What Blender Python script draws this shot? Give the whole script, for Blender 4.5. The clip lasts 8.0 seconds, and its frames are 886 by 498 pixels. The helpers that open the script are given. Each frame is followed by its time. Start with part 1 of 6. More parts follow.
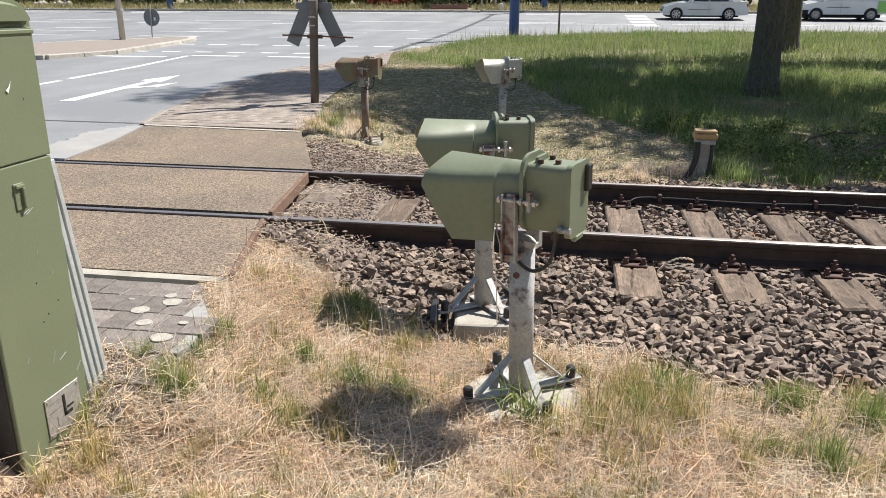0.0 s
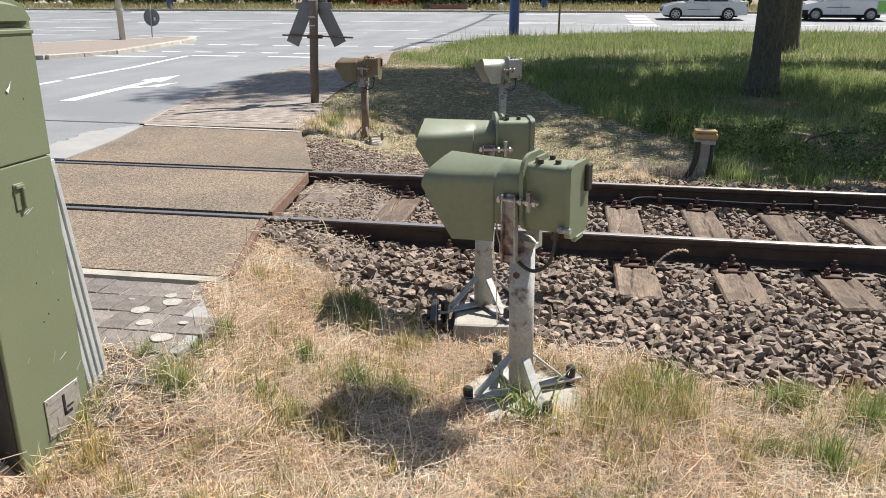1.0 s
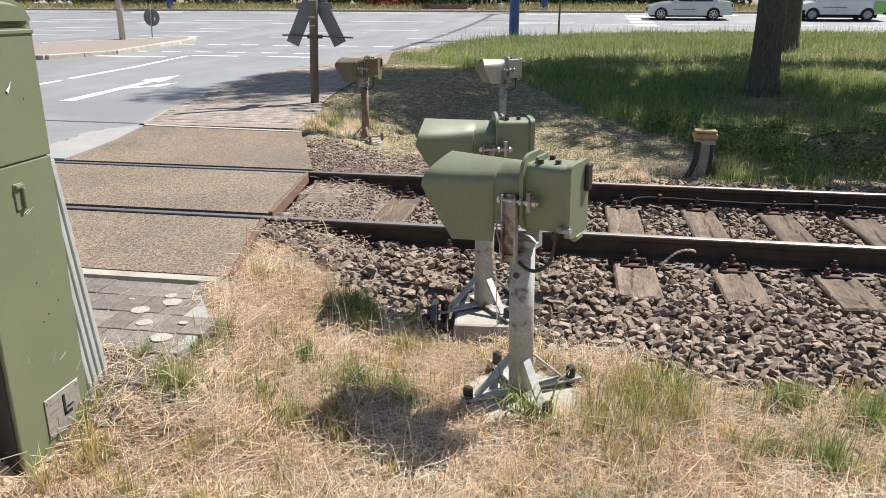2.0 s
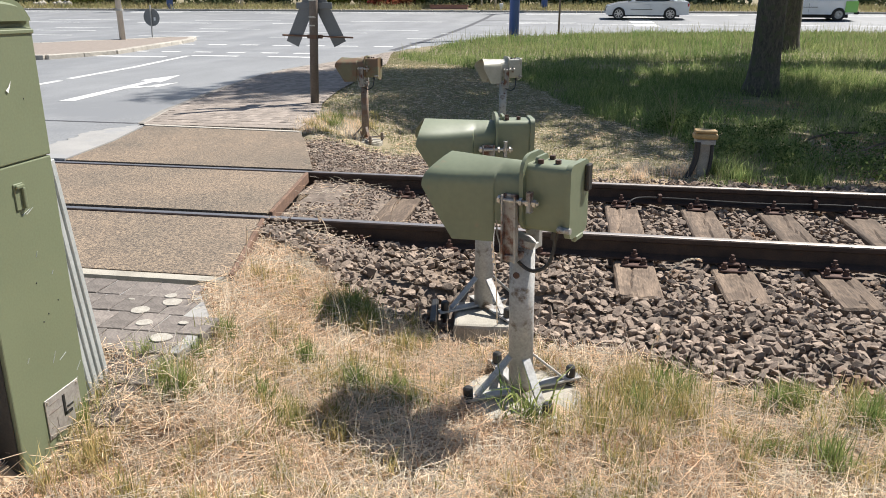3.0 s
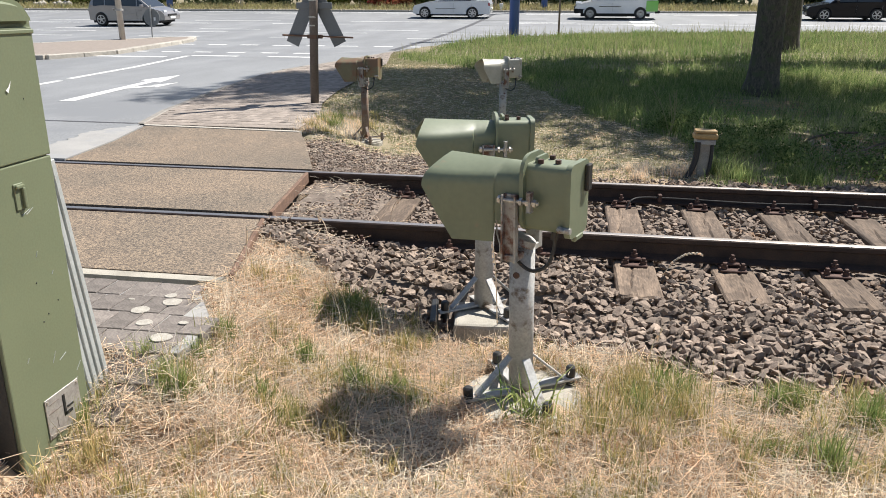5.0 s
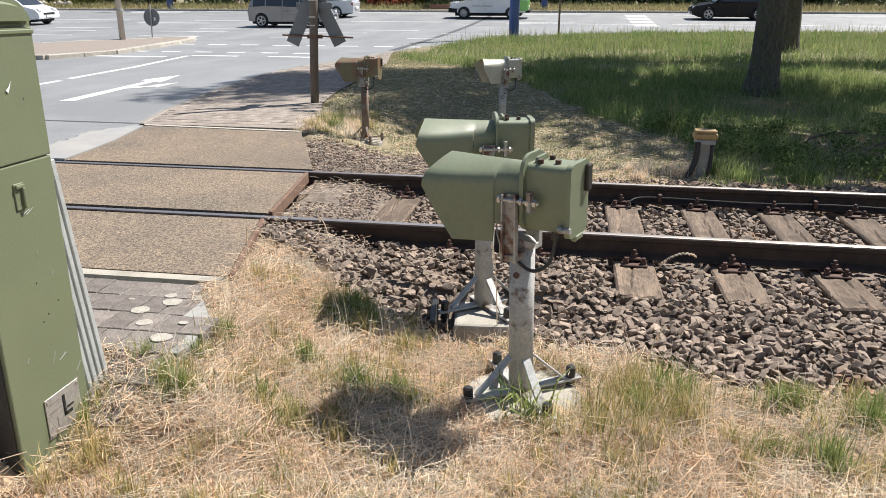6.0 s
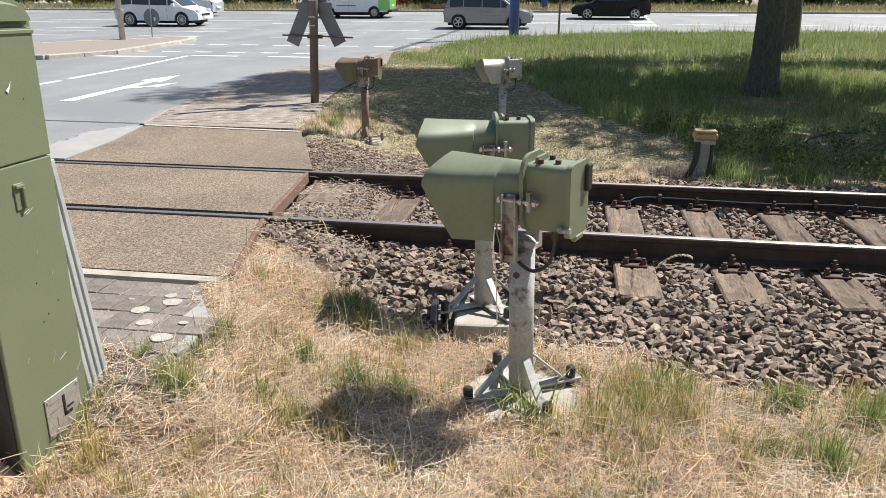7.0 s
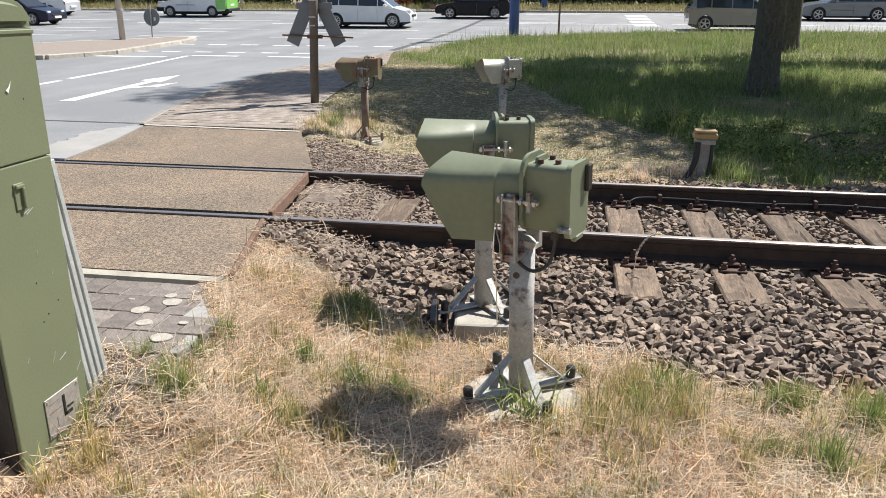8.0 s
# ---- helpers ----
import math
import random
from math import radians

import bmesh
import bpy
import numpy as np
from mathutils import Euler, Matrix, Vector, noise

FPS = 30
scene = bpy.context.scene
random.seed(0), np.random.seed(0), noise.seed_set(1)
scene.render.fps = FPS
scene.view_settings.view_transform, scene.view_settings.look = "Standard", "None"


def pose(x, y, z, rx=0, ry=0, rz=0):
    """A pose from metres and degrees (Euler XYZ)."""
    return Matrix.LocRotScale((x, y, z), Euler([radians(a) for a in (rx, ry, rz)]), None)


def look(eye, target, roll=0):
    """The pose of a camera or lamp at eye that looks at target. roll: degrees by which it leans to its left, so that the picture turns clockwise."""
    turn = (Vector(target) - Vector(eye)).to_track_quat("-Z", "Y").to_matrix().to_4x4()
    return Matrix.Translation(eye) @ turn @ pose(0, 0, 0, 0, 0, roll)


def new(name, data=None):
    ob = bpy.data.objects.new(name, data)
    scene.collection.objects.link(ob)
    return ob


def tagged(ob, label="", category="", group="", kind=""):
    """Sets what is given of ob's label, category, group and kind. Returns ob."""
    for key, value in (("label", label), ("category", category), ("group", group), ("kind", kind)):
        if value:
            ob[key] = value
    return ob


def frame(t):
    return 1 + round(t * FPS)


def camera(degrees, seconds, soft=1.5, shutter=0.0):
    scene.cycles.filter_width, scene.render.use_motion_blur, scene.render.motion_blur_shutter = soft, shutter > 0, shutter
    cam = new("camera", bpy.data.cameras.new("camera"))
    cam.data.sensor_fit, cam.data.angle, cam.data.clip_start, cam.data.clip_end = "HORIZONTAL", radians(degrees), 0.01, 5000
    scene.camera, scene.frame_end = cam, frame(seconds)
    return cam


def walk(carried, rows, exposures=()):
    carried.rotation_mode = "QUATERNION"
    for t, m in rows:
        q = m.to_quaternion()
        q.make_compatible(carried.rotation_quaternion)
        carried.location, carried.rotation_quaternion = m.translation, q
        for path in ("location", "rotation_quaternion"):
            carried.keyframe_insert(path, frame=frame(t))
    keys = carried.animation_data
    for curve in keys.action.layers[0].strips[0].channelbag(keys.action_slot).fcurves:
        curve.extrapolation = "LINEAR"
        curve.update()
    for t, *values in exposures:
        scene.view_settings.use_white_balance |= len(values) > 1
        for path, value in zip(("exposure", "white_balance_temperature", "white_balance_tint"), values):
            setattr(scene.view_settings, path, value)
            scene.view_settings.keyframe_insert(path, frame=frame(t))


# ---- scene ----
cam = camera(60.76, 8.0, 0.9)

# camera: stands still
EYE = Vector((0.0, -4.819, 1.400))
AIM = EYE + Vector((-0.15748, 0.93906, -0.30557))
STAND = look(EYE, AIM, 0.21)
walk(cam, [(0.0, STAND), (8.0, STAND)])

# ---------------------------------------------------------------- light
SUN_FROM = Vector((0.50, 0.52, 1.0)).normalized()      # towards the sun
world = bpy.data.worlds.new("World")
scene.world = world
world.use_nodes = True
wn = world.node_tree
sky = wn.nodes.new("ShaderNodeTexSky")
sky.sky_type, sky.sun_disc = "NISHITA", False
sky.sun_elevation = math.asin(SUN_FROM.z)
sky.sun_rotation = math.atan2(SUN_FROM.x, SUN_FROM.y)
wn.links.new(sky.outputs[0], wn.nodes["Background"].inputs[0])
wn.nodes["Background"].inputs[1].default_value = 0.066
sun = new("sun", bpy.data.lights.new("sun", "SUN"))
sun.data.energy, sun.data.angle, sun.data.color = 5.0, radians(0.53), (1.0, 0.955, 0.895)
sun.rotation_mode = "QUATERNION"
sun.rotation_quaternion = SUN_FROM.to_track_quat("Z", "Y")
scene.view_settings.exposure = 0.80


# ---------------------------------------------------------------- materials
def mat(name, col, col2=None, rough=0.8, metal=0.0, scale=20.0, fine=200.0, bump=0.2, island=0.0, objvar=0.0, spots=None,
        spot_scale=8.0, spot_at=0.62, streak=None, soft=0.12):
    """A surface with grain at two sizes, optional stains, and a fine relief."""
    m = bpy.data.materials.new(name)
    m.use_nodes = True
    nt = m.node_tree
    n, l = nt.nodes, nt.links
    b = n["Principled BSDF"]
    tc = n.new("ShaderNodeTexCoord")
    mp = n.new("ShaderNodeMapping")
    if streak:
        mp.inputs["Scale"].default_value = streak
    l.new(tc.outputs["Object"], mp.inputs[0])
    n1 = n.new("ShaderNodeTexNoise")
    n1.inputs["Scale"].default_value, n1.inputs["Detail"].default_value = scale, 6
    n2 = n.new("ShaderNodeTexNoise")
    n2.inputs["Scale"].default_value, n2.inputs["Detail"].default_value = fine, 3
    l.new(mp.outputs[0], n1.inputs[0])
    l.new(mp.outputs[0], n2.inputs[0])
    mix = n.new("ShaderNodeMix")
    mix.data_type = "RGBA"
    c2 = col2 or tuple(c * 0.7 for c in col)
    mix.inputs[6].default_value, mix.inputs[7].default_value = (*col, 1), (*c2, 1)
    add = n.new("ShaderNodeMath")
    add.operation = "MULTIPLY_ADD"
    add.inputs[1].default_value = 0.5
    l.new(n2.outputs[0], add.inputs[0])
    half = n.new("ShaderNodeMath")
    half.operation = "MULTIPLY"
    half.inputs[1].default_value = 0.5
    l.new(n1.outputs[0], half.inputs[0])
    l.new(half.outputs[0], add.inputs[2])
    rng = n.new("ShaderNodeMapRange")
    rng.inputs[1].default_value, rng.inputs[2].default_value = 0.5 - soft, 0.5 + soft
    l.new(add.outputs[0], rng.inputs[0])
    l.new(rng.outputs[0], mix.inputs[0])
    out = mix.outputs[2]
    if spots:
        n3 = n.new("ShaderNodeTexNoise")
        n3.inputs["Scale"].default_value, n3.inputs["Detail"].default_value = spot_scale, 5
        n3.inputs["Roughness"].default_value = 0.65
        l.new(tc.outputs["Object"], n3.inputs[0])
        r3 = n.new("ShaderNodeMapRange")
        r3.inputs[1].default_value, r3.inputs[2].default_value = spot_at, spot_at + 0.08
        l.new(n3.outputs[0], r3.inputs[0])
        m3 = n.new("ShaderNodeMix")
        m3.data_type = "RGBA"
        m3.inputs[7].default_value = (*spots, 1)
        l.new(r3.outputs[0], m3.inputs[0])
        l.new(out, m3.inputs[6])
        out = m3.outputs[2]
    if island or objvar:
        hs = n.new("ShaderNodeHueSaturation")
        mr = n.new("ShaderNodeMapRange")
        v = island or objvar
        mr.inputs[3].default_value, mr.inputs[4].default_value = 1 - v, 1 + v
        if island:
            g = n.new("ShaderNodeNewGeometry")
            l.new(g.outputs["Random Per Island"], mr.inputs[0])
        else:
            g = n.new("ShaderNodeObjectInfo")
            l.new(g.outputs["Random"], mr.inputs[0])
        l.new(mr.outputs[0], hs.inputs["Value"])
        l.new(out, hs.inputs["Color"])
        out = hs.outputs[0]
    l.new(out, b.inputs["Base Color"])
    b.inputs["Roughness"].default_value, b.inputs["Metallic"].default_value = rough, metal
    if bump:
        bp = n.new("ShaderNodeBump")
        bp.inputs["Strength"].default_value, bp.inputs["Distance"].default_value = bump, 0.01
        l.new(add.outputs[0], bp.inputs["Height"])
        l.new(bp.outputs[0], b.inputs["Normal"])
    return m


def plain(name, col, rough=0.5, metal=0.0, coat=0.0):
    m = bpy.data.materials.new(name)
    m.use_nodes = True
    b = m.node_tree.nodes["Principled BSDF"]
    b.inputs["Base Color"].default_value = (*col, 1)
    b.inputs["Roughness"].default_value, b.inputs["Metallic"].default_value = rough, metal
    b.inputs["Coat Weight"].default_value = coat
    return m


M_SOIL = mat("dry_soil", (0.42, 0.32, 0.215), (0.24, 0.175, 0.115), 0.95, 0, 6, 90, 0.6)
M_ASPHALT = mat("old_asphalt", (0.258, 0.263, 0.266), (0.165, 0.169, 0.172), 0.66, 0, 0.8, 60, 0.3, soft=0.14, spots=(0.185, 0.19, 0.195), spot_scale=0.35, spot_at=0.52, streak=(1.0, 0.35, 1.0))
M_CROSSING = mat("exposed_aggregate", (0.295, 0.225, 0.155), (0.085, 0.069, 0.056), 0.9, 0, 60, 120, 0.35, soft=0.09, objvar=0.05)


def aggregate(m, scale, light, dark, strength, worn):
    """Grit of mixed colours set in an existing surface, with broad greyish worn patches."""
    nt = m.node_tree
    n, l = nt.nodes, nt.links
    b = n["Principled BSDF"]
    old = b.inputs["Base Color"].links[0].from_socket
    tc = n.new("ShaderNodeTexCoord")
    vo = n.new("ShaderNodeTexVoronoi")
    vo.inputs["Scale"].default_value = scale
    l.new(tc.outputs["Object"], vo.inputs["Vector"])
    sep = n.new("ShaderNodeSeparateColor")
    l.new(vo.outputs["Color"], sep.inputs[0])
    rp = n.new("ShaderNodeValToRGB")
    rp.color_ramp.elements[0].position, rp.color_ramp.elements[0].color = 0.18, (*dark, 1)
    rp.color_ramp.elements[1].position, rp.color_ramp.elements[1].color = 0.92, (*light, 1)
    l.new(sep.outputs[0], rp.inputs[0])
    mx = n.new("ShaderNodeMix")
    mx.data_type = "RGBA"
    mx.inputs[0].default_value = strength
    l.new(old, mx.inputs[6])
    l.new(rp.outputs[0], mx.inputs[7])
    no = n.new("ShaderNodeTexNoise")
    no.inputs["Scale"].default_value, no.inputs["Detail"].default_value, no.inputs["Roughness"].default_value = 0.9, 6, 0.6
    l.new(tc.outputs["Object"], no.inputs[0])
    rg = n.new("ShaderNodeMapRange")
    rg.inputs[1].default_value, rg.inputs[2].default_value, rg.inputs[4].default_value = 0.42, 0.68, 0.75
    l.new(no.outputs[0], rg.inputs[0])
    wr = n.new("ShaderNodeMix")
    wr.data_type, wr.blend_type = "RGBA", "MULTIPLY"
    wr.inputs[7].default_value = (*worn, 1)
    l.new(rg.outputs[0], wr.inputs[0])
    l.new(mx.outputs[2], wr.inputs[6])
    l.new(wr.outputs[2], b.inputs["Base Color"])
    bp = n.new("ShaderNodeBump")
    bp.inputs["Strength"].default_value, bp.inputs["Distance"].default_value = 0.6, 0.006
    l.new(vo.outputs["Distance"], bp.inputs["Height"])
    bp.invert = True
    l.new(bp.outputs[0], b.inputs["Normal"])


aggregate(M_CROSSING, 105.0, (0.37, 0.275, 0.185), (0.075, 0.06, 0.05), 0.7, (0.60, 0.66, 0.72))
M_PAINT = mat("road_paint", (0.72, 0.72, 0.70), (0.5, 0.5, 0.49), 0.7, 0, 5, 60, 0.1)
M_STEEL_RUST = mat("rusty_rail_steel", (0.075, 0.047, 0.035), (0.035, 0.024, 0.02), 0.75, 0.2, 12, 120, 0.3)
M_RAIL_TOP = mat("polished_rail_head", (0.55, 0.50, 0.46), (0.42, 0.38, 0.35), 0.42, 1.0, 3, 80, 0.02)
M_SIGNAL = mat("olive_signal_paint", (0.166, 0.194, 0.114), (0.134, 0.157, 0.092), 0.56, 0, 5, 40, 0.04, spots=(0.22, 0.175, 0.105), spot_scale=4, spot_at=0.63, soft=0.2)
for painted in (M_SIGNAL,):
    sheen = painted.node_tree.nodes["Principled BSDF"]
    sheen.inputs["Specular IOR Level"].default_value = 0.65
    sheen.inputs["Coat Weight"].default_value, sheen.inputs["Coat Roughness"].default_value = 0.45, 0.50
M_GALV = mat("galvanised_tube", (0.47, 0.465, 0.445), (0.32, 0.315, 0.30), 0.58, 0.2, 14, 90, 0.15, spots=(0.15, 0.115, 0.085), spot_scale=7, spot_at=0.555)


M_TURF = mat("verge_turf", (0.27, 0.22, 0.14), (0.15, 0.135, 0.075), 0.95, 0, 3, 50, 0.6)
M_KERB_DARK = mat("worn_dark_kerb", (0.27, 0.25, 0.22), (0.19, 0.175, 0.155), 0.9, 0, 8, 100, 0.3, objvar=0.12)
M_GRAVEL = mat("ballast_bed", (0.22, 0.175, 0.14), (0.10, 0.08, 0.065), 0.95, 0, 14, 60, 0.8)
M_STONE = mat("ballast_stone", (0.305, 0.236, 0.184), (0.15, 0.114, 0.088), 0.9, 0, 22, 140, 0.5, island=0.42, spots=(0.22, 0.135, 0.08), spot_scale=1.7, spot_at=0.585)
M_STONE_ONE = mat("ballast_stone_single", (0.305, 0.236, 0.184), (0.15, 0.114, 0.088), 0.9, 0, 22, 140, 0.5, objvar=0.42)
M_TIMBER = mat("weathered_sleeper_oak", (0.215, 0.157, 0.112), (0.075, 0.055, 0.041), 0.92, 0, 14, 90, 1.0, streak=(1, 0.16, 1), objvar=0.22, spots=(0.10, 0.072, 0.052), spot_scale=5, spot_at=0.50)
M_FASTEN = mat("rusty_fastening", (0.12, 0.065, 0.05), (0.06, 0.035, 0.028), 0.7, 0.3, 20, 150, 0.3)
M_RUST = mat("rust", (0.225, 0.135, 0.09), (0.115, 0.07, 0.05), 0.85, 0.1, 15, 120, 0.4)
M_CONCRETE = mat("weathered_concrete", (0.42, 0.39, 0.33), (0.27, 0.25, 0.21), 0.92, 0, 7, 130, 0.4)
M_DUST = mat("dusty_concrete", (0.335, 0.325, 0.305), (0.245, 0.242, 0.235), 0.92, 0, 2, 90, 0.25, spots=(0.27, 0.27, 0.27), spot_scale=2.2, spot_at=0.52)
M_BRICK_GREY = mat("grey_paving_brick", (0.225, 0.195, 0.172), (0.125, 0.108, 0.096), 0.85, 0, 12, 90, 0.6, objvar=0.20, soft=0.10, spots=(0.30, 0.265, 0.225), spot_scale=5, spot_at=0.62)
M_BRICK_FAR = mat("brown_paving_brick", (0.31, 0.262, 0.222), (0.215, 0.182, 0.155), 0.9, 0, 10, 110, 0.3, objvar=0.25)
M_BRICK_ISL = mat("brown_paving_brick_rest", (0.31, 0.262, 0.222), (0.215, 0.182, 0.155), 0.9, 0, 10, 110, 0.3, island=0.25)
M_KERB = mat("kerb_stone", (0.45, 0.415, 0.36), (0.32, 0.295, 0.255), 0.9, 0, 8, 100, 0.3, objvar=0.12)
M_SPOT = mat("pale_spot", (0.42, 0.39, 0.34), (0.28, 0.26, 0.225), 0.9, 0, 30, 120, 0.2)
M_TAR = mat("tar_joint", (0.075, 0.075, 0.082), (0.055, 0.055, 0.06), 0.75, 0, 8, 60, 0.1)
M_CABINET = mat("olive_cabinet_paint", (0.158, 0.182, 0.108), (0.138, 0.158, 0.094), 0.5, 0, 2.2, 120, 0.04, spots=(0.26, 0.28, 0.19), spot_scale=16, spot_at=0.72)
M_GREY_PLASTIC = mat("grey_ribbed_board", (0.42, 0.44, 0.43), (0.33, 0.35, 0.34), 0.6, 0, 8, 90, 0.1)
M_PLATE = mat("worn_aluminium_plate", (0.46, 0.44, 0.41), (0.33, 0.31, 0.29), 0.5, 0.5, 25, 120, 0.15)
M_DARKMETAL = mat("dark_metal", (0.05, 0.05, 0.048), (0.03, 0.03, 0.03), 0.5, 0.5, 20, 90, 0.1)
M_ZINC = mat("zinc_bolt", (0.62, 0.60, 0.56), (0.42, 0.40, 0.37), 0.4, 0.8, 30, 100, 0.1)
M_CAP = mat("black_plastic_cap", (0.018, 0.018, 0.018), (0.03, 0.028, 0.025), 0.45, 0, 30, 100, 0.05)
M_CABLE = mat("black_cable", (0.022, 0.022, 0.022), (0.04, 0.038, 0.035), 0.55, 0, 30, 120, 0.05)
M_WORN = mat("worn_galvanised_channel", (0.42, 0.41, 0.38), (0.32, 0.31, 0.29), 0.55, 0.3, 7, 80, 0.1, spots=(0.17, 0.085, 0.06), spot_scale=7, spot_at=0.53)
M_LENS = plain("dark_lens", (0.02, 0.022, 0.02), 0.12)
M_SIGNBACK = mat("grey_sign_back", (0.20, 0.21, 0.215), (0.165, 0.175, 0.18), 0.55, 0.2, 3, 60, 0.03)
M_POLE = mat("dirty_grey_pole", (0.21, 0.175, 0.145), (0.13, 0.105, 0.09), 0.7, 0.2, 5, 60, 0.1)
M_MAST = mat("grey_lamp_mast", (0.55, 0.52, 0.47), (0.44, 0.41, 0.37), 0.65, 0.2, 4, 60, 0.1)
M_BLUE = mat("blue_pole_paint", (0.045, 0.11, 0.36), (0.04, 0.09, 0.30), 0.45, 0, 3, 60, 0.03)
M_YELLOW = mat("faded_yellow_cap", (0.50, 0.34, 0.14), (0.36, 0.23, 0.10), 0.6, 0, 20, 120, 0.15)
M_BARK = mat("tree_bark", (0.135, 0.118, 0.09), (0.05, 0.044, 0.034), 0.95, 0, 22, 90, 1.0, streak=(1, 1, 0.35), spots=(0.085, 0.092, 0.05), spot_scale=5, spot_at=0.52)
M_WALLRED = mat("red_brick_wall", (0.36, 0.19, 0.15), (0.27, 0.15, 0.12), 0.9, 0, 4, 40, 0.1)
M_WHITEPAINT = plain("white_enamel", (0.75, 0.75, 0.74), 0.4)


def leafy(name, col, col2, island=0.3, trans=0.35, scale=0.6):
    """Leaves and blades that let some light through."""
    m = bpy.data.materials.new(name)
    m.use_nodes = True
    nt = m.node_tree
    n, l = nt.nodes, nt.links
    n.remove(n["Principled BSDF"])
    tc = n.new("ShaderNodeTexCoord")
    no = n.new("ShaderNodeTexNoise")
    no.inputs["Scale"].default_value, no.inputs["Detail"].default_value = scale, 4
    l.new(tc.outputs["Object"], no.inputs[0])
    g = n.new("ShaderNodeNewGeometry")
    ad = n.new("ShaderNodeMath")
    ad.operation = "MULTIPLY_ADD"
    ad.inputs[1].default_value, ad.inputs[2].default_value = 0.6, -0.30
    l.new(g.outputs["Random Per Island"], ad.inputs[0])
    sm = n.new("ShaderNodeMath")
    l.new(ad.outputs[0], sm.inputs[0])
    l.new(no.outputs[0], sm.inputs[1])
    rg = n.new("ShaderNodeMapRange")
    rg.inputs[1].default_value, rg.inputs[2].default_value = 0.25, 0.75
    l.new(sm.outputs[0], rg.inputs[0])
    mx = n.new("ShaderNodeMix")
    mx.data_type = "RGBA"
    mx.inputs[6].default_value, mx.inputs[7].default_value = (*col, 1), (*col2, 1)
    l.new(rg.outputs[0], mx.inputs[0])
    hs = n.new("ShaderNodeHueSaturation")
    mr = n.new("ShaderNodeMapRange")
    mr.inputs[3].default_value, mr.inputs[4].default_value = 1 - island, 1 + island
    l.new(g.outputs["Random Per Island"], mr.inputs[0])
    l.new(mr.outputs[0], hs.inputs["Value"])
    l.new(mx.outputs[2], hs.inputs["Color"])
    d = n.new("ShaderNodeBsdfDiffuse")
    t = n.new("ShaderNodeBsdfTranslucent")
    ms = n.new("ShaderNodeMixShader")
    ms.inputs[0].default_value = trans
    l.new(hs.outputs[0], d.inputs[0])
    l.new(hs.outputs[0], t.inputs[0])
    l.new(d.outputs[0], ms.inputs[1])
    l.new(t.outputs[0], ms.inputs[2])
    l.new(ms.outputs[0], n["Material Output"].inputs[0])
    return m


M_STRAW = leafy("dry_straw", (0.97, 0.885, 0.735), (0.70, 0.545, 0.39), 0.5, 0.3, 2.0)
M_RUSSET = leafy("russet_dead_grass", (0.58, 0.40, 0.25), (0.40, 0.25, 0.15), 0.45, 0.3, 3.0)
M_TUFT = leafy("half_dry_grass", (0.27, 0.29, 0.105), (0.55, 0.43, 0.21), 0.35, 0.35, 3.0)
M_GREEN = leafy("green_grass", (0.16, 0.235, 0.07), (0.30, 0.33, 0.13), 0.3, 0.4, 3.0)
M_LONG = leafy("long_meadow_grass", (0.13, 0.225, 0.065), (0.30, 0.33, 0.14), 0.35, 0.45, 0.35)
M_MOWN = leafy("mown_verge_grass", (0.39, 0.35, 0.215), (0.27, 0.285, 0.14), 0.3, 0.3, 0.6)
M_DRYVERGE = leafy("dry_verge_grass", (0.46, 0.39, 0.22), (0.28, 0.28, 0.13), 0.3, 0.3, 0.5)
M_WEED = leafy("weed_leaves", (0.10, 0.155, 0.05), (0.20, 0.23, 0.09), 0.35, 0.3, 2.0)
M_LEAF = leafy("tree_leaves", (0.07, 0.13, 0.03), (0.10, 0.17, 0.04), 0.3, 0.3, 0.5)
M_HEDGE = leafy("hedge_leaves", (0.085, 0.12, 0.065), (0.19, 0.215, 0.12), 0.35, 0.25, 0.4)
M_SHRUB = leafy("ochre_shrub_leaves", (0.25, 0.22, 0.06), (0.14, 0.17, 0.05), 0.35, 0.3, 0.8)
M_FLOWER = leafy("red_shrub_leaves", (0.33, 0.07, 0.06), (0.24, 0.13, 0.06), 0.35, 0.3, 1.0)


# ---------------------------------------------------------------- mesh helpers
def mesh_ob(name, bm, material, parent=None, smooth=False, label=""):
    me = bpy.data.meshes.new(name)
    bm.normal_update()
    bm.to_mesh(me)
    bm.free()
    for m in (material if isinstance(material, (list, tuple)) else [material]):
        me.materials.append(m)
    if smooth:
        me.polygons.foreach_set("use_smooth", [True] * len(me.polygons))
    ob = new(name, me)
    if parent is not None:
        ob.parent = parent
    if label:
        ob["label"] = label
    return ob


def part(name, bm, material, parent, label="", smooth=False):
    return mesh_ob(name, bm, material, parent, smooth, label)


def facet(ob, degrees=38.0):
    """Smooth shading with the sharp edges kept sharp."""
    bm = bmesh.new()
    bm.from_mesh(ob.data)
    for f in bm.faces:
        f.smooth = True
    for e in bm.edges:
        e.smooth = len(e.link_faces) == 2 and e.calc_face_angle(0) < radians(degrees)
    bm.to_mesh(ob.data)
    bm.free()
    return ob


def raw(name, verts, faces, material, parent=None, smooth=False):
    me = bpy.data.meshes.new(name)
    me.from_pydata(verts, [], faces)
    me.materials.append(material)
    if smooth:
        me.polygons.foreach_set("use_smooth", [True] * len(me.polygons))
    ob = new(name, me)
    if parent is not None:
        ob.parent = parent
    return ob


def empty(name, m=None, label="", category="", group="", kind=""):
    ob = new(name)
    ob.empty_display_size = 0.1
    if m is not None:
        ob.matrix_basis = m
    return tagged(ob, label, category, group, kind)


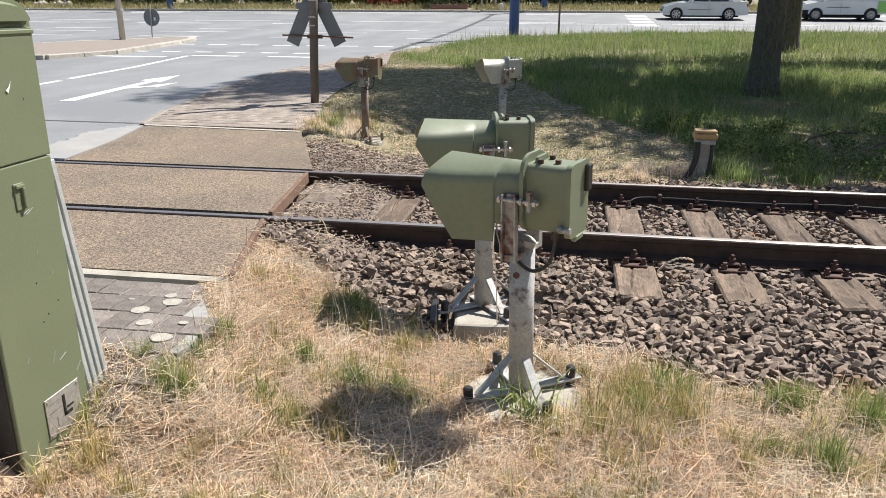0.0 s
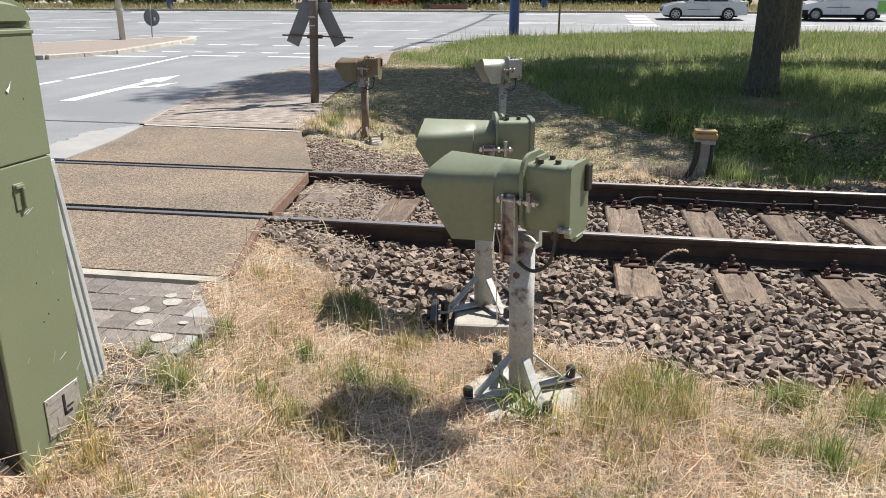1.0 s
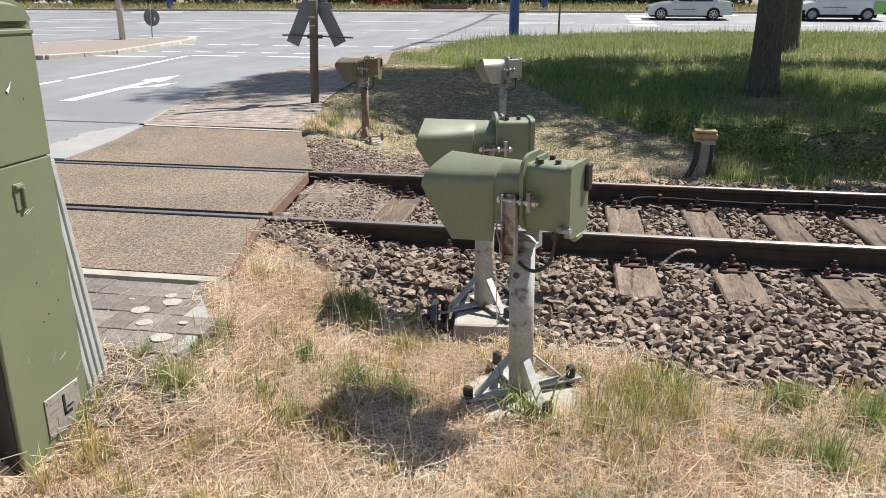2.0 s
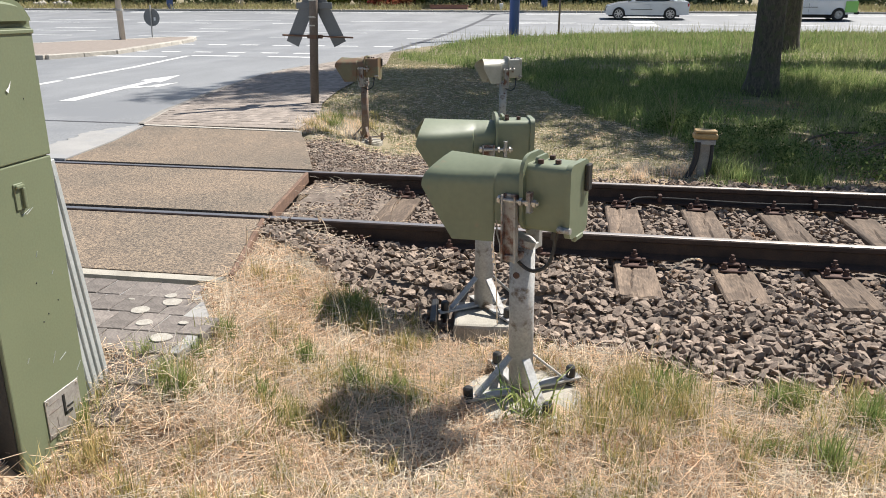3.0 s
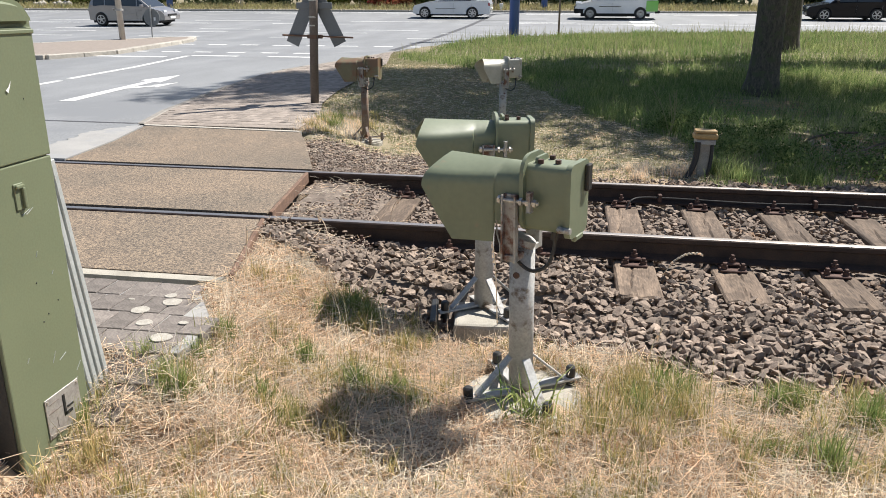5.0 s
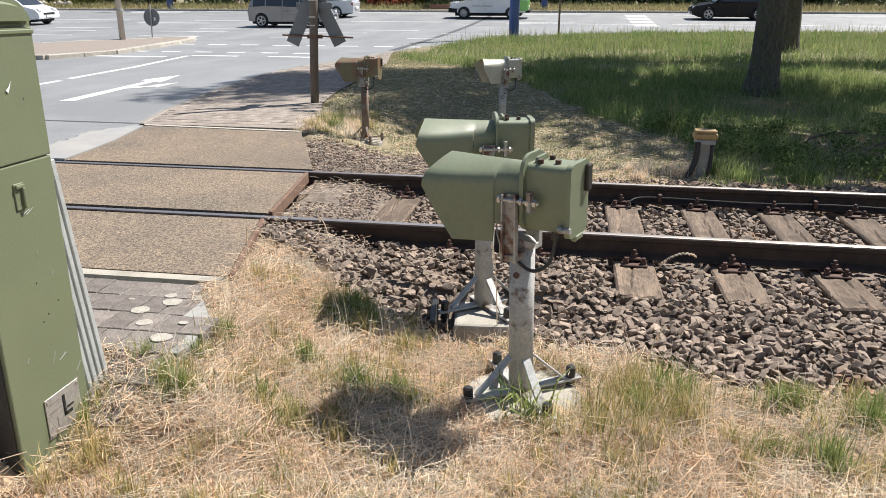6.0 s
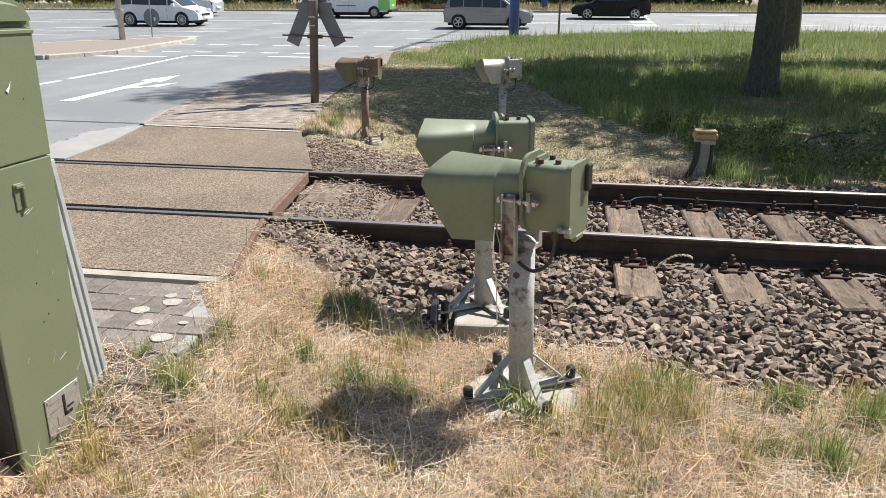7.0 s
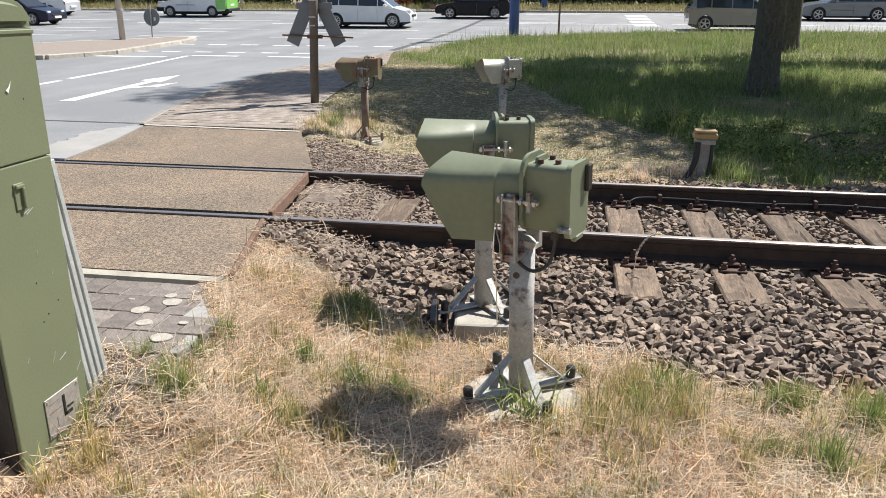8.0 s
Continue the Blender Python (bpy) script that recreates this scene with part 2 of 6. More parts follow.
def box(bm, x0, y0, z0, x1, y1, z1, bevel=0.0, m=None, seg=1):
    r = bmesh.ops.create_cube(bm, size=1.0)
    vs = r["verts"]
    for v in vs:
        v.co = Vector(((x0 + x1) / 2 + v.co.x * (x1 - x0), (y0 + y1) / 2 + v.co.y * (y1 - y0), (z0 + z1) / 2 + v.co.z * (z1 - z0)))
    if bevel:
        es = list({e for v in vs for e in v.link_edges})
        r = bmesh.ops.bevel(bm, geom=es, offset=bevel, segments=seg, affect="EDGES", profile=0.5)
        vs = list({v for f in r["faces"] for v in f.verts} | {v for v in vs if v.is_valid})
    if m is not None:
        bmesh.ops.transform(bm, matrix=m, verts=vs)
    return vs


def tube(bm, a, b, r0, r1=None, seg=14, caps=True):
    """A straight round bar from a to b."""
    a, b = Vector(a), Vector(b)
    d = b - a
    r = bmesh.ops.create_cone(bm, cap_ends=caps, segments=seg, radius1=r0, radius2=r0 if r1 is None else r1, depth=d.length)
    m = Matrix.Translation((a + b) / 2) @ d.to_track_quat("Z", "Y").to_matrix().to_4x4()
    bmesh.ops.transform(bm, matrix=m, verts=r["verts"])
    return r["verts"]


def bar(bm, a, b, w, h, bevel=0.0, up=(0, 0, 1)):
    """A flat bar from a to b, w wide and h thick."""
    a, b = Vector(a), Vector(b)
    d = b - a
    z = d.normalized()
    s = z.cross(Vector(up)).normalized()
    u = s.cross(z)
    m = Matrix((s, u, z)).transposed().to_4x4()
    m.translation = a
    return box(bm, -w / 2, -h / 2, 0, w / 2, h / 2, d.length, bevel, m)


def pipe(bm, pts, r, seg=8):
    """A bent round tube through the points."""
    pts = [Vector(p) for p in pts]
    rings = []
    side = None
    for i, p in enumerate(pts):
        d = (pts[min(i + 1, len(pts) - 1)] - pts[max(i - 1, 0)]).normalized()
        if side is None:
            side = d.orthogonal().normalized()
        side = (side - d * side.dot(d)).normalized()
        u = d.cross(side)
        rings.append([bm.verts.new(p + r * (math.cos(k * math.tau / seg) * side + math.sin(k * math.tau / seg) * u)) for k in range(seg)])
    for a, b in zip(rings, rings[1:]):
        for k in range(seg):
            bm.faces.new((a[k], a[(k + 1) % seg], b[(k + 1) % seg], b[k]))
    bm.faces.new(rings[0][::-1])
    bm.faces.new(rings[-1])


def bend(pts, n=6):
    """A smooth curve through the points."""
    pts = [Vector(p) for p in pts]
    full = [2 * pts[0] - pts[1]] + pts + [2 * pts[-1] - pts[-2]]
    out = []
    for i in range(1, len(full) - 2):
        a, b, c, d = full[i - 1:i + 3]
        for k in range(n):
            t = k / n
            out.append(0.5 * (2 * b + (c - a) * t + (2 * a - 5 * b + 4 * c - d) * t * t + (3 * b - a - 3 * c + d) * t ** 3))
    return out + [pts[-1]]


def prism(bm, outline, y0, y1, m=None):
    """An outline in x and z, drawn out from y0 to y1."""
    a = [bm.verts.new((x, y0, z)) for x, z in outline]
    b = [bm.verts.new((x, y1, z)) for x, z in outline]
    n = len(a)
    f = [bm.faces.new(a), bm.faces.new(b[::-1])]
    for i in range(n):
        f.append(bm.faces.new((a[i], b[i], b[(i + 1) % n], a[(i + 1) % n])))
    bmesh.ops.recalc_face_normals(bm, faces=f)
    if m is not None:
        bmesh.ops.transform(bm, matrix=m, verts=a + b)
    return a + b


# ---------------------------------------------------------------- the lie of the land
GAUGE = 1.505


def step(a, b, v):
    t = min(1, max(0, (v - a) / (b - a)))
    return t * t * (3 - 2 * t)


def road_z(y):
    """The road climbs gently beyond the track."""
    if y < 3:
        return 0.0
    if y < 47:
        return 0.41 * ((y - 3) / 28.5) ** 2.5
    return 1.2133 + (y - 47) * 0.03


def lerp_table(table, v):
    if v <= table[0][0]:
        return table[0][1]
    for (a, p), (b, q) in zip(table, table[1:]):
        if v <= b:
            return p + (q - p) * (v - a) / (b - a)
    return table[-1][1]


# the kerb of the verge: y, x
KERB = ((1.6, -4.85), (2.6, -4.95), (3.65, -5.2), (5.05, -5.6), (6.3, -5.83), (8.1, -6.13), (10.4, -6.42), (11.8, -6.46), (13.4, -6.2), (15.5, -5.86), (18.2, -5.42), (22, -4.2), (25.0, -3.0),
        (27.0, -0.8), (28.5, 2.2), (29.4, 6.0), (30.0, 11.0), (30.4, 40.0), (30.5, 150.0))


def kerb_x(y):
    return lerp_table(KERB, y)


# where the paving beside the road ends and the verge begins: y, x
PAVE = ((3.5, -3.15), (5.0, -3.35), (6.4, -3.75), (8.0, -4.0), (11.0, -4.3), (14, -4.6), (17.0, -5.2), (18.3, -5.4))


def pave_x(y):
    return lerp_table(PAVE, y)


def land_z(x, y):
    """Ground under the grass and the ballast."""
    r = road_z(y)
    if y > 1.6 and y < 44.7 and (y > 30.5 or x < kerb_x(y) - 0.05):
        return r - 0.20
    if y >= 44.7:
        return r + 0.06 + 0.02 * min(30, y - 44.7)
    east = max(step(-1.75, -0.75, x), 0.8 * step(-2.12, -2.75, y) * step(-1.95, -1.85, x))
    near = -0.03 - 0.22 * east
    if -1.3 < y < 3.6 and x < (-2.05 - 0.14 * max(0, y) if y < 1.55 else -2.30 - 0.39 * (y - 1.59)) + 0.25 * step(-0.2, -1.2, y):
        return -0.25
    far = r - 0.02 + 0.08 * step(17, 20, y) - 0.18 * step(-2.75, -1.9, x) * (1 - step(8, 17, y))
    z = near + (far - near) * step(0.2, 3.0, y)
    z -= 0.10 * math.exp(-((x + 0.45) ** 2 + (y + 1.13) ** 2) / 0.035)
    return z - 0.11 * math.exp(-((x + 2.4) ** 2 + (y - 4.2) ** 2) / 0.30)


# the near edge of the ballast: x, y
BALLAST = ((-1.95, -0.35), (-1.6, -0.62), (-1.25, -0.88), (-0.55, -1.2), (0.3, -1.27), (0.75, -1.52), (1.2, -1.60), (3.0, -1.66), (9.0, -1.72))


def ballast_y(x):
    return lerp_table(BALLAST, x)


def bed_far(x):
    """Where the stones end beyond the track."""
    return 2.62 + 0.75 * step(-0.3, -1.0, x)


def bed_z(x, y):
    """The top of the ballast."""
    if y < -0.62:
        t = step(-0.62, ballast_y(x), y) if y > ballast_y(x) else 1.0
        z = -0.185 + (land_z(x, y) + 0.015 + 0.185) * t
    elif y > 2.1:
        z = -0.185 + (land_z(x, 2.7) + 0.185) * step(2.1, 2.65, y)
    else:
        z = -0.190
    if y > GAUGE:
        return max(z, -0.03 - 0.15 * step(-2.3, -1.3, x + 0.3 * (y - 1.59))) if x < -1.2 else z
    z += (0.14 if y > 0 else 0.16) * step(-1.0, -1.95, x)
    if -0.7 < y < -0.06:
        z += 0.045 * step(0.30, 0.05, x)
    elif 0 < y < GAUGE:
        z -= 0.075 * step(0.17, 0.12, abs(x + 1.352)) * step(0.5, 0.65, y) * step(1.38, 1.28, y)
    return z - 0.11 * math.exp(-((x + 0.44) ** 2 + (y + 0.85) ** 2) / 0.09)


# ---- place ----
# ---------------------------------------------------------------- ground, road, crossing
def spread(a, b, n):
    return [a + (b - a) * i / n for i in range(n + 1)]


def sheet(name, xs, ys, height, material, keep=None):
    verts, faces, w = [], [], len(xs)
    for y in ys:
        for x in xs:
            verts.append((x, y, height(x, y)))
    for j in range(len(ys) - 1):
        for i in range(w - 1):
            if keep is None or keep((xs[i] + xs[i + 1]) / 2, (ys[j] + ys[j + 1]) / 2):
                faces.append((j * w + i, j * w + i + 1, (j + 1) * w + i + 1, (j + 1) * w + i))
    return raw(name, verts, faces, material, smooth=True)


def rough_land(x, y):
    z = land_z(x, y)
    if -2.95 < x < 9.2 and ballast_y(x) + 0.06 < y < bed_far(x) - 0.04:
        z = min(z, bed_z(x, y) - 0.09)
    if abs(x) < 12 and -6 < y < 30:
        z += 0.02 * noise.noise((x * 2.2, y * 2.2, 0.3)) + 0.01 * noise.noise((x * 7, y * 7, 1.7))
    return z - 0.015


gx = [-4000, -900, -250, -90, -45] + spread(-30, -7, 23) + spread(-6.8, 4, 54)[0:] + spread(4.5, 30, 25) + [45, 90, 250, 900, 4000]
gy = [-4000, -900, -200, -60, -25, -12, -8] + spread(-6, 6, 60) + spread(6.5, 31, 49) + spread(32, 60, 14) + [75, 100, 250, 900, 4000]
ground = tagged(sheet("ground", gx, gy, rough_land, M_SOIL), "dry brown soil under sparse grass", "ground", kind="structure")
ground.data.materials.append(M_TURF)
for f in ground.data.polygons:
    f.material_index = 1 if f.center.y > 3.2 else 0


def road_sheet():
    """The carriageway and the wide junction behind the track, cut along the verge's kerb."""
    ys = spread(1.65, 30.5, 64) + spread(31, 44.7, 22)
    cols = 26
    verts, faces = [], []
    for y in ys:
        e = kerb_x(y) if y < 30.6 else 150.0
        for i in range(cols + 1):
            t = i / cols
            x = -150 + (e + 150) * (1 - (1 - t) ** 2)
            verts.append((x, y, road_z(y) + 0.004))
    w = cols + 1
    for j in range(len(ys) - 1):
        for i in range(cols):
            faces.append((j * w + i, j * w + i + 1, (j + 1) * w + i + 1, (j + 1) * w + i))
    return raw("road", verts, faces, M_ASPHALT, smooth=True)


tagged(road_sheet(), "worn grey asphalt road and junction", "road", kind="structure")

# the carriageway on this side of the track, and between the rails
for y0, y1 in ((-60, -0.085), (0.085, GAUGE - 0.085), (GAUGE + 0.085, 1.65)):
    bm = bmesh.new()
    box(bm, -60, y0, -0.2, -6.0, y1, 0.002)
    tagged(mesh_ob("road", bm, M_ASPHALT), "worn grey asphalt of the crossing road", "road", kind="structure")


def slab(name, outline, z0, z1, material, parent=None, label=""):
    bm = bmesh.new()
    a = [bm.verts.new((x, y, z0)) for x, y in outline]
    b = [bm.verts.new((x, y, z1)) for x, y in outline]
    n = len(a)
    bm.faces.new(b)
    for i in range(n):
        bm.faces.new((a[i], a[(i + 1) % n], b[(i + 1) % n], b[i]))
    bmesh.ops.recalc_face_normals(bm, faces=bm.faces)
    return mesh_ob(name, bm, material, parent, label=label)


crossing = empty("crossing", None, "brown exposed-aggregate footway panels of the level crossing", "crossing", kind="structure")
slab("panel", [(-5.99, -1.22), (-1.80, -1.20), (-2.075, -0.085), (-5.99, -0.085)], -0.22, 0.0, M_CROSSING, crossing)
slab("panel", [(-5.99, 0.085), (-2.09, 0.085), (-2.285, GAUGE - 0.085), (-5.99, GAUGE - 0.085)], -0.22, 0.0, M_CROSSING, crossing)
slab("panel", [(-2.27, GAUGE + 0.085), (-2.83, 3.0), (-3.10, 3.56), (-5.12, 3.70), (-4.86, 2.62), (-4.72, GAUGE + 0.085)], -0.22, 0.0, M_CROSSING, crossing)
for p0, p1 in (((-1.795, -1.20), (-2.07, -0.09)), ((-2.085, 0.09), (-2.28, GAUGE - 0.09))):
    bm = bmesh.new()
    bar(bm, (p0[0] + 0.02, p0[1], -0.035), (p1[0] + 0.02, p1[1], -0.035), 0.028, 0.092, 0.004)
    part("edge_angle", bm, M_RUST, crossing, "rusty steel edge angle")
slab("joint_stone", [(-5.15, 3.705), (-3.12, 3.565), (-3.10, 3.63), (-5.17, 3.79)], -0.1, 0.008, M_KERB, crossing, "pale stone joint strip")
slab("joint_stone", [(-5.99, -1.335), (-1.83, -1.29), (-1.80, -1.215), (-5.99, -1.235)], -0.1, -0.001, M_CONCRETE, crossing, "pale concrete joint strip")
rd = random.Random(71)
west = [(-5.42 + 0.10 * q + 0.10 * math.sin(7 * q) + rd.uniform(-0.07, 0.07), 1.60 + 2.06 * q) for q in spread(0.0, 1.0, 24)]
slab("dusty_strip", [(-4.73, 1.60), (-4.87, 2.62), (-5.13, 3.67)] + west[::-1], -0.05, 0.009, M_DUST, crossing, "dusty pale strip along the footway")
slab("edge_strip", [(-5.99, GAUGE + 0.085), (-4.73, GAUGE + 0.085), (-4.73, 1.598), (-5.99, 1.598)], -0.2, 0.003, M_ASPHALT, crossing, "grey asphalt edge along the rail")

# ---------------------------------------------------------------- markings, all thin coats on the asphalt
def mark(pts, lift=0.009, material=None, name="road_marking"):
    bm = bmesh.new()
    vs = [bm.verts.new((x, y, road_z(y) + lift)) for x, y in pts]
    bm.faces.new(vs)
    bmesh.ops.recalc_face_normals(bm, faces=bm.faces)
    if bm.faces[:][0].normal.z < 0:
        bmesh.ops.reverse_faces(bm, faces=bm.faces)
    ex = bmesh.ops.extrude_face_region(bm, geom=bm.faces[:])
    bmesh.ops.translate(bm, vec=(0, 0, -0.004), verts=[v for v in ex["geom"] if isinstance(v, bmesh.types.BMVert)])
    bmesh.ops.recalc_face_normals(bm, faces=bm.faces)
    return tagged(mesh_ob(name, bm, material or M_PAINT), "worn white painted road marking" if material is None else "dark tar joint sealed in asphalt",
                  "road marking", "road markings", "structure")


def dashes(y, w, x0, x1, length, gap):
    x = x0
    while x < x1:
        mark([(x, y - w / 2), (min(x + length, x1), y - w / 2), (min(x + length, x1), y + w / 2), (x, y + w / 2)])
        x += length + gap


def stroke(p, q, w):
    d = (Vector(q) - Vector(p)).normalized() * (w / 2)
    mark([(p[0] + d.y, p[1] - d.x), (q[0] + d.y, q[1] - d.x), (q[0] - d.y, q[1] + d.x), (p[0] - d.y, p[1] + d.x)])


stroke((-9.6, 7.2), (-9.75, 8.6), 0.13)
stroke((-9.83, 9.0), (-10.13, 11.9), 0.14)
stroke((-10.13, 11.9), (-10.68, 15.5), 0.14)
dashes(15.0, 0.30, -14.6, -11.0, 3.5, 0.5)
dashes(15.62, 0.28, -10.6, -7.0, 1.35, 0.9)
dashes(17.0, 0.28, -13.3, -7.4, 0.52, 0.52)
dashes(20.4, 0.28, -13.6, -5.0, 0.62, 0.55)
mark([(-7.70, 5.68), (-7.50, 5.78), (-7.88, 8.75), (-7.70, 8.65), (-8.08, 10.15), (-8.28, 8.95), (-8.06, 8.85)])
mark([(-7.745, 7.5), (-7.40, 7.95), (-7.33, 7.85), (-7.36, 8.7), (-7.58, 8.15), (-7.50, 8.1), (-7.80, 7.75)])
for y, w, x0, x1, ln, gap in ((24.75, 0.16, -40, -5.0, 2.6, 3.0), (27.9, 0.16, -44, -2.0, 3.2, 3.2), (34.2, 0.2, -46, -9.0, 4.2, 3.4), (29.9, 0.16, -40, -3.5, 3.0, 4.5),
                              (35.6, 0.18, -3.5, 40, 7.0, 1.2), (36.4, 0.16, -30, 0, 5.0, 4.0), (42.9, 0.18, -46, 46, 3.6, 5.0), (43.9, 0.14, -48, 48, 30, 0.8)):
    dashes(y, w, x0, x1, ln, gap)
for y in (35.0, 37.3, 39.6, 41.9):
    mark([(2.85, y - 0.75), (4.0, y - 0.75), (3.9, y + 0.75), (2.75, y + 0.75)])
for ya, yb in zip(spread(18.75, 42.9, 24), spread(18.75, 42.9, 24)[1:]):
    xa, xb = -5.70 + 0.60 * (ya - 18.75) / 24.15, -5.70 + 0.60 * (yb - 18.75) / 24.15
    mark([(xa, ya), (xa + 0.25, ya), (xb + 0.25, yb), (xb, yb)], 0.008, M_TAR, "tar_joint")
mark([(-10.5, 3.86), (-5.35, 3.80), (-5.3, 3.86), (-10.5, 3.95)], 0.007, M_TAR, "tar_joint")
mark([(-5.3, 33.6), (-2.2, 33.75), (-2.2, 33.95), (-5.2, 33.8)], 0.0062, M_TAR, "tar_joint")
mark([(-5.1, 37.6), (-1.6, 37.7), (-1.6, 37.95), (-5.0, 37.85)], 0.0062, M_TAR, "tar_joint")

# ---------------------------------------------------------------- traffic island
island = empty("traffic_island", None, "paved traffic island with pale worn kerb stones", "island", kind="structure")
ISL = [(-14.3, 22.95), (-13.75, 21.6), (-13.05, 15.7), (-13.7, 13.6), (-30, 9.5), (-30, 18.2), (-17.6, 18.7), (-15.0, 22.6)]
bm = bmesh.new()
vs = [bm.verts.new((x, y, road_z(y) + 0.10)) for x, y in ISL]
bm.faces.new(vs)
bmesh.ops.recalc_face_normals(bm, faces=bm.faces)
ex = bmesh.ops.extrude_face_region(bm, geom=bm.faces[:])
bmesh.ops.translate(bm, vec=(0, 0, -0.25), verts=[v for v in ex["geom"] if isinstance(v, bmesh.types.BMVert)])
bmesh.ops.recalc_face_normals(bm, faces=bm.faces)
part("paving", bm, M_BRICK_ISL, island)


def kerb_run(pts, parent, lift, w=0.16, length=0.95, material=M_KERB):
    """Kerb stones set end to end along a line."""
    for (x0, y0), (x1, y1) in zip(pts, pts[1:]):
        a, b = Vector((x0, y0, road_z(y0))), Vector((x1, y1, road_z(y1)))
        n = max(1, round((b - a).length / length))
        for i in range(n):
            p, q = a.lerp(b, (i + 0.006) / n), a.lerp(b, (i + 0.994) / n)
            bm = bmesh.new()
            dz = lift + random.uniform(-0.006, 0.006)
            bar(bm, p + Vector((0, 0, dz - 0.1)), q + Vector((0, 0, dz - 0.1)), w, 0.2, 0.012)
            part("kerb_stone", bm, material, parent)


kerb_run(ISL[0:5] , island, 0.115, 0.24)
kerb_run([ISL[5], ISL[6], ISL[7], ISL[0]], island, 0.115, 0.2)
verge_kerb = empty("kerb", None, "flat worn kerb along road and verge", "kerb", kind="structure")
kerb_run([(kerb_x(y), y) for y in (3.8, 5.05, 6.3, 8.1, 10.4, 11.8, 13.4, 15.5, 18.2, 22, 25, 27)], verge_kerb, 0.016, 0.09, 0.95, M_KERB_DARK)
kerb_run([(kerb_x(y), y) for y in (27, 28.5, 29.4, 30.0)], verge_kerb, 0.07, 0.14, 1.6, M_KERB_DARK)
far_kerb = empty("kerb", None, "pale kerb along far side of junction", "kerb", kind="structure")
for i in range(60):
    bm = bmesh.new()
    box(bm, -45 + i * 1.5, 44.62, road_z(44.7) - 0.1, -45 + i * 1.5 + 1.48, 44.86, road_z(44.7) + 0.12, 0.02)
    part("kerb_stone", bm, M_KERB, far_kerb)

# ---------------------------------------------------------------- rails
RAIL = [(-0.0625, -0.150), (0.0625, -0.150), (0.0625, -0.140), (0.03, -0.130), (0.008, -0.118), (0.008, -0.048), (0.033, -0.036), (0.0335, -0.010),
        (0.027, -0.002), (0.018, 0.0)]
RAIL = RAIL + [(-a, b) for a, b in RAIL[::-1] if (a, b) not in (RAIL[0], RAIL[1])]


def rail(y):
    bm = bmesh.new()
    a = [bm.verts.new((-70, y + p, q)) for p, q in RAIL]
    b = [bm.verts.new((70, y + p, q)) for p, q in RAIL]
    n = len(a)
    for i in range(n):
        f = bm.faces.new((a[i], a[(i + 1) % n], b[(i + 1) % n], b[i]))
        f.material_index = 1 if RAIL[i][1] > -0.003 and RAIL[(i + 1) % n][1] > -0.003 else 0
    bm.faces.new(a), bm.faces.new(b[::-1])
    bmesh.ops.recalc_face_normals(bm, faces=bm.faces)
    return tagged(mesh_ob("rail", bm, [M_STEEL_RUST, M_RAIL_TOP]), "rusty steel rail with a polished running surface", "rail", "rails", "structure")


rail(0.0), rail(GAUGE)

# ---------------------------------------------------------------- sleepers with their fastenings
SLEEPERS = [0.448 + 0.6 * k for k in range(-4, 12)]


def fastening(parent, y, side):
    bm = bmesh.new()
    box(bm, -0.08, y - 0.175, -0.1655, 0.08, y + 0.175, -0.1505, 0.004)
    plate = part("base_plate", bm, M_FASTEN, parent)
    for s in (-1, 1):
        yy = y + s * 0.085
        bm = bmesh.new()
        box(bm, -0.045, yy - 0.03, -0.142, 0.045, yy + 0.035, -0.122, 0.006)
        part("clamp", bm, M_FASTEN, plate)
        bm = bmesh.new()
        tube(bm, (0, yy, -0.15), (0, yy, -0.075), 0.012, seg=8)
        tube(bm, (0, yy, -0.122), (0, yy, -0.098), 0.022, seg=6)
        part("bolt", bm, M_FASTEN, plate)
        for dx in (-0.055, 0.055):
            bm = bmesh.new()
            tube(bm, (dx, y + s * 0.14, -0.152), (dx, y + s * 0.14, -0.128), 0.02, seg=8)
            box(bm, dx - 0.012, y + s * 0.14 - 0.012, -0.13, dx + 0.012, y + s * 0.14 + 0.012, -0.11, 0.003)
            part("screw_head", bm, M_FASTEN, plate)


def sleeper_timber(seed):
    rnd = random.Random(seed)
    bm = bmesh.new()
    box(bm, -0.13, -0.665, -0.33, 0.13, 2.17, -0.166, 0.012)
    # long cracks along the grain, as sunken grooves
    bmesh.ops.subdivide_edges(bm, edges=[e for e in bm.edges if abs(e.verts[0].co.y - e.verts[1].co.y) > 1], cuts=34, use_grid_fill=True)
    bmesh.ops.subdivide_edges(bm, edges=[e for e in bm.edges if abs(e.verts[0].co.x - e.verts[1].co.x) > 0.15 and e.verts[0].co.z > -0.2], cuts=15, use_grid_fill=True)
    c = rnd.uniform(-0.06, 0.06)
    for v in bm.verts:
        if v.co.z > -0.18:
            v.co.z += 0.004 * noise.noise((v.co.x * 30, v.co.y * 3, seed)) 
            if abs(v.co.x - c - 0.05 * noise.noise((v.co.y * 3.5, seed, 1))) < 0.009 and noise.noise((v.co.y * 4, seed, 6)) > -0.15:
                v.co.z -= 0.012
            v.co.z -= 0.018 * max(0.0, noise.noise((v.co.x * 9, v.co.y * 7, seed + 3)) - 0.15)
        if abs(v.co.y + 0.665) < 0.03:
            v.co.y += 0.03 * noise.noise((v.co.x * 14, v.co.z * 20, seed))
    return bm


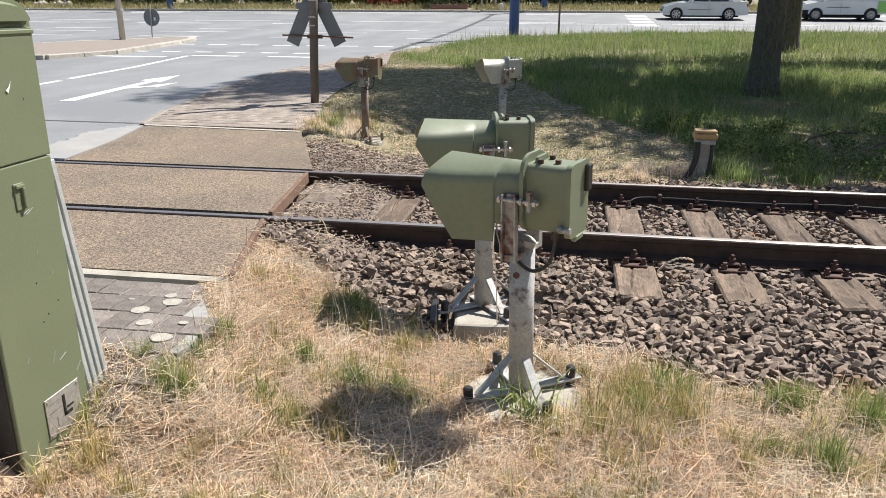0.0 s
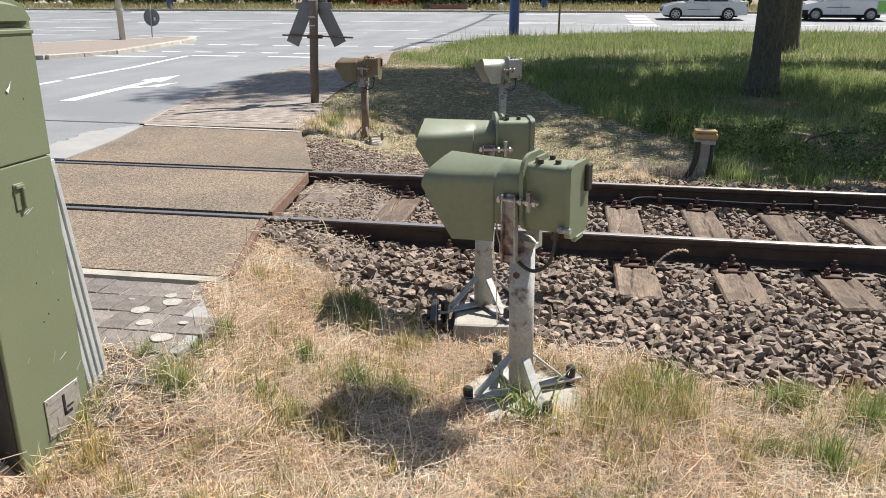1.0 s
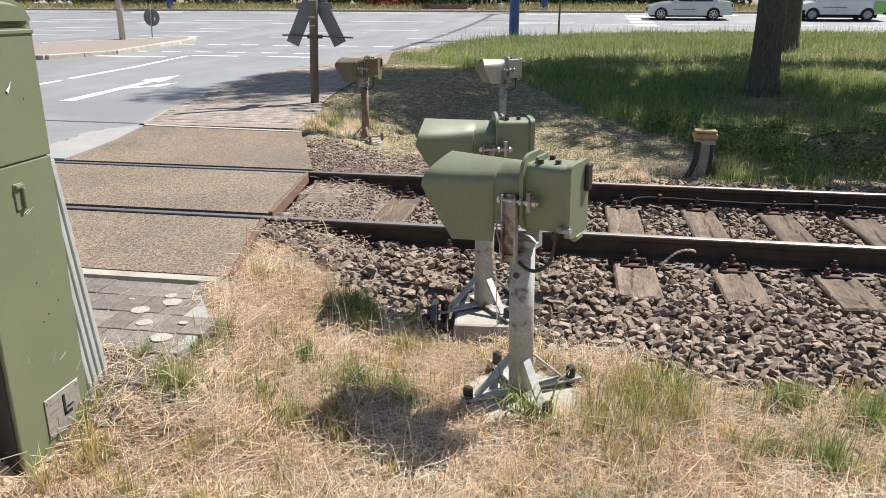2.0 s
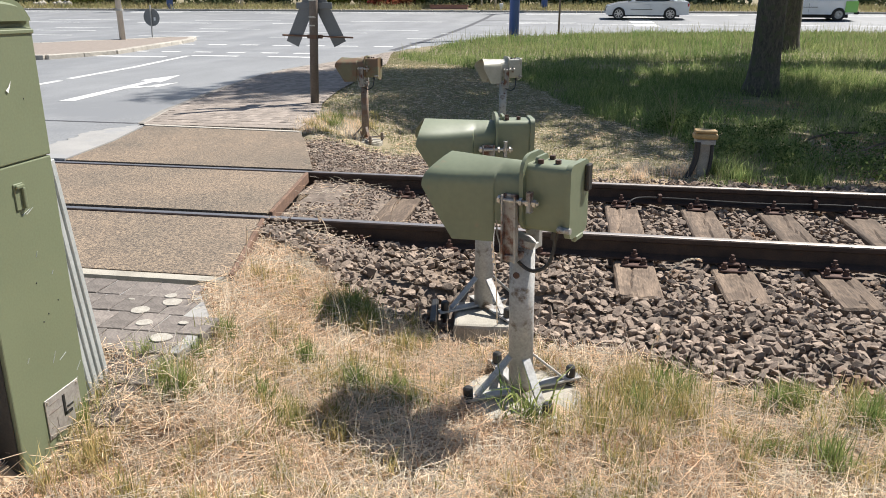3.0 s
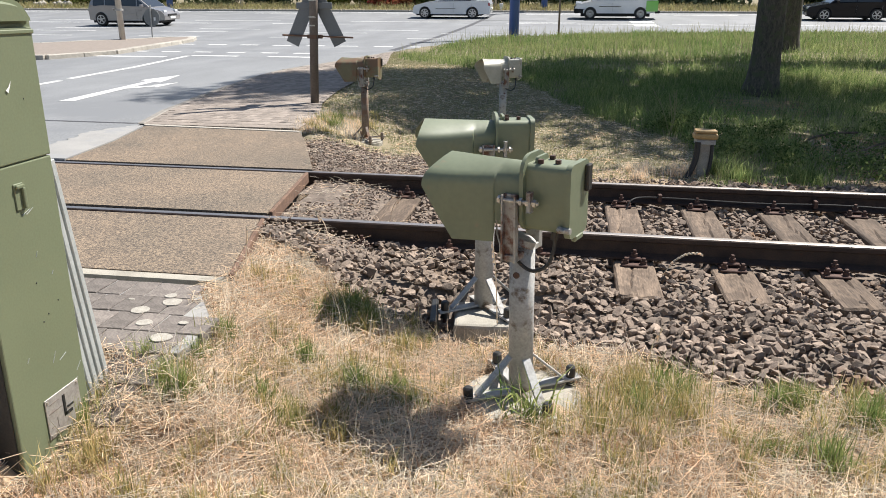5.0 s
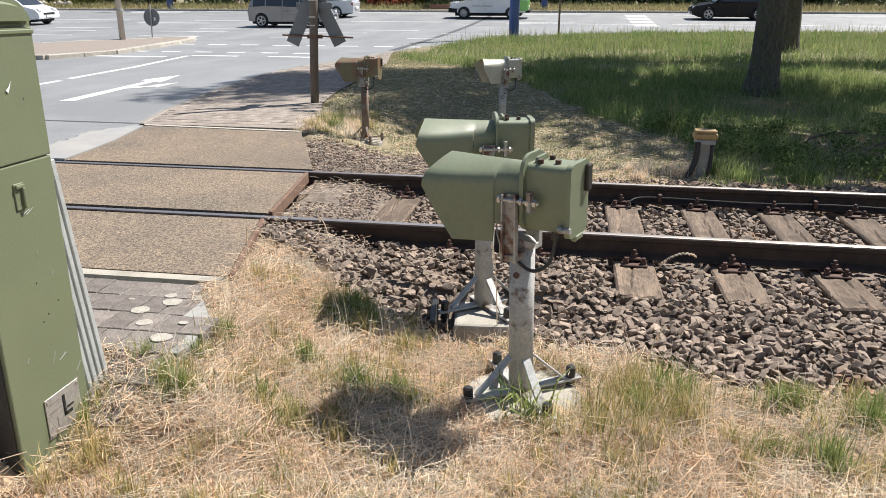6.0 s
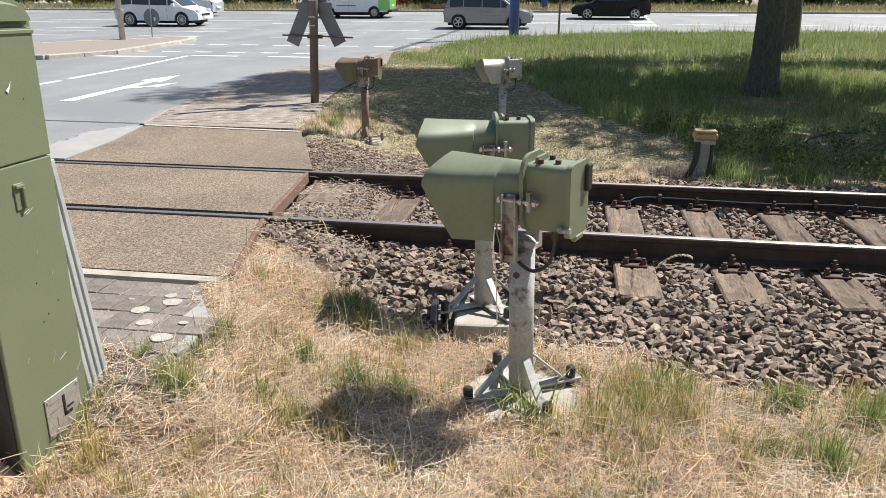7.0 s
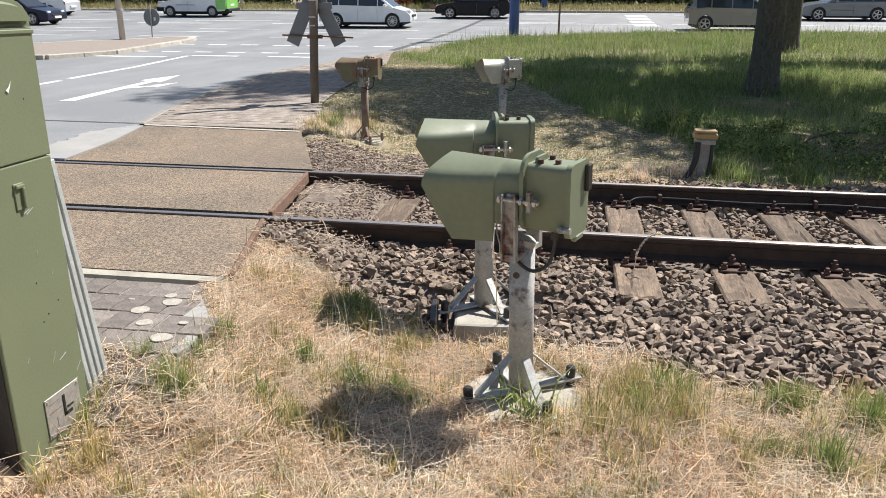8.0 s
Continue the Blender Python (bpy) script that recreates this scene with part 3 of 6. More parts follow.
for k, x in enumerate(SLEEPERS):
    s = empty("sleeper", pose(x, 0, 0, 0, 0, random.uniform(-0.4, 0.4)), "weathered cracked timber sleeper in the ballast", "sleeper", "sleepers of the track")
    part("timber", sleeper_timber(k), M_TIMBER, s)
    fastening(s, 0.0, -1)
    fastening(s, GAUGE, 1)

# ---------------------------------------------------------------- paving bricks
def brick_mesh(name, lx, ly, h, material, seed):
    rnd = random.Random(seed)
    bm = bmesh.new()
    box(bm, -lx / 2, -ly / 2, -h, lx / 2, ly / 2, 0, 0.003)
    for v in bm.verts:
        v.co.z += rnd.uniform(-0.0015, 0.0015)
    me = bpy.data.meshes.new(name)
    bm.to_mesh(me)
    bm.free()
    me.materials.append(material)
    return me


pavement = tagged(slab("pavement", [(-6.0, -2.12), (-1.60, -2.12), (-1.58, -2.0), (-1.66, -1.7), (-1.9, -1.34), (-6.0, -1.34)], -0.2, -0.010, M_DUST),
                  "grey brick footway with pale spots", "pavement", kind="structure")
kinds = [brick_mesh("brick", 0.125, 0.193, 0.06, M_BRICK_GREY, i) for i in range(5)]
for j in range(4):
    for i in range(14):
        x, y = -3.2 + 0.13 * i + 0.065 * (j % 2), -1.44 - 0.2 * j
        if x > -1.56 - 0.32 * step(-2.0, -1.34, y) + random.uniform(-0.1, 0.02) or y < -2.5:
            continue
        b = new("brick", random.choice(kinds))
        b.parent = pavement
        b.matrix_basis = pose(x, y, -0.004 + random.uniform(-0.002, 0.002) - 0.045 * step(-2.05, -2.45, y), random.uniform(-0.5, 0.5), random.uniform(-0.5, 0.5), random.uniform(-0.6, 0.6))
for j in range(3):
    for i in range(3):
        x, y = -1.80 + 0.13 * i + 0.065 * (j % 2), -2.23 - 0.19 * j
        if x > -1.60 + 0.18 * (y + 2.2) + random.uniform(-0.05, 0.05):
            continue
        b = new("brick", random.choice(kinds))
        b.parent = pavement
        b.matrix_basis = pose(x, y, land_z(x, y) + 0.010, math.degrees(math.atan((land_z(x, y + 0.05) - land_z(x, y - 0.05)) / 0.1)) + random.uniform(-2, 2), random.uniform(-2, 2), random.uniform(-3, 3))
for x, y, r in ((-1.90, -1.60, 0.047), (-2.0, -1.72, 0.045), (-1.90, -1.86, 0.036), (-1.74, -2.0, 0.045), (-1.95, -1.52, 0.03), (-1.72, -1.83, 0.02), (-2.12, -1.6, 0.012)):
    bm = bmesh.new()
    bmesh.ops.create_cone(bm, cap_ends=True, segments=18, radius1=r, radius2=r * 0.97, depth=0.003, matrix=Matrix.Translation((x, y, -0.0005)))
    for v in bm.verts:
        v.co.x += 0.012 * noise.noise((v.co.x * 25, v.co.y * 25, 2)) 
        v.co.y += 0.006 * noise.noise((v.co.x * 25, v.co.y * 25, 7)) 
    part("pale_spot", bm, M_SPOT, pavement, "pale round blotch")

bm = bmesh.new()
edge = [(kerb_x(q), q) for q in spread(3.8, 18.2, 24)], [(pave_x(q), q) for q in spread(3.8, 18.2, 24)]
left, right = ([bm.verts.new((px, py, road_z(py) + 0.006)) for px, py in side] for side in edge)
for i in range(24):
    bm.faces.new((left[i], right[i], right[i + 1], left[i + 1]))
tagged(mesh_ob("footway_bed", bm, M_BRICK_ISL), "sandy bed under the brick footway", "pavement", kind="structure")
footway = empty("footway", None, "brown brick footway beside the road", "pavement", kind="structure")
kinds = [brick_mesh("brick", 0.094, 0.194, 0.05, M_BRICK_FAR, 20 + i) for i in range(5)]
rest_v, rest_f, made = [], [], 0
row = 0
y = 3.90
while y < 18:
    x0, x1 = kerb_x(y) + 0.08, pave_x(y)
    x = x0 + 0.05 + 0.05 * (row % 2)
    while x < x1 - 0.05:
        z = road_z(y) + 0.012 + random.uniform(-0.0015, 0.0015) - 0.006 * step(0.5, 0, y - 3.8)
        if made < 290:
            b = new("brick", random.choice(kinds))
            b.parent = footway
            b.matrix_basis = pose(x, y, z, random.uniform(-0.4, 0.4), random.uniform(-0.4, 0.4), 0)
            made += 1
        else:
            k = len(rest_v)
            hx, hy = 0.047, 0.097
            rest_v += [(x - hx, y - hy, z), (x + hx, y - hy, z), (x + hx, y + hy, z), (x - hx, y + hy, z),
                       (x - hx, y - hy, z - 0.04), (x + hx, y - hy, z - 0.04), (x + hx, y + hy, z - 0.04), (x - hx, y + hy, z - 0.04)]
            rest_f += [(k, k + 1, k + 2, k + 3), (k + 4, k + 5, k + 1, k), (k + 5, k + 6, k + 2, k + 1), (k + 6, k + 7, k + 3, k + 2), (k + 7, k + 4, k, k + 3)]
        x += 0.1
    y += 0.2
    row += 1
tagged(raw("brick_field", rest_v, rest_f, M_BRICK_ISL, footway), kind="stuff")
# ---------------------------------------------------------------- lamp signals on tripod posts
def hood_shell():
    """A long hood: an arched roof with flat cheeks, cut away slantwise below."""
    bm = bmesh.new()
    stations = (-0.388, -0.36, -0.325, -0.29, -0.255, -0.20, -0.14, -0.085, -0.078, -0.06, -0.03, 0.04)
    rings = []
    for u in stations:
        t = (u + 0.388) / 0.428
        top = 0.812 - 0.012 * t
        half = 0.172 - 0.078 * step(0.0, 0.95, t)
        rise = 0.112 - 0.02 * t
        crease = top - rise
        if u <= -0.255:
            low = 0.690 + (0.472 - 0.690) * (u + 0.388) / 0.133
        elif u <= -0.081:
            low = 0.472
        else:
            low = 0.565
        low = min(low, crease - 0.004)
        if u > -0.081:
            half -= 0.006
        ring = [(-half, low), (-half, (low + crease) / 2), (-half, crease)]
        for side, order in ((-1, 1), (1, -1)):
            for q, w in ((0.988, 0.15), (0.95, 0.32), (0.88, 0.45), (0.76, 0.57), (0.5, 0.755), (0.25, 0.905), (0.0, 1.0))[::order][0 if side < 0 else 1:]:
                arc = math.sqrt(1 - q * q)
                ring.append((side * q * half, crease + rise * (w + (arc - w) * 0.8 * step(0.55, 0.95, t))))
        ring += [(half, crease), (half, (low + crease) / 2), (half, low)]
        back = 0.05 * max(0.0, 1 - (u + 0.388) / 0.19)
        rings.append([bm.verts.new((u + back * max(0.0, (z - crease) / rise) ** 1.6, v, z)) for v, z in ring])
    for a, b in zip(rings, rings[1:]):
        for k in range(len(a) - 1):
            bm.faces.new((a[k], a[k + 1], b[k + 1], b[k]))
    # underside of the neck
    for a, b in zip(rings[-3:], rings[-2:]):
        bm.faces.new((a[-1], a[0], b[0], b[-1]))
    bmesh.ops.recalc_face_normals(bm, faces=bm.faces)
    return bm


def rounded_plate(bm, u0, u1, half, z0, z1, r, seg=5):
    """A plate across the axis with rounded corners."""
    pts = []
    for cx, cz, a0 in ((half - r, z1 - r, 0), (-half + r, z1 - r, 90), (-half + r, z0 + r, 180), (half - r, z0 + r, 270)):
        for k in range(seg + 1):
            a = radians(a0 + 90 * k / seg)
            pts.append((cx + r * math.cos(a), cz + r * math.sin(a)))
    a = [bm.verts.new((u0, y, z)) for y, z in pts]
    b = [bm.verts.new((u1, y, z)) for y, z in pts]
    n = len(a)
    fs = [bm.faces.new(a), bm.faces.new(b[::-1])]
    for i in range(n):
        fs.append(bm.faces.new((a[i], b[i], b[(i + 1) % n], a[(i + 1) % n])))
    bmesh.ops.recalc_face_normals(bm, faces=fs)
    es = [e for e in bm.edges if e.verts[0] in a and e.verts[1] in a or e.verts[0] in b and e.verts[1] in b]
    return es


def signal(m, turn, post, label, size=1.0, base_turn=30.0, painted=None, metal=None):
    """A shaded lamp on a tube post. m: its foot; turn: the lamp's heading; post: how much longer the tube is."""
    s = empty("signal", m, label, "signal", "lamp signals at the crossing")
    s.scale = (size,) * 3
    paint = painted or M_SIGNAL
    z = 0.25 + post                     # the lamp's numbers below count from 0.25 m under the post's foot
    # post
    bm = bmesh.new()
    tube(bm, (0, 0, 0.0), (0, 0, 0.47 + z - 0.02), 0.054, seg=24)
    part("post", bm, metal or M_GALV, s, "rust-brown tube post" if metal else "stained galvanised tube post", True).data.polygons.foreach_set("use_smooth", [True] * 26)
    bm = bmesh.new()
    tube(bm, (0, 0, 0.45 + z), (0.012, 0, 0.475 + z), 0.058, 0.05, seg=24)
    part("post_cap", bm, M_WORN, s)
    # foot: four flat arms, gussets and capped bolts
    for k in range(4):
        a = radians(base_turn + 90 * k)
        d = Vector((math.cos(a), math.sin(a), 0))
        bm = bmesh.new()
        bar(bm, d * 0.03 + Vector((0, 0, 0.010)), d * 0.30 + Vector((0, 0, 0.010)), 0.055, 0.012, 0.002)
        arm = part("foot_arm", bm, metal or M_GALV, s)
        bm = bmesh.new()
        bar(bm, d * 0.05 + Vector((0, 0, 0.175)), d * 0.215 + Vector((0, 0, 0.018)), 0.04, 0.010, 0.002)
        part("strut", bm, metal or M_GALV, arm)
        bm = bmesh.new()
        tube(bm, d * 0.255 + Vector((0, 0, -0.03)), d * 0.255 + Vector((0, 0, 0.062)), 0.024, 0.022, seg=14)
        tube(bm, d * 0.255 + Vector((0, 0, 0.062)), d * 0.255 + Vector((0, 0, 0.070)), 0.022, 0.014, seg=14)
        part("bolt_cap", bm, metal or M_CAP, arm, "" if metal else "black plastic bolt cap")
        bm = bmesh.new()
        tube(bm, d * 0.255 + Vector((0, 0, -0.10)), d * 0.255 + Vector((0, 0, 0.004)), 0.014, seg=8)
        part("anchor_bolt", bm, M_FASTEN, arm)
    t = Matrix.Rotation(radians(turn), 4, "Z") @ Matrix.Translation((0, 0, z))

    def add(name, bm, material, parent=None, lab="", smooth=False):
        bmesh.ops.transform(bm, matrix=t, verts=bm.verts)
        return facet(part(name, bm, material, parent or s, lab, smooth), 24)

    # yoke: two channels that carry the lamp by side bolts
    for sd in (-1, 1):
        bm = bmesh.new()
        y = sd * 0.106
        box(bm, -0.035, y - 0.004, 0.40, 0.03, y + 0.004, 0.685, 0.002)
        box(bm, -0.035, y - (0.03 if sd < 0 else 0), 0.40, -0.027, y + (0.03 if sd > 0 else 0), 0.685, 0.002)
        box(bm, 0.022, y - (0.03 if sd < 0 else 0), 0.40, 0.030, y + (0.03 if sd > 0 else 0), 0.685, 0.002)
        arm = add("yoke_arm", bm, M_WORN, None, "rusty worn channel bracket")
        bm = bmesh.new()
        tube(bm, (-0.055, y - sd * -0.018, 0.662), (0.125, y + sd * 0.018, 0.662), 0.008, seg=10)
        for u in (-0.05, 0.045, 0.075, 0.105):
            tube(bm, (u, y + sd * 0.018, 0.662), (u + 0.012, y + sd * 0.018, 0.662), 0.017, seg=6)
        add("side_bolt", bm, M_ZINC, arm)
        bm = bmesh.new()
        box(bm, 0.080, y + sd * 0.005, 0.625, 0.096, y + sd * 0.03, 0.705, 0.003)
        add("lug", bm, M_WORN, arm)
    bm = bmesh.new()
    box(bm, -0.03, -0.122, 0.40, 0.03, 0.122, 0.43, 0.004)
    add("yoke_bridge", bm, M_WORN)
    # lamp housing
    bm = bmesh.new()
    es = rounded_plate(bm, 0.052, 0.222, 0.085, 0.535, 0.808, 0.030)
    body = add("housing", bm, paint, None, "olive painted lamp housing")
    bm = bmesh.new()
    rounded_plate(bm, 0.222, 0.246, 0.095, 0.520, 0.818, 0.034)
    cover = add("rear_cover", bm, paint, body)
    for zz in (0.56, 0.78):
        bm = bmesh.new()
        tube(bm, (0.20, -0.095, zz), (0.252, -0.095, zz), 0.013, seg=10)
        if zz < 0.6:
            tube(bm, (0.205, -0.095, zz), (0.235, -0.118, zz + 0.004), 0.016, 0.006, seg=8)
            add("wing_screw", bm, M_WORN, cover, "pale worn wing screw")
        else:
            bm.free()
    bm = bmesh.new()
    box(bm, 0.246, 0.045, 0.69, 0.264, 0.088, 0.80, 0.005)
    add("rear_flap", bm, M_CAP, cover, "black rear flap")
    bm = bmesh.new()
    box(bm, 0.226, -0.03, 0.497, 0.25, 0.05, 0.524, 0.006)
    add("hinge", bm, paint, cover)
    bm = bmesh.new()
    rounded_plate(bm, 0.036, 0.052, 0.112, 0.525, 0.842, 0.075, 7)
    add("flange", bm, paint, body)
    bm = bmesh.new()
    rounded_plate(bm, 0.075, 0.088, 0.05, 0.80, 0.832, 0.014)
    add("top_rib", bm, paint, body)
    for u, v in ((0.11, 0.04), (0.165, -0.03), (0.10, -0.05)):
        bm = bmesh.new()
        tube(bm, (u, v, 0.806), (u, v, 0.824), 0.012, seg=6)
        add("top_bolt", bm, M_FASTEN, body)
    bm = hood_shell()
    hood = add("hood", bm, paint, body, "long olive sun hood")
    so = hood.modifiers.new("thick", "SOLIDIFY")
    so.thickness, so.offset = 0.004, -1
    bm = bmesh.new()
    tube(bm, (0.02, 0, 0.67), (0.034, 0, 0.67), 0.085, seg=24)
    add("lens", bm, M_LENS, body, "dark round lens")
    bm = bmesh.new()
    pipe(bm, bend([(0.17, -0.06, 0.53), (0.17, -0.062, 0.47), (0.15, -0.075, 0.40), (0.09, -0.085, 0.365), (0.02, -0.07, 0.385), (-0.01, -0.045, 0.42)]), 0.008)
    add("cable", bm, M_CABLE, body, "black power cable")
    bm = bmesh.new()
    tube(bm, (0.17, -0.06, 0.505), (0.17, -0.06, 0.54), 0.015, seg=10)
    add("cable_gland", bm, M_CAP, body)
    bm = bmesh.new()
    tube(bm, (0, -0.050, 0.30 + 0.02), (0, -0.060, 0.32), 0.014, seg=10)
    add("plug", bm, M_FASTEN, None)
    bm = bmesh.new()
    pipe(bm, bend([(-0.085, -0.075, 0.56), (-0.075, -0.085, 0.50), (-0.055, -0.10, 0.46), (-0.05, -0.105, 0.41)]), 0.0035, 6)
    add("earth_wire", bm, M_ZINC, body, "thin pale earth wire")
    return s


M_RUSTPOST = mat("rust_stained_post", (0.26, 0.215, 0.175), (0.15, 0.11, 0.085), 0.8, 0.1, 9, 80, 0.2, spots=(0.20, 0.12, 0.075), spot_scale=6, spot_at=0.5)
M_SIGNAL_OLD = mat("faded_signal_paint", (0.17, 0.155, 0.09), (0.13, 0.12, 0.07), 0.5, 0, 8, 60, 0.03, spots=(0.17, 0.105, 0.06), spot_scale=5, spot_at=0.5)
M_SIGNAL_PALE = mat("pale_signal_paint", (0.46, 0.45, 0.38), (0.34, 0.33, 0.27), 0.5, 0, 8, 120, 0.05, spots=(0.20, 0.16, 0.11), spot_scale=6, spot_at=0.6)
signal(pose(-0.158, -1.75, -0.245, 1.2, -1.2), -22, 0.0, "olive shaded lamp signal on a galvanised post in dry grass")
signal(pose(-0.445, -0.735, -0.255), 12, 0.02, "olive shaded lamp signal beside the ballast bed", base_turn=38)
signal(pose(-2.47, 4.15, -0.140), -4, 0.12, "weathered olive-brown lamp signal beyond the track", 0.81, painted=M_SIGNAL_OLD, metal=M_RUSTPOST)
signal(pose(-0.93, 5.6, -0.22), 30, -0.03, "pale worn lamp signal on the shaded verge", 0.93, painted=M_SIGNAL_PALE)


def footing(cx, cy, z0, z1, r, seed, square=False, turn=None):
    rnd = random.Random(seed)
    bm = bmesh.new()
    if square:
        box(bm, -r, -r, z0, r, r, z1, 0.02, seg=2)
    else:
        bmesh.ops.create_cone(bm, cap_ends=True, segments=20, radius1=r * 1.05, radius2=r, depth=z1 - z0, matrix=Matrix.Translation((0, 0, (z0 + z1) / 2)))
        bmesh.ops.bevel(bm, geom=[e for e in bm.edges if min(v.co.z for v in e.verts) > z1 - 0.01], offset=0.02, segments=2, affect="EDGES")
    bmesh.ops.subdivide_edges(bm, edges=bm.edges[:], cuts=2, use_grid_fill=True)
    for v in bm.verts:
        v.co += Vector((1, 1, 0.6)) * 0.010 * noise.noise(v.co * 14 + Vector((seed, 0, 0)))
    ob = mesh_ob("concrete_footing", bm, M_CONCRETE)
    ob.location = (cx, cy, 0)
    ob.rotation_euler.z = rnd.uniform(0, 0.5) if turn is None else turn
    return tagged(ob, "weathered concrete footing under a signal post", "footing", "signal footings")


footing(-0.145, -1.79, -0.45, -0.262, 0.29, 3)
footing(-0.405, -0.83, -0.46, -0.262, 0.195, 5, True, 0.12)
footing(-2.47, 4.15, -0.4, -0.165, 0.2, 7)
footing(-0.93, 5.6, -0.45, -0.25, 0.2, 9)
# slab set on edge beside the second footing
bm = bmesh.new()
box(bm, -0.02, -0.16, -0.42, 0.02, 0.16, -0.20, 0.006, pose(-0.69, -0.99, 0, 0, 0, 8))
tagged(mesh_ob("edging_slab", bm, M_DARKMETAL), "dark edging slab set upright beside the footing", "edging")

# ---------------------------------------------------------------- switch cabinet
def cabinet():
    c = empty("switch_cabinet", pose(-1.82, -2.615, -0.23), "olive green steel trackside cabinet with rounded lid", "cabinet")
    bm = bmesh.new()
    box(bm, -0.95, -0.192, 0.0, 0, 0.192, 1.1225, 0.005, seg=2)
    body = part("body", bm, M_CABINET, c)
    bm = bmesh.new()
    box(bm, -0.951, -0.193, 1.1265, 0.001, 0.193, 1.560, 0.004, seg=2)
    part("upper_body", bm, M_CABINET, c)
    bm = bmesh.new()
    box(bm, -0.94, -0.182, 1.118, -0.010, 0.182, 1.137)
    part("joint_strip", bm, M_CABINET, c)
    bm = bmesh.new()
    box(bm, -0.958, -0.197, 1.538, 0.006, 0.197, 1.553, 0.003)
    part("rain_lip", bm, M_CABINET, c)
    bm = bmesh.new()
    outline = []
    for k in range(13):
        a = math.pi * k / 12
        outline.append((0.205 * math.cos(a) if abs(math.cos(a)) > 0.98 else 0.19 * math.cos(a), 1.60 + 0.06 * math.sin(a) ** 0.6))
    outline = [(0.205, 1.555), (0.205, 1.595)] + outline[1:-1] + [(-0.205, 1.595), (-0.205, 1.555)]
    a = [bm.verts.new((0.012, y, z)) for y, z in outline]
    b = [bm.verts.new((-0.97, y, z)) for y, z in outline]
    for i in range(len(a)):
        j = (i + 1) % len(a)
        bm.faces.new((a[i], b[i], b[j], a[j]))
    bm.faces.new(a[::-1]), bm.faces.new(b)
    bmesh.ops.recalc_face_normals(bm, faces=bm.faces)
    bmesh.ops.bevel(bm, geom=[e for e in bm.edges if all(abs(v.co.x - 0.012) < 1e-4 for v in e.verts)], offset=0.025, segments=3, affect="EDGES")
    facet(part("lid", bm, M_CABINET, c, "rounded olive lid"))
    # black sheet over the side turned from the sun: its shade as colour
    bm = bmesh.new()
    box(bm, -0.93, -0.200, 0.02, -0.014, -0.190, 1.10, 0.003)
    part("shade_sheet", bm, M_CABLE, c, "black sheet standing in for shade on the cabinet side")
    bm = bmesh.new()
    box(bm, -0.002, -0.020, 0.970, 0.005, 0.026, 1.060, 0.002)
    box(bm, 0.004, 0.010, 0.972, 0.016, 0.024, 1.045, 0.004, seg=2)
    box(bm, 0.004, -0.016, 1.042, 0.014, 0.024, 1.056, 0.004, seg=2)
    part("lock_cover", bm, M_CABINET, body)
    bm = bmesh.new()
    box(bm, 0.001, -0.052, 0.108, 0.005, 0.140, 0.268, 0.0015)
    plate = part("plate", bm, M_PLATE, body, "scratched aluminium plate with a dark mark")
    bm = bmesh.new()
    box(bm, 0.005, 0.040, 0.165, 0.0075, 0.052, 0.245)
    box(bm, 0.005, 0.040, 0.160, 0.0075, 0.085, 0.172)
    box(bm, 0.005, 0.060, 0.185, 0.0075, 0.095, 0.192)
    part("dark_mark", bm, M_DARKMETAL, plate)
    bm = bmesh.new()
    box(bm, 0.005, -0.035, 0.240, 0.0062, 0.020, 0.242)
    box(bm, 0.005, -0.040, 0.206, 0.0062, 0.030, 0.208)
    box(bm, 0.005, -0.038, 0.150, 0.0062, -0.020, 0.152)
    box(bm, 0.005, -0.001, 0.138, 0.0062, 0.001, 0.175)
    part("line_mark", bm, M_POLE, plate)
    for y, z in ((-0.04, 0.12), (0.128, 0.12), (-0.04, 0.256), (0.128, 0.256)):
        bm = bmesh.new()
        tube(bm, (0.004, y, z), (0.009, y, z), 0.005, seg=8)
        part("screw", bm, M_ZINC, plate)
    for y, z in ((0.02, 0.55), (0.05, 0.57), (0.11, 0.60), (0.015, 0.70), (0.10, 1.33)):
        bm = bmesh.new()
        bmesh.ops.create_icosphere(bm, subdivisions=1, radius=0.0035, matrix=Matrix.Translation((0.0, y, z)))
        part("rivet", bm, M_DARKMETAL, body)
    bm = bmesh.new()
    v = [bm.verts.new(q) for q in ((0.0045, 0.02, 1.365), (0.0045, 0.035, 1.375), (0.0045, 0.05, 1.395), (0.0045, 0.042, 1.375), (0.0045, 0.03, 1.355))]
    bm.faces.new(v)
    part("chip", bm, M_WHITEPAINT, body, "pale chip in the paint")
    rs = random.Random(17)
    for k in range(9):
        y, z, a = rs.uniform(-0.10, 0.16), rs.uniform(0.12, 0.95), rs.uniform(0.3, 1.2)
        ln = rs.uniform(0.012, 0.045)
        bm = bmesh.new()
        bar(bm, (0.0006, y, z), (0.0006, y + ln * math.cos(a), z + ln * math.sin(a)), 0.0016, 0.002, up=(1, 0, 0))
        part("scratch", bm, M_GREY_PLASTIC, body, "pale scratch in the paint")
    bm = bmesh.new()
    box(bm, -0.94, -0.175, -0.12, -0.01, 0.175, 0.0, 0.01)
    part("plinth", bm, M_CONCRETE, c)
    return c


cabinet()
boards = empty("ribbed_boards", pose(-1.86, -2.35, -0.06, 8.0), "grey ribbed boards leaning against the cabinet", "boards")
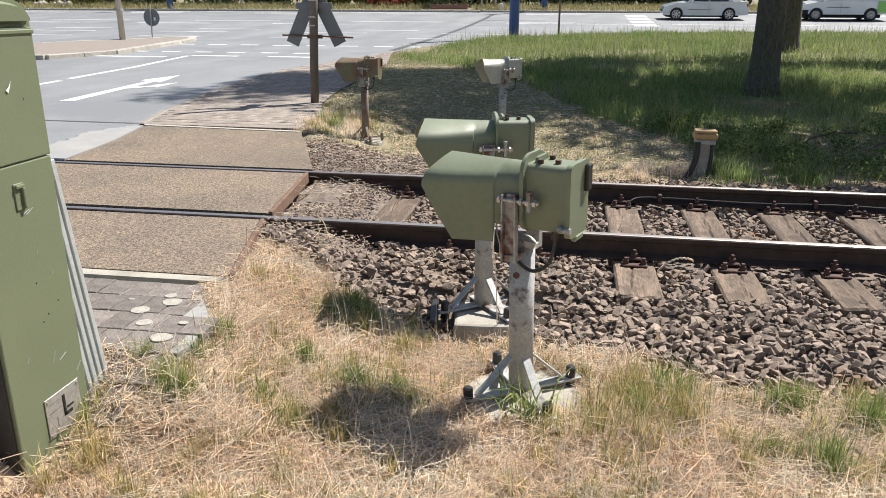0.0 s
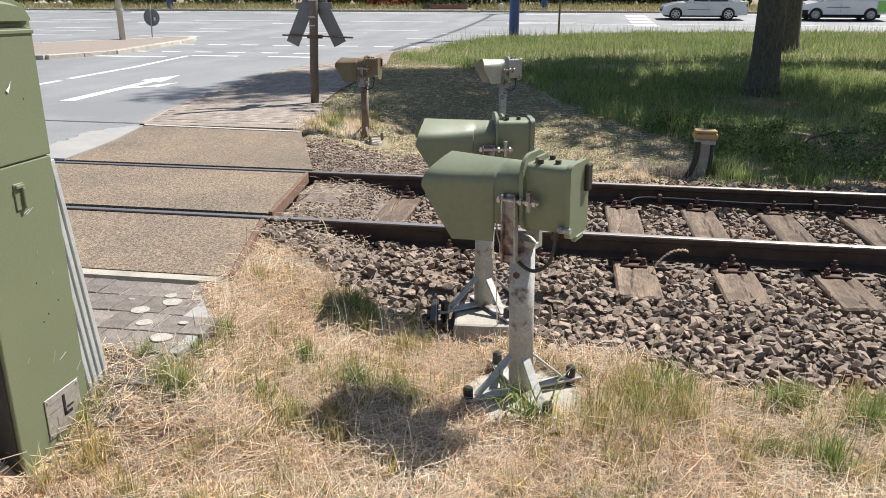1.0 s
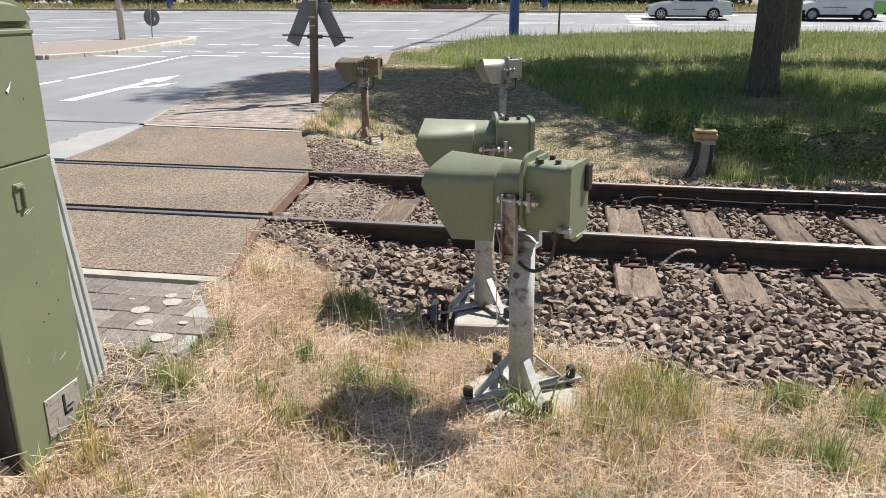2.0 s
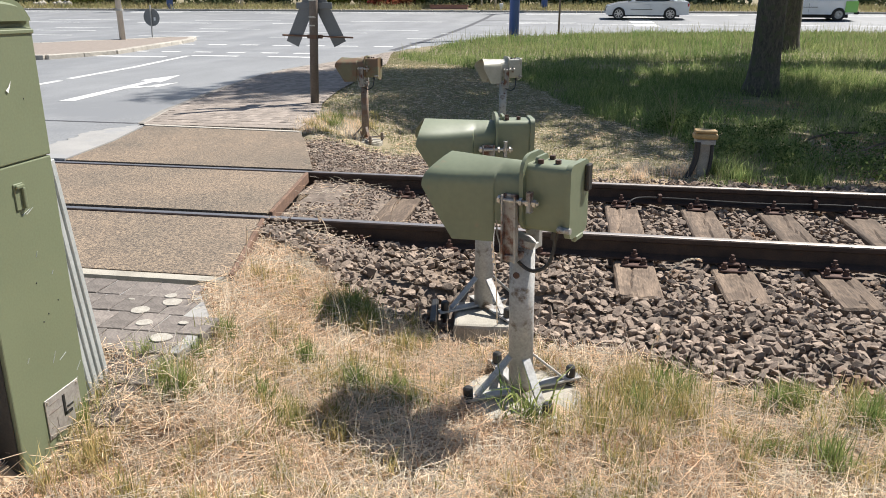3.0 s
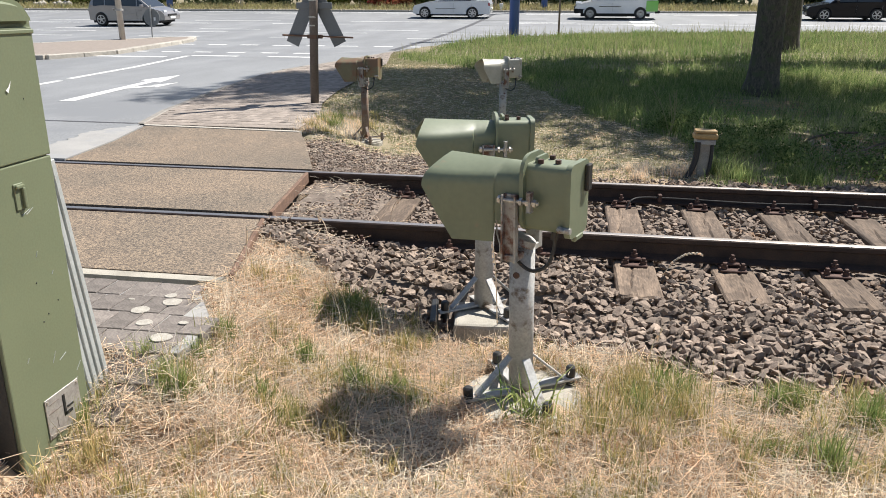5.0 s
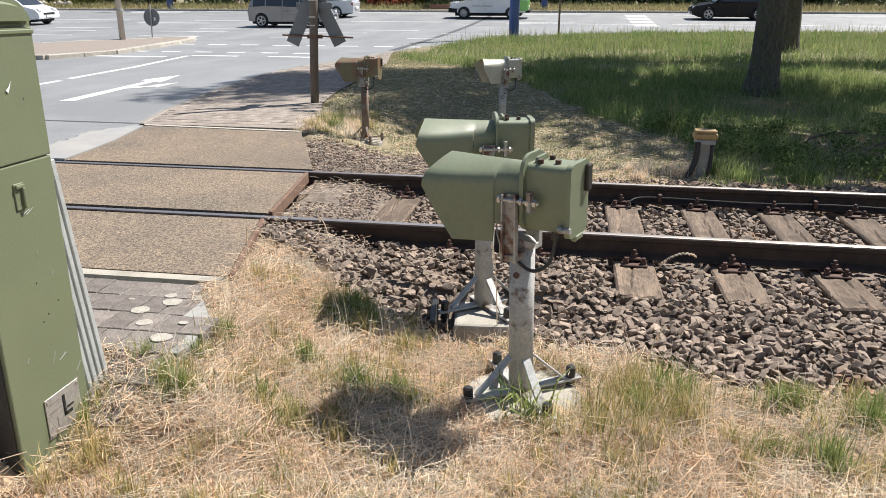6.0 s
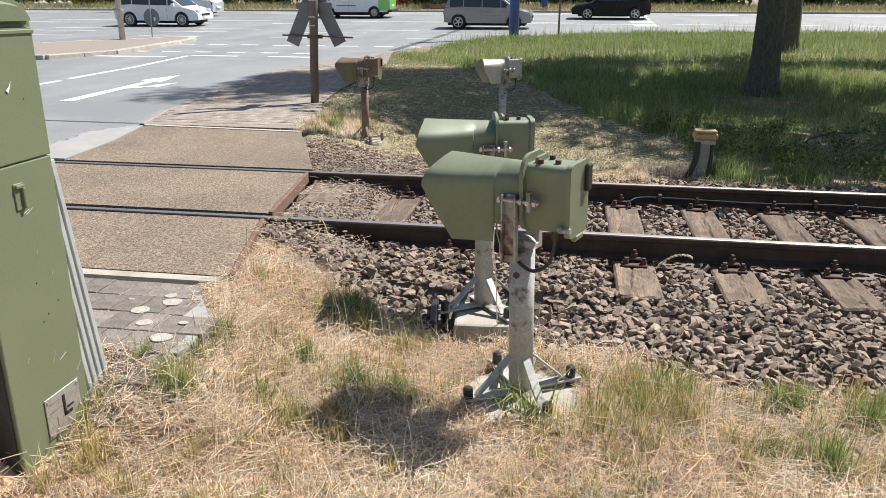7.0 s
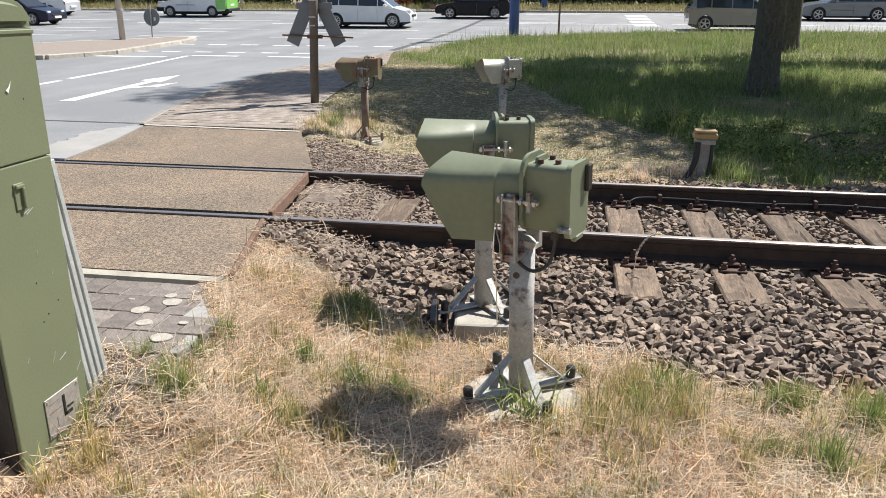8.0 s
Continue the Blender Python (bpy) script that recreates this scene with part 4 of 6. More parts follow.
for k in range(5):
    bm = bmesh.new()
    y = 0.075 - 0.036 * k
    box(bm, -0.35, y - 0.013, -0.05, 0.03, y + 0.013, 0.93 - 0.006 * k, 0.003)
    part("board", bm, M_GREY_PLASTIC, boards)

# ---------------------------------------------------------------- back of the crossing sign
def crossing_sign():
    s = empty("crossing_sign", pose(-3.83, 6.22, 0.0), "grey-backed diagonal cross sign on a dirty round post", "road sign")
    bm = bmesh.new()
    tube(bm, (0, 0, -0.3), (0.115, 0, 3.0), 0.062, seg=20)
    part("post", bm, M_POLE, s, smooth=True)
    for sd in (-1, 1):
        bm = bmesh.new()
        a, b = Vector((0.05 + sd * 0.365, 0.085 + sd * 0.008, 0.865)), Vector((0.05 - sd * 0.30, 0.085 + sd * 0.008, 2.25))
        bar(bm, a, b, 0.20, 0.012, 0.002, up=(0, 1, 0))
        part("arm", bm, M_SIGNBACK, s, "grey sheet metal back of a cross arm")
    bm = bmesh.new()
    tube(bm, (-0.45, 0.04, 0.99), (0.63, 0.04, 0.962), 0.013, seg=8)
    rod = part("rod", bm, M_RUST, s, "rusty cross rod")
    for u in (-0.03, 0.13):
        bm = bmesh.new()
        box(bm, u - 0.03, 0.0, 0.945, u + 0.03, 0.075, 1.0, 0.006)
        part("clamp", bm, M_RUST, rod)
    bm = bmesh.new()
    tube(bm, (0.037, 0, 0.945), (0.039, 0, 1.0), 0.068, seg=20)
    part("collar", bm, M_RUST, s)
    for z in (1.12, 1.24, 1.47):
        bm = bmesh.new()
        tube(bm, (0.0385 * z, 0, z), (0.0385 * z, 0, z + 0.018), 0.0665, seg=20)
        part("band", bm, M_ZINC, s)
    bm = bmesh.new()
    box(bm, -0.22, 0.05, 1.36, 0.32, 0.075, 1.45, 0.004)
    part("bracket", bm, M_SIGNBACK, s)
    return s


crossing_sign()


# ---------------------------------------------------------------- posts and masts
def post_thing(name, x, y, r, h, material, label, lean=0.0, category="post"):
    t = empty(name, pose(x, y, road_z(y) + 0.05, 0, lean), label, category)
    bm = bmesh.new()
    tube(bm, (0, 0, -0.2), (0, 0, h), r, r * 0.9, seg=20)
    part("shaft", bm, material, t, smooth=True)
    bm = bmesh.new()
    tube(bm, (0, 0, -0.05), (0, 0, 0.03), r * 1.25, r * 1.15, seg=20)
    part("collar", bm, material, t)
    return t


mast = post_thing("street_lamp", -16.0, 20.98, 0.105, 7.5, M_MAST, "grey street lamp mast on the traffic island", -0.4, "street lamp")
bm = bmesh.new()
tube(bm, (0, 0, 1.03), (0, 0, 1.10), 0.145, seg=16)
box(bm, -0.24, -0.04, 1.05, -0.1, 0.04, 1.12, 0.01)
part("clamp", bm, M_GALV, mast)
bm = bmesh.new()
box(bm, -0.9, -0.12, 7.4, 0.1, 0.12, 7.55, 0.04)
part("lamp_head", bm, M_MAST, mast)
post_thing("blue_pole", -2.37, 25.75, 0.195, 6.5, M_BLUE, "thick blue painted pole at the verge", 0.3, "pole")
post_thing("blue_pole", -2.05, 45.9, 0.20, 6.5, M_BLUE, "thick blue painted pole across the junction", 0, "pole")
post_thing("blue_pole", -27.6, 45.9, 0.22, 6.5, M_BLUE, "thick blue painted pole across the junction", 0, "pole")
post_thing("sign_post", -0.67, 27.0, 0.04, 3.2, M_POLE, "thin grey sign post in the verge", 0, "sign post")
for x, r in ((-22.6, 0.10), (-6.1, 0.07), (-5.2, 0.07), (-4.2, 0.08)):
    post_thing("grey_post", x, 46.4, r, 4.5, M_MAST, "slim grey post across the junction", 0, "post")
bm = bmesh.new()
box(bm, -0.12, -0.06, 0, 0.12, 0.06, 0.42, 0.03)
d = mesh_ob("marker_post", bm, M_WHITEPAINT)
d.location = (-4.75, 45.6, road_z(45.6) + 0.08)
tagged(d, "short white marker post beside the road", "marker post")

disc = empty("round_sign", pose(-16.0, 23.0, road_z(23) + 0.1), "grey back of a round road sign on a thin post", "road sign")
bm = bmesh.new()
tube(bm, (0, 0, -0.1), (0.04, 0, 1.15), 0.028, seg=10)
part("post", bm, M_GALV, disc)
bm = bmesh.new()
tube(bm, (0.03, 0.035, 0.70), (0.03, 0.055, 0.70), 0.325, seg=32)
face = part("disc", bm, M_SIGNBACK, disc)
bm = bmesh.new()
box(bm, 0.12, 0.027, 0.58, 0.19, 0.034, 0.70)
part("sticker", bm, M_WHITEPAINT, face)

# trackside connection box on a post
jb = empty("junction_box", pose(1.30, 2.9, -0.25), "concrete post with faded yellow junction box and cables", "junction box")
bm = bmesh.new()
box(bm, -0.055, -0.05, -0.2, 0.055, 0.05, 0.40, 0.012, pose(0, 0, 0, 0, 2.0), seg=2)
part("post", bm, M_CONCRETE, jb)
bm = bmesh.new()
box(bm, -0.085, -0.07, 0.37, 0.105, 0.07, 0.425, 0.01)
part("clamp_block", bm, M_GALV, jb)
bm = bmesh.new()
box(bm, -0.105, -0.085, 0.425, 0.12, 0.085, 0.48, 0.018, seg=2)
lid = part("box", bm, M_YELLOW, jb, "faded yellow box")
bm = bmesh.new()
box(bm, -0.095, -0.075, 0.482, 0.11, 0.075, 0.512, 0.012, seg=2)
part("lid", bm, M_YELLOW, lid)
for k, (dx, dy) in enumerate(((-0.075, -0.06), (-0.055, -0.075), (0.075, -0.05))):
    bm = bmesh.new()
    if k < 2:
        pts = [(dx, dy, 0.40), (dx - 0.005, dy - 0.01, 0.25), (dx - 0.05, dy - 0.02, 0.10), (dx - 0.12, dy - 0.03, 0.0), (dx - 0.25, dy - 0.03, -0.08)]
    else:
        pts = [(dx, dy, 0.40), (dx, dy - 0.01, 0.22), (dx - 0.025, dy - 0.02, 0.06), (dx - 0.05, dy, -0.1)]
    pipe(bm, bend(pts), 0.018)
    part("cable", bm, M_CABLE, jb, "thick black cable")
# ---------------------------------------------------------------- trees
def leaves(name, centres, sizes, count, leaf, material, parent, seed, flat=0.5):
    """Many small two-faced leaves in clumps."""
    rng = np.random.default_rng(seed)
    k = rng.integers(0, len(centres), count)
    d = rng.normal(size=(count, 3))
    d /= np.linalg.norm(d, axis=1)[:, None]
    rad = rng.random(count) ** 0.45
    c = np.array(centres)[k] + d * rad[:, None] * np.array(sizes)[k]
    a = rng.normal(size=(count, 3))
    a /= np.linalg.norm(a, axis=1)[:, None]
    b = np.cross(a, rng.normal(size=(count, 3)))
    b /= np.linalg.norm(b, axis=1)[:, None]
    s = leaf * rng.uniform(0.6, 1.3, count)[:, None]
    v = np.stack([c - a * s, c + b * s * flat, c + a * s, c - b * s * flat], 1).reshape(-1, 3)
    f = np.arange(count * 4).reshape(-1, 4)
    me = bpy.data.meshes.new(name)
    me.from_pydata(v.tolist(), [], f.tolist())
    me.materials.append(material)
    ob = new(name, me)
    ob.parent = parent
    return ob


def tree(x, y, r, height, spread_, seed, n_leaves, label, east=0.0, lowest=0.33, limbs=11, north=0.0):
    rnd = random.Random(seed)
    t = empty("tree", pose(x, y, land_z(x, y)), label, "tree", "trees on the verge")
    bm = bmesh.new()
    pts, rad = [], []
    rings = []
    for i in range(26):
        h = -0.2 + (height * 0.55 + 0.2) * i / 25
        flare = 1 + 0.40 * math.exp(-max(h, 0) / 0.16)
        rr = r * flare * (1 - 0.4 * max(h, 0) / (height * 0.55))
        cx, cy = 0.05 * math.sin(h * 0.7 + seed), 0.05 * math.cos(h * 0.9)
        ring = []
        for k in range(28):
            a = math.tau * k / 28
            q = rr * (1 + 0.05 * noise.noise((math.cos(a) * 3, math.sin(a) * 3, h * 0.8 + seed)) + 0.035 * noise.noise((math.cos(a) * 9, math.sin(a) * 9, h * 2.5 + seed)))
            ring.append(bm.verts.new((cx + q * math.cos(a), cy + q * math.sin(a), h)))
        rings.append(ring)
    for a, b in zip(rings, rings[1:]):
        for k in range(28):
            bm.faces.new((a[k], a[(k + 1) % 28], b[(k + 1) % 28], b[k]))
    part("trunk", bm, M_BARK, t, "dark furrowed tree trunk", True)
    centres, sizes = [], []
    for i in range(limbs):
        a = math.tau * i * (0.382 if limbs > 11 else 1 / 11) + rnd.uniform(-0.3, 0.3)
        h0 = height * (rnd.uniform(lowest, 0.54) if limbs == 11 else lowest + (0.54 - lowest) * i / (limbs - 1))
        reach = spread_ * rnd.uniform(0.45, 0.95)
        tip = Vector((east + reach * math.cos(a), north + reach * math.sin(a) * 0.8, h0 + height * rnd.uniform(0.08, 0.36)))
        bm = bmesh.new()
        mid = Vector((tip.x * 0.5, tip.y * 0.5, h0 + (tip.z - h0) * 0.65))
        tube(bm, (0, 0, h0 - 0.2), mid, r * 0.35, r * 0.22, 9)
        tube(bm, mid, tip, r * 0.22, r * 0.08, 9)
        part("limb", bm, M_BARK, t)
        for q in (mid.lerp(tip, 0.4), tip, tip + Vector((rnd.uniform(-1, 1), rnd.uniform(-1, 1), rnd.uniform(-0.3, 0.9)))):
            centres.append(tuple(q))
            s = rnd.uniform(0.7, 1.35) * spread_ / 5.0
            sizes.append((s * 1.25, s * 1.1, s * 0.75))
    leaves("crown", centres, sizes, n_leaves, 0.16, M_LEAF, t, seed)
    return t


tree(3.46, 10.41, 0.275, 10.5, 5.6, 1, 8200, "broad shade tree with dark furrowed trunk", 2.45)
# stands out of view, added so that its crown shades the right-hand verge
tree(10.2, 9.0, 0.28, 10.5, 4.8, 3, 5200, "unseen tree added to shade the verge beside the track")
tree(6.15, 19.6, 0.30, 25.0, 5.1, 2, 31000, "tall second shade tree standing behind in long grass", 1.5, 0.19, 18, -1.2)


# ---------------------------------------------------------------- grass and straw
def blades(name, xy, z, h, lean, w, material, seed, kinked=True):
    """Grass blades, each a bent tapering strip. xy, z: feet; h: lengths; lean: how far they tip over, 0 to 1."""
    rng = np.random.default_rng(seed)
    n = len(xy)
    az = rng.uniform(0, math.tau, n)
    d = np.stack([np.cos(az), np.sin(az), np.zeros(n)], 1)
    side = np.stack([-np.sin(az), np.cos(az), np.zeros(n)], 1)
    tw = rng.uniform(-0.9, 0.9, n)[:, None]
    side = side * np.cos(tw) + d * np.sin(tw)
    up = np.array([0, 0, 1.0])
    p0 = np.column_stack([xy, z])
    l1, l2 = (lean * 0.6)[:, None], np.clip(lean * 1.35, 0, 1)[:, None]
    hh = h[:, None]
    p1 = p0 + hh * 0.5 * (d * l1 + up * np.sqrt(np.clip(1 - l1 ** 2, 0, 1)))
    p2 = p1 + hh * 0.5 * (d * l2 + up * np.sqrt(np.clip(1 - l2 ** 2, 0, 1)))
    ww = w[:, None] / 2
    v = np.stack([p0 - side * ww, p0 + side * ww, p1 - side * ww * 0.8, p1 + side * ww * 0.8, p2], 1).reshape(-1, 3)
    b = np.arange(n) * 5
    quads = np.column_stack([b, b + 1, b + 3, b + 2])
    tris = np.column_stack([b + 2, b + 3, b + 4])
    me = bpy.data.meshes.new(name)
    me.vertices.add(len(v))
    me.vertices.foreach_set("co", v.ravel())
    loops = np.concatenate([quads.ravel(), tris.ravel()])
    me.loops.add(len(loops))
    me.loops.foreach_set("vertex_index", loops)
    me.polygons.add(2 * n)
    start = np.concatenate([np.arange(n) * 4, 4 * n + np.arange(n) * 3])
    me.polygons.foreach_set("loop_start", start)
    me.polygons.foreach_set("use_smooth", [False] * (2 * n))
    me.update(calc_edges=True)
    me.materials.append(material)
    return new(name, me)


def straws(name, xy, z, length, tilt, w, material, seed):
    """Dead stalks that lie about, each a thin three-sided bar."""
    rng = np.random.default_rng(seed)
    n = len(xy)
    az = rng.uniform(0, math.tau, n)
    d = np.stack([np.cos(az) * np.cos(tilt), np.sin(az) * np.cos(tilt), np.sin(tilt)], 1)
    s = np.stack([-np.sin(az), np.cos(az), np.zeros(n)], 1)
    u = np.cross(d, s)
    c = np.column_stack([xy, z])
    half, ww = length[:, None] / 2, w[:, None] / 2
    bow = rng.uniform(-0.18, 0.18, n)[:, None] * length[:, None] * s
    ring = []
    for q, k in ((c - d * half, 1.0), (c + bow, 1.0), (c + d * half, 0.5)):
        ring += [q - s * ww * k, q + s * ww * k, q + u * ww * k * 1.2]
    v = np.stack(ring, 1).reshape(-1, 3)
    b = np.arange(n) * 9
    f = []
    for a in (0, 3):
        for i, j in ((0, 1), (1, 2), (2, 0)):
            f.append(np.column_stack([b + a + i, b + a + j, b + a + 3 + j, b + a + 3 + i]))
    f = np.concatenate(f)
    me = bpy.data.meshes.new(name)
    me.vertices.add(len(v))
    me.vertices.foreach_set("co", v.ravel())
    me.loops.add(f.size)
    me.loops.foreach_set("vertex_index", f.ravel())
    me.polygons.add(len(f))
    me.polygons.foreach_set("loop_start", np.arange(len(f)) * 4)
    me.update(calc_edges=True)
    me.materials.append(material)
    return new(name, me)


def scatter(n, x0, x1, y0, y1, keep, rng):
    p = np.column_stack([rng.uniform(x0, x1, n), rng.uniform(y0, y1, n)])
    return p[[bool(keep(x, y)) for x, y in p]]


def heights(p, lift=0.0):
    return np.array([rough_land(x, y) for x, y in p]) + lift


def in_foreground(x, y):
    if x < -1.83 and y < -2.2 and y > -2.82:
        return False
    edge = -1.60 - 0.33 * step(-2.0, -1.3, y)
    if y > -2.12 and x < edge - 0.1 * step(-1.9, -2.3, y) + 0.2 * noise.noise((x * 5, y * 5, 0)):
        return False
    return y < ballast_y(x) + 0.10 * noise.noise((x * 3, y * 3, 5))


def clear_of_footing(x, y):
    return (x + 0.145) ** 2 + (y + 1.78) ** 2 > 0.070 and not (-0.63 < x < -0.19 and -1.05 < y < -0.6)


rng = np.random.default_rng(4)
fore = lambda x, y: in_foreground(x, y) and clear_of_footing(x, y)
p = scatter(64000, -2.2, 2.6, -4.2, -0.4, fore, rng)
n = len(p)
tagged(straws("straw_litter", p, heights(p, 0.006) + rng.random(n) ** 2 * 0.035, rng.uniform(0.04, 0.19, n), rng.normal(0, 0.15, n), rng.uniform(0.0016, 0.0038, n), M_STRAW, 1),
       "pale dry straw litter covering the ground", "straw", kind="stuff")
p = scatter(26000, -2.2, 2.6, -4.2, -0.4, fore, rng)
n = len(p)
tagged(blades("dry_grass", p, heights(p), rng.uniform(0.03, 0.11, n), rng.uniform(0.2, 0.95, n), rng.uniform(0.002, 0.005, n), M_STRAW, 2), "short sun-dried grass", "grass", kind="stuff")


patchy = lambda x, y: fore(x, y) and noise.noise((x * 2.1, y * 2.1, 14)) > -0.05
p = scatter(24000, -2.0, 2.4, -3.7, -0.5, patchy, rng)
n = len(p)
tagged(blades("russet_grass", p, heights(p), rng.uniform(0.03, 0.13, n), rng.uniform(0.2, 1.0, n), rng.uniform(0.0018, 0.004, n), M_RUSSET, 43), "russet withered grass in the straw", "grass", kind="stuff")
p = scatter(9000, -2.0, 2.4, -3.7, -0.5, fore, rng)
n = len(p)
tagged(straws("bent_straw", p, heights(p, 0.03) + rng.random(n) * 0.05, rng.uniform(0.08, 0.24, n), rng.normal(0, 0.4, n), rng.uniform(0.0018, 0.0036, n), M_STRAW, 44),
       "bleached bent stalks lying over the grass", "straw", kind="stuff")

around = lambda x, y: fore(x, y) and (x < -2.15 or x > 2.55 or y < -4.1) and not (x < -1.8 and y > -2.9)
p = scatter(52000, -4.5, 7.5, -8.5, -1.2, around, rng)
n = len(p)
tagged(straws("outer_straw", p, heights(p, 0.008) + rng.random(n) ** 2 * 0.03, rng.uniform(0.06, 0.22, n), rng.normal(0, 0.15, n), rng.uniform(0.003, 0.006, n), M_STRAW, 41),
       "dry straw litter farther along the track", "straw", kind="stuff")


def tufts(name, spots, material, seed, w=(0.0025, 0.005)):
    """Tufts of upright grass: x, y, radius, blades, height."""
    rng = np.random.default_rng(seed)
    pp, hh = [], []
    for x, y, r, k, h in spots:
        a, q = rng.uniform(0, math.tau, k), r * np.abs(rng.normal(0, 0.55, k))
        pp.append(np.column_stack([x + q * np.cos(a), y + q * np.sin(a)]))
        hh.append(h * rng.uniform(0.45, 1.15, k))
    pp, hh = np.concatenate(pp), np.concatenate(hh)
    n = len(pp)
    return blades(name, pp, heights(pp), hh, np.clip(rng.normal(0.4, 0.25, n), 0, 0.95), rng.uniform(*w, n), material, seed)


spots = [(-1.11, -1.14, 0.11, 420, 0.15), (-1.0, -1.2, 0.10, 260, 0.14), (-1.18, -1.28, 0.12, 240, 0.11), (-1.16, -1.76, 0.07, 170, 0.15), (-0.90, -1.84, 0.13, 260, 0.12),
         (-0.71, -1.86, 0.13, 240, 0.12), (-0.60, -1.95, 0.12, 180, 0.10), (-1.56, -2.02, 0.06, 110, 0.12), (-1.52, -1.80, 0.05, 90, 0.15), (-1.50, -2.30, 0.10, 220, 0.15),
         (-1.60, -2.22, 0.08, 120, 0.12), (-1.74, -2.13, 0.06, 80, 0.12), (-1.2, -2.15, 0.08, 80, 0.12), (0.36, -1.88, 0.10, 110, 0.20), (0.54, -1.66, 0.08, 120, 0.19),
         (0.96, -1.70, 0.11, 330, 0.13), (1.05, -1.66, 0.09, 200, 0.12), (1.04, -2.14, 0.09, 260, 0.18), (0.84, -2.08, 0.10, 130, 0.12), (1.29, -1.80, 0.10, 260, 0.18),
         (1.36, -1.72, 0.08, 160, 0.17), (-0.10, -2.02, 0.06, 60, 0.15), (-1.80, -2.50, 0.06, 60, 0.14), (0.46, -1.62, 0.05, 50, 0.22)]
tagged(tufts("green_tufts", spots, M_GREEN, 5), "green grass tufts in the straw", "grass", kind="stuff")
rr = random.Random(8)
spots = []
while len(spots) < 330:
    x, y = rr.uniform(-1.8, 1.9), rr.uniform(-3.6, -0.9)
    if fore(x, y) and noise.noise((x * 1.4, y * 1.4, 9)) > -0.1:
        spots.append((x, y, rr.uniform(0.05, 0.13), rr.randint(25, 80), rr.uniform(0.05, 0.15)))
spots += [(0.2 + 0.035 * i + rr.uniform(-0.05, 0.05), -1.85 + rr.uniform(-0.3, 0.3), 0.12, 60, rr.uniform(0.16, 0.32)) for i in range(11)]
spots += [(-1.62 + rr.uniform(-0.2, 0.25), -2.55 + rr.uniform(-0.3, 0.3), 0.10, 60, rr.uniform(0.10, 0.20)) for i in range(9)]
spots += [(-0.75 + rr.uniform(-0.3, 0.3), -1.85 + rr.uniform(-0.15, 0.2), 0.12, 60, rr.uniform(0.08, 0.14)) for i in range(10)]
tagged(tufts("half_dry_tufts", spots, M_TUFT, 6), "half-dry yellowish grass tufts", "grass", kind="stuff")
# thin stems with seed heads
rng = np.random.default_rng(12)
p = scatter(900, -1.6, 2.0, -3.2, -1.1, fore, rng)
n = len(p)
tagged(blades("grass_stems", p, heights(p), rng.uniform(0.18, 0.34, n), rng.uniform(0.1, 0.6, n), rng.uniform(0.0018, 0.003, n), M_STRAW, 13), "tall dry grass stems", "grass", kind="stuff")

# broad pale-green blades at the foot of the first signal
rng = np.random.default_rng(15)
n = 34
p = np.column_stack([rng.normal(-0.13, 0.06, n), rng.normal(-1.99, 0.04, n)])
tagged(blades("broad_grass", p, heights(p, 0.02), rng.uniform(0.14, 0.30, n), rng.uniform(0.3, 0.95, n), rng.uniform(0.007, 0.014, n), M_GREEN, 16), "broad-bladed green grass at the signal's foot", "grass", kind="stuff")

# the long-grass edge on the far verge: y, x
LONG = ((2.1, 2.0), (3.2, 1.55), (5.0, 1.36), (6.5, 0.55), (8.2, 0.0), (10.3, -0.6), (12.1, -1.45), (13.5, -2.5), (14.5, -3.5), (16.0, -4.9), (25, -3.4))


def on_verge(x, y):
    return x > max(kerb_x(y) + 0.1, pave_x(y) if y < 18.3 else -99) and y < 29.9


def bare_soil(x, y):
    """Thin growth on the trodden bank and round the trunk."""
    w = 0.15 * noise.noise((x * 2.5, y * 2.5, 8))
    bank = step(2.5, 3.0, x + w) * step(6.4, 5.2, y + w)
    foot = math.exp(-((x - 3.2) ** 2 / 0.7 + (y - 8.9) ** 2 / 1.6))
    return max(0.88 * bank, 0.9 * foot)


def long_side(x, y):
    if random.random() < bare_soil(x, y):
        return False
    return x > lerp_table(LONG, y) + 0.25 * noise.noise((x * 1.3, y * 1.3, 3)) and on_verge(x, y)


rng = np.random.default_rng(21)
mown = lambda x, y: on_verge(x, y) and not long_side(x, y) and y > bed_far(x) - 0.15 and (x > -2.75 + 0.1 * noise.noise((y * 3, 0, 0)) or y > 3.7) and (x + 2.47) ** 2 + (y - 4.05) ** 2 > 0.14 
p = scatter(120000, -5.5, 2.4, 2.4, 18, mown, rng)
n = len(p)
tagged(blades("mown_grass", p, heights(p), rng.uniform(0.03, 0.09, n), rng.uniform(0.3, 1.0, n), rng.uniform(0.004, 0.009, n), M_MOWN, 22), "short mown half-dry verge grass", "grass", kind="stuff")
p = scatter(15000, -5.5, 2.2, 2.3, 14, mown, rng)
n = len(p)
tagged(straws("hay_litter", p, heights(p, 0.02), rng.uniform(0.06, 0.2, n), rng.normal(0, 0.2, n), rng.uniform(0.004, 0.007, n), M_STRAW, 23), "dry hay litter on the verge", "straw", kind="stuff")
p = np.concatenate([scatter(150000, -5.5, 9, 2.2, 14, long_side, rng), scatter(140000, -5.6, 17, 14, 29.9, long_side, rng)])
n = len(p)
far = np.clip((p[:, 1] - 2) / 26, 0, 1)
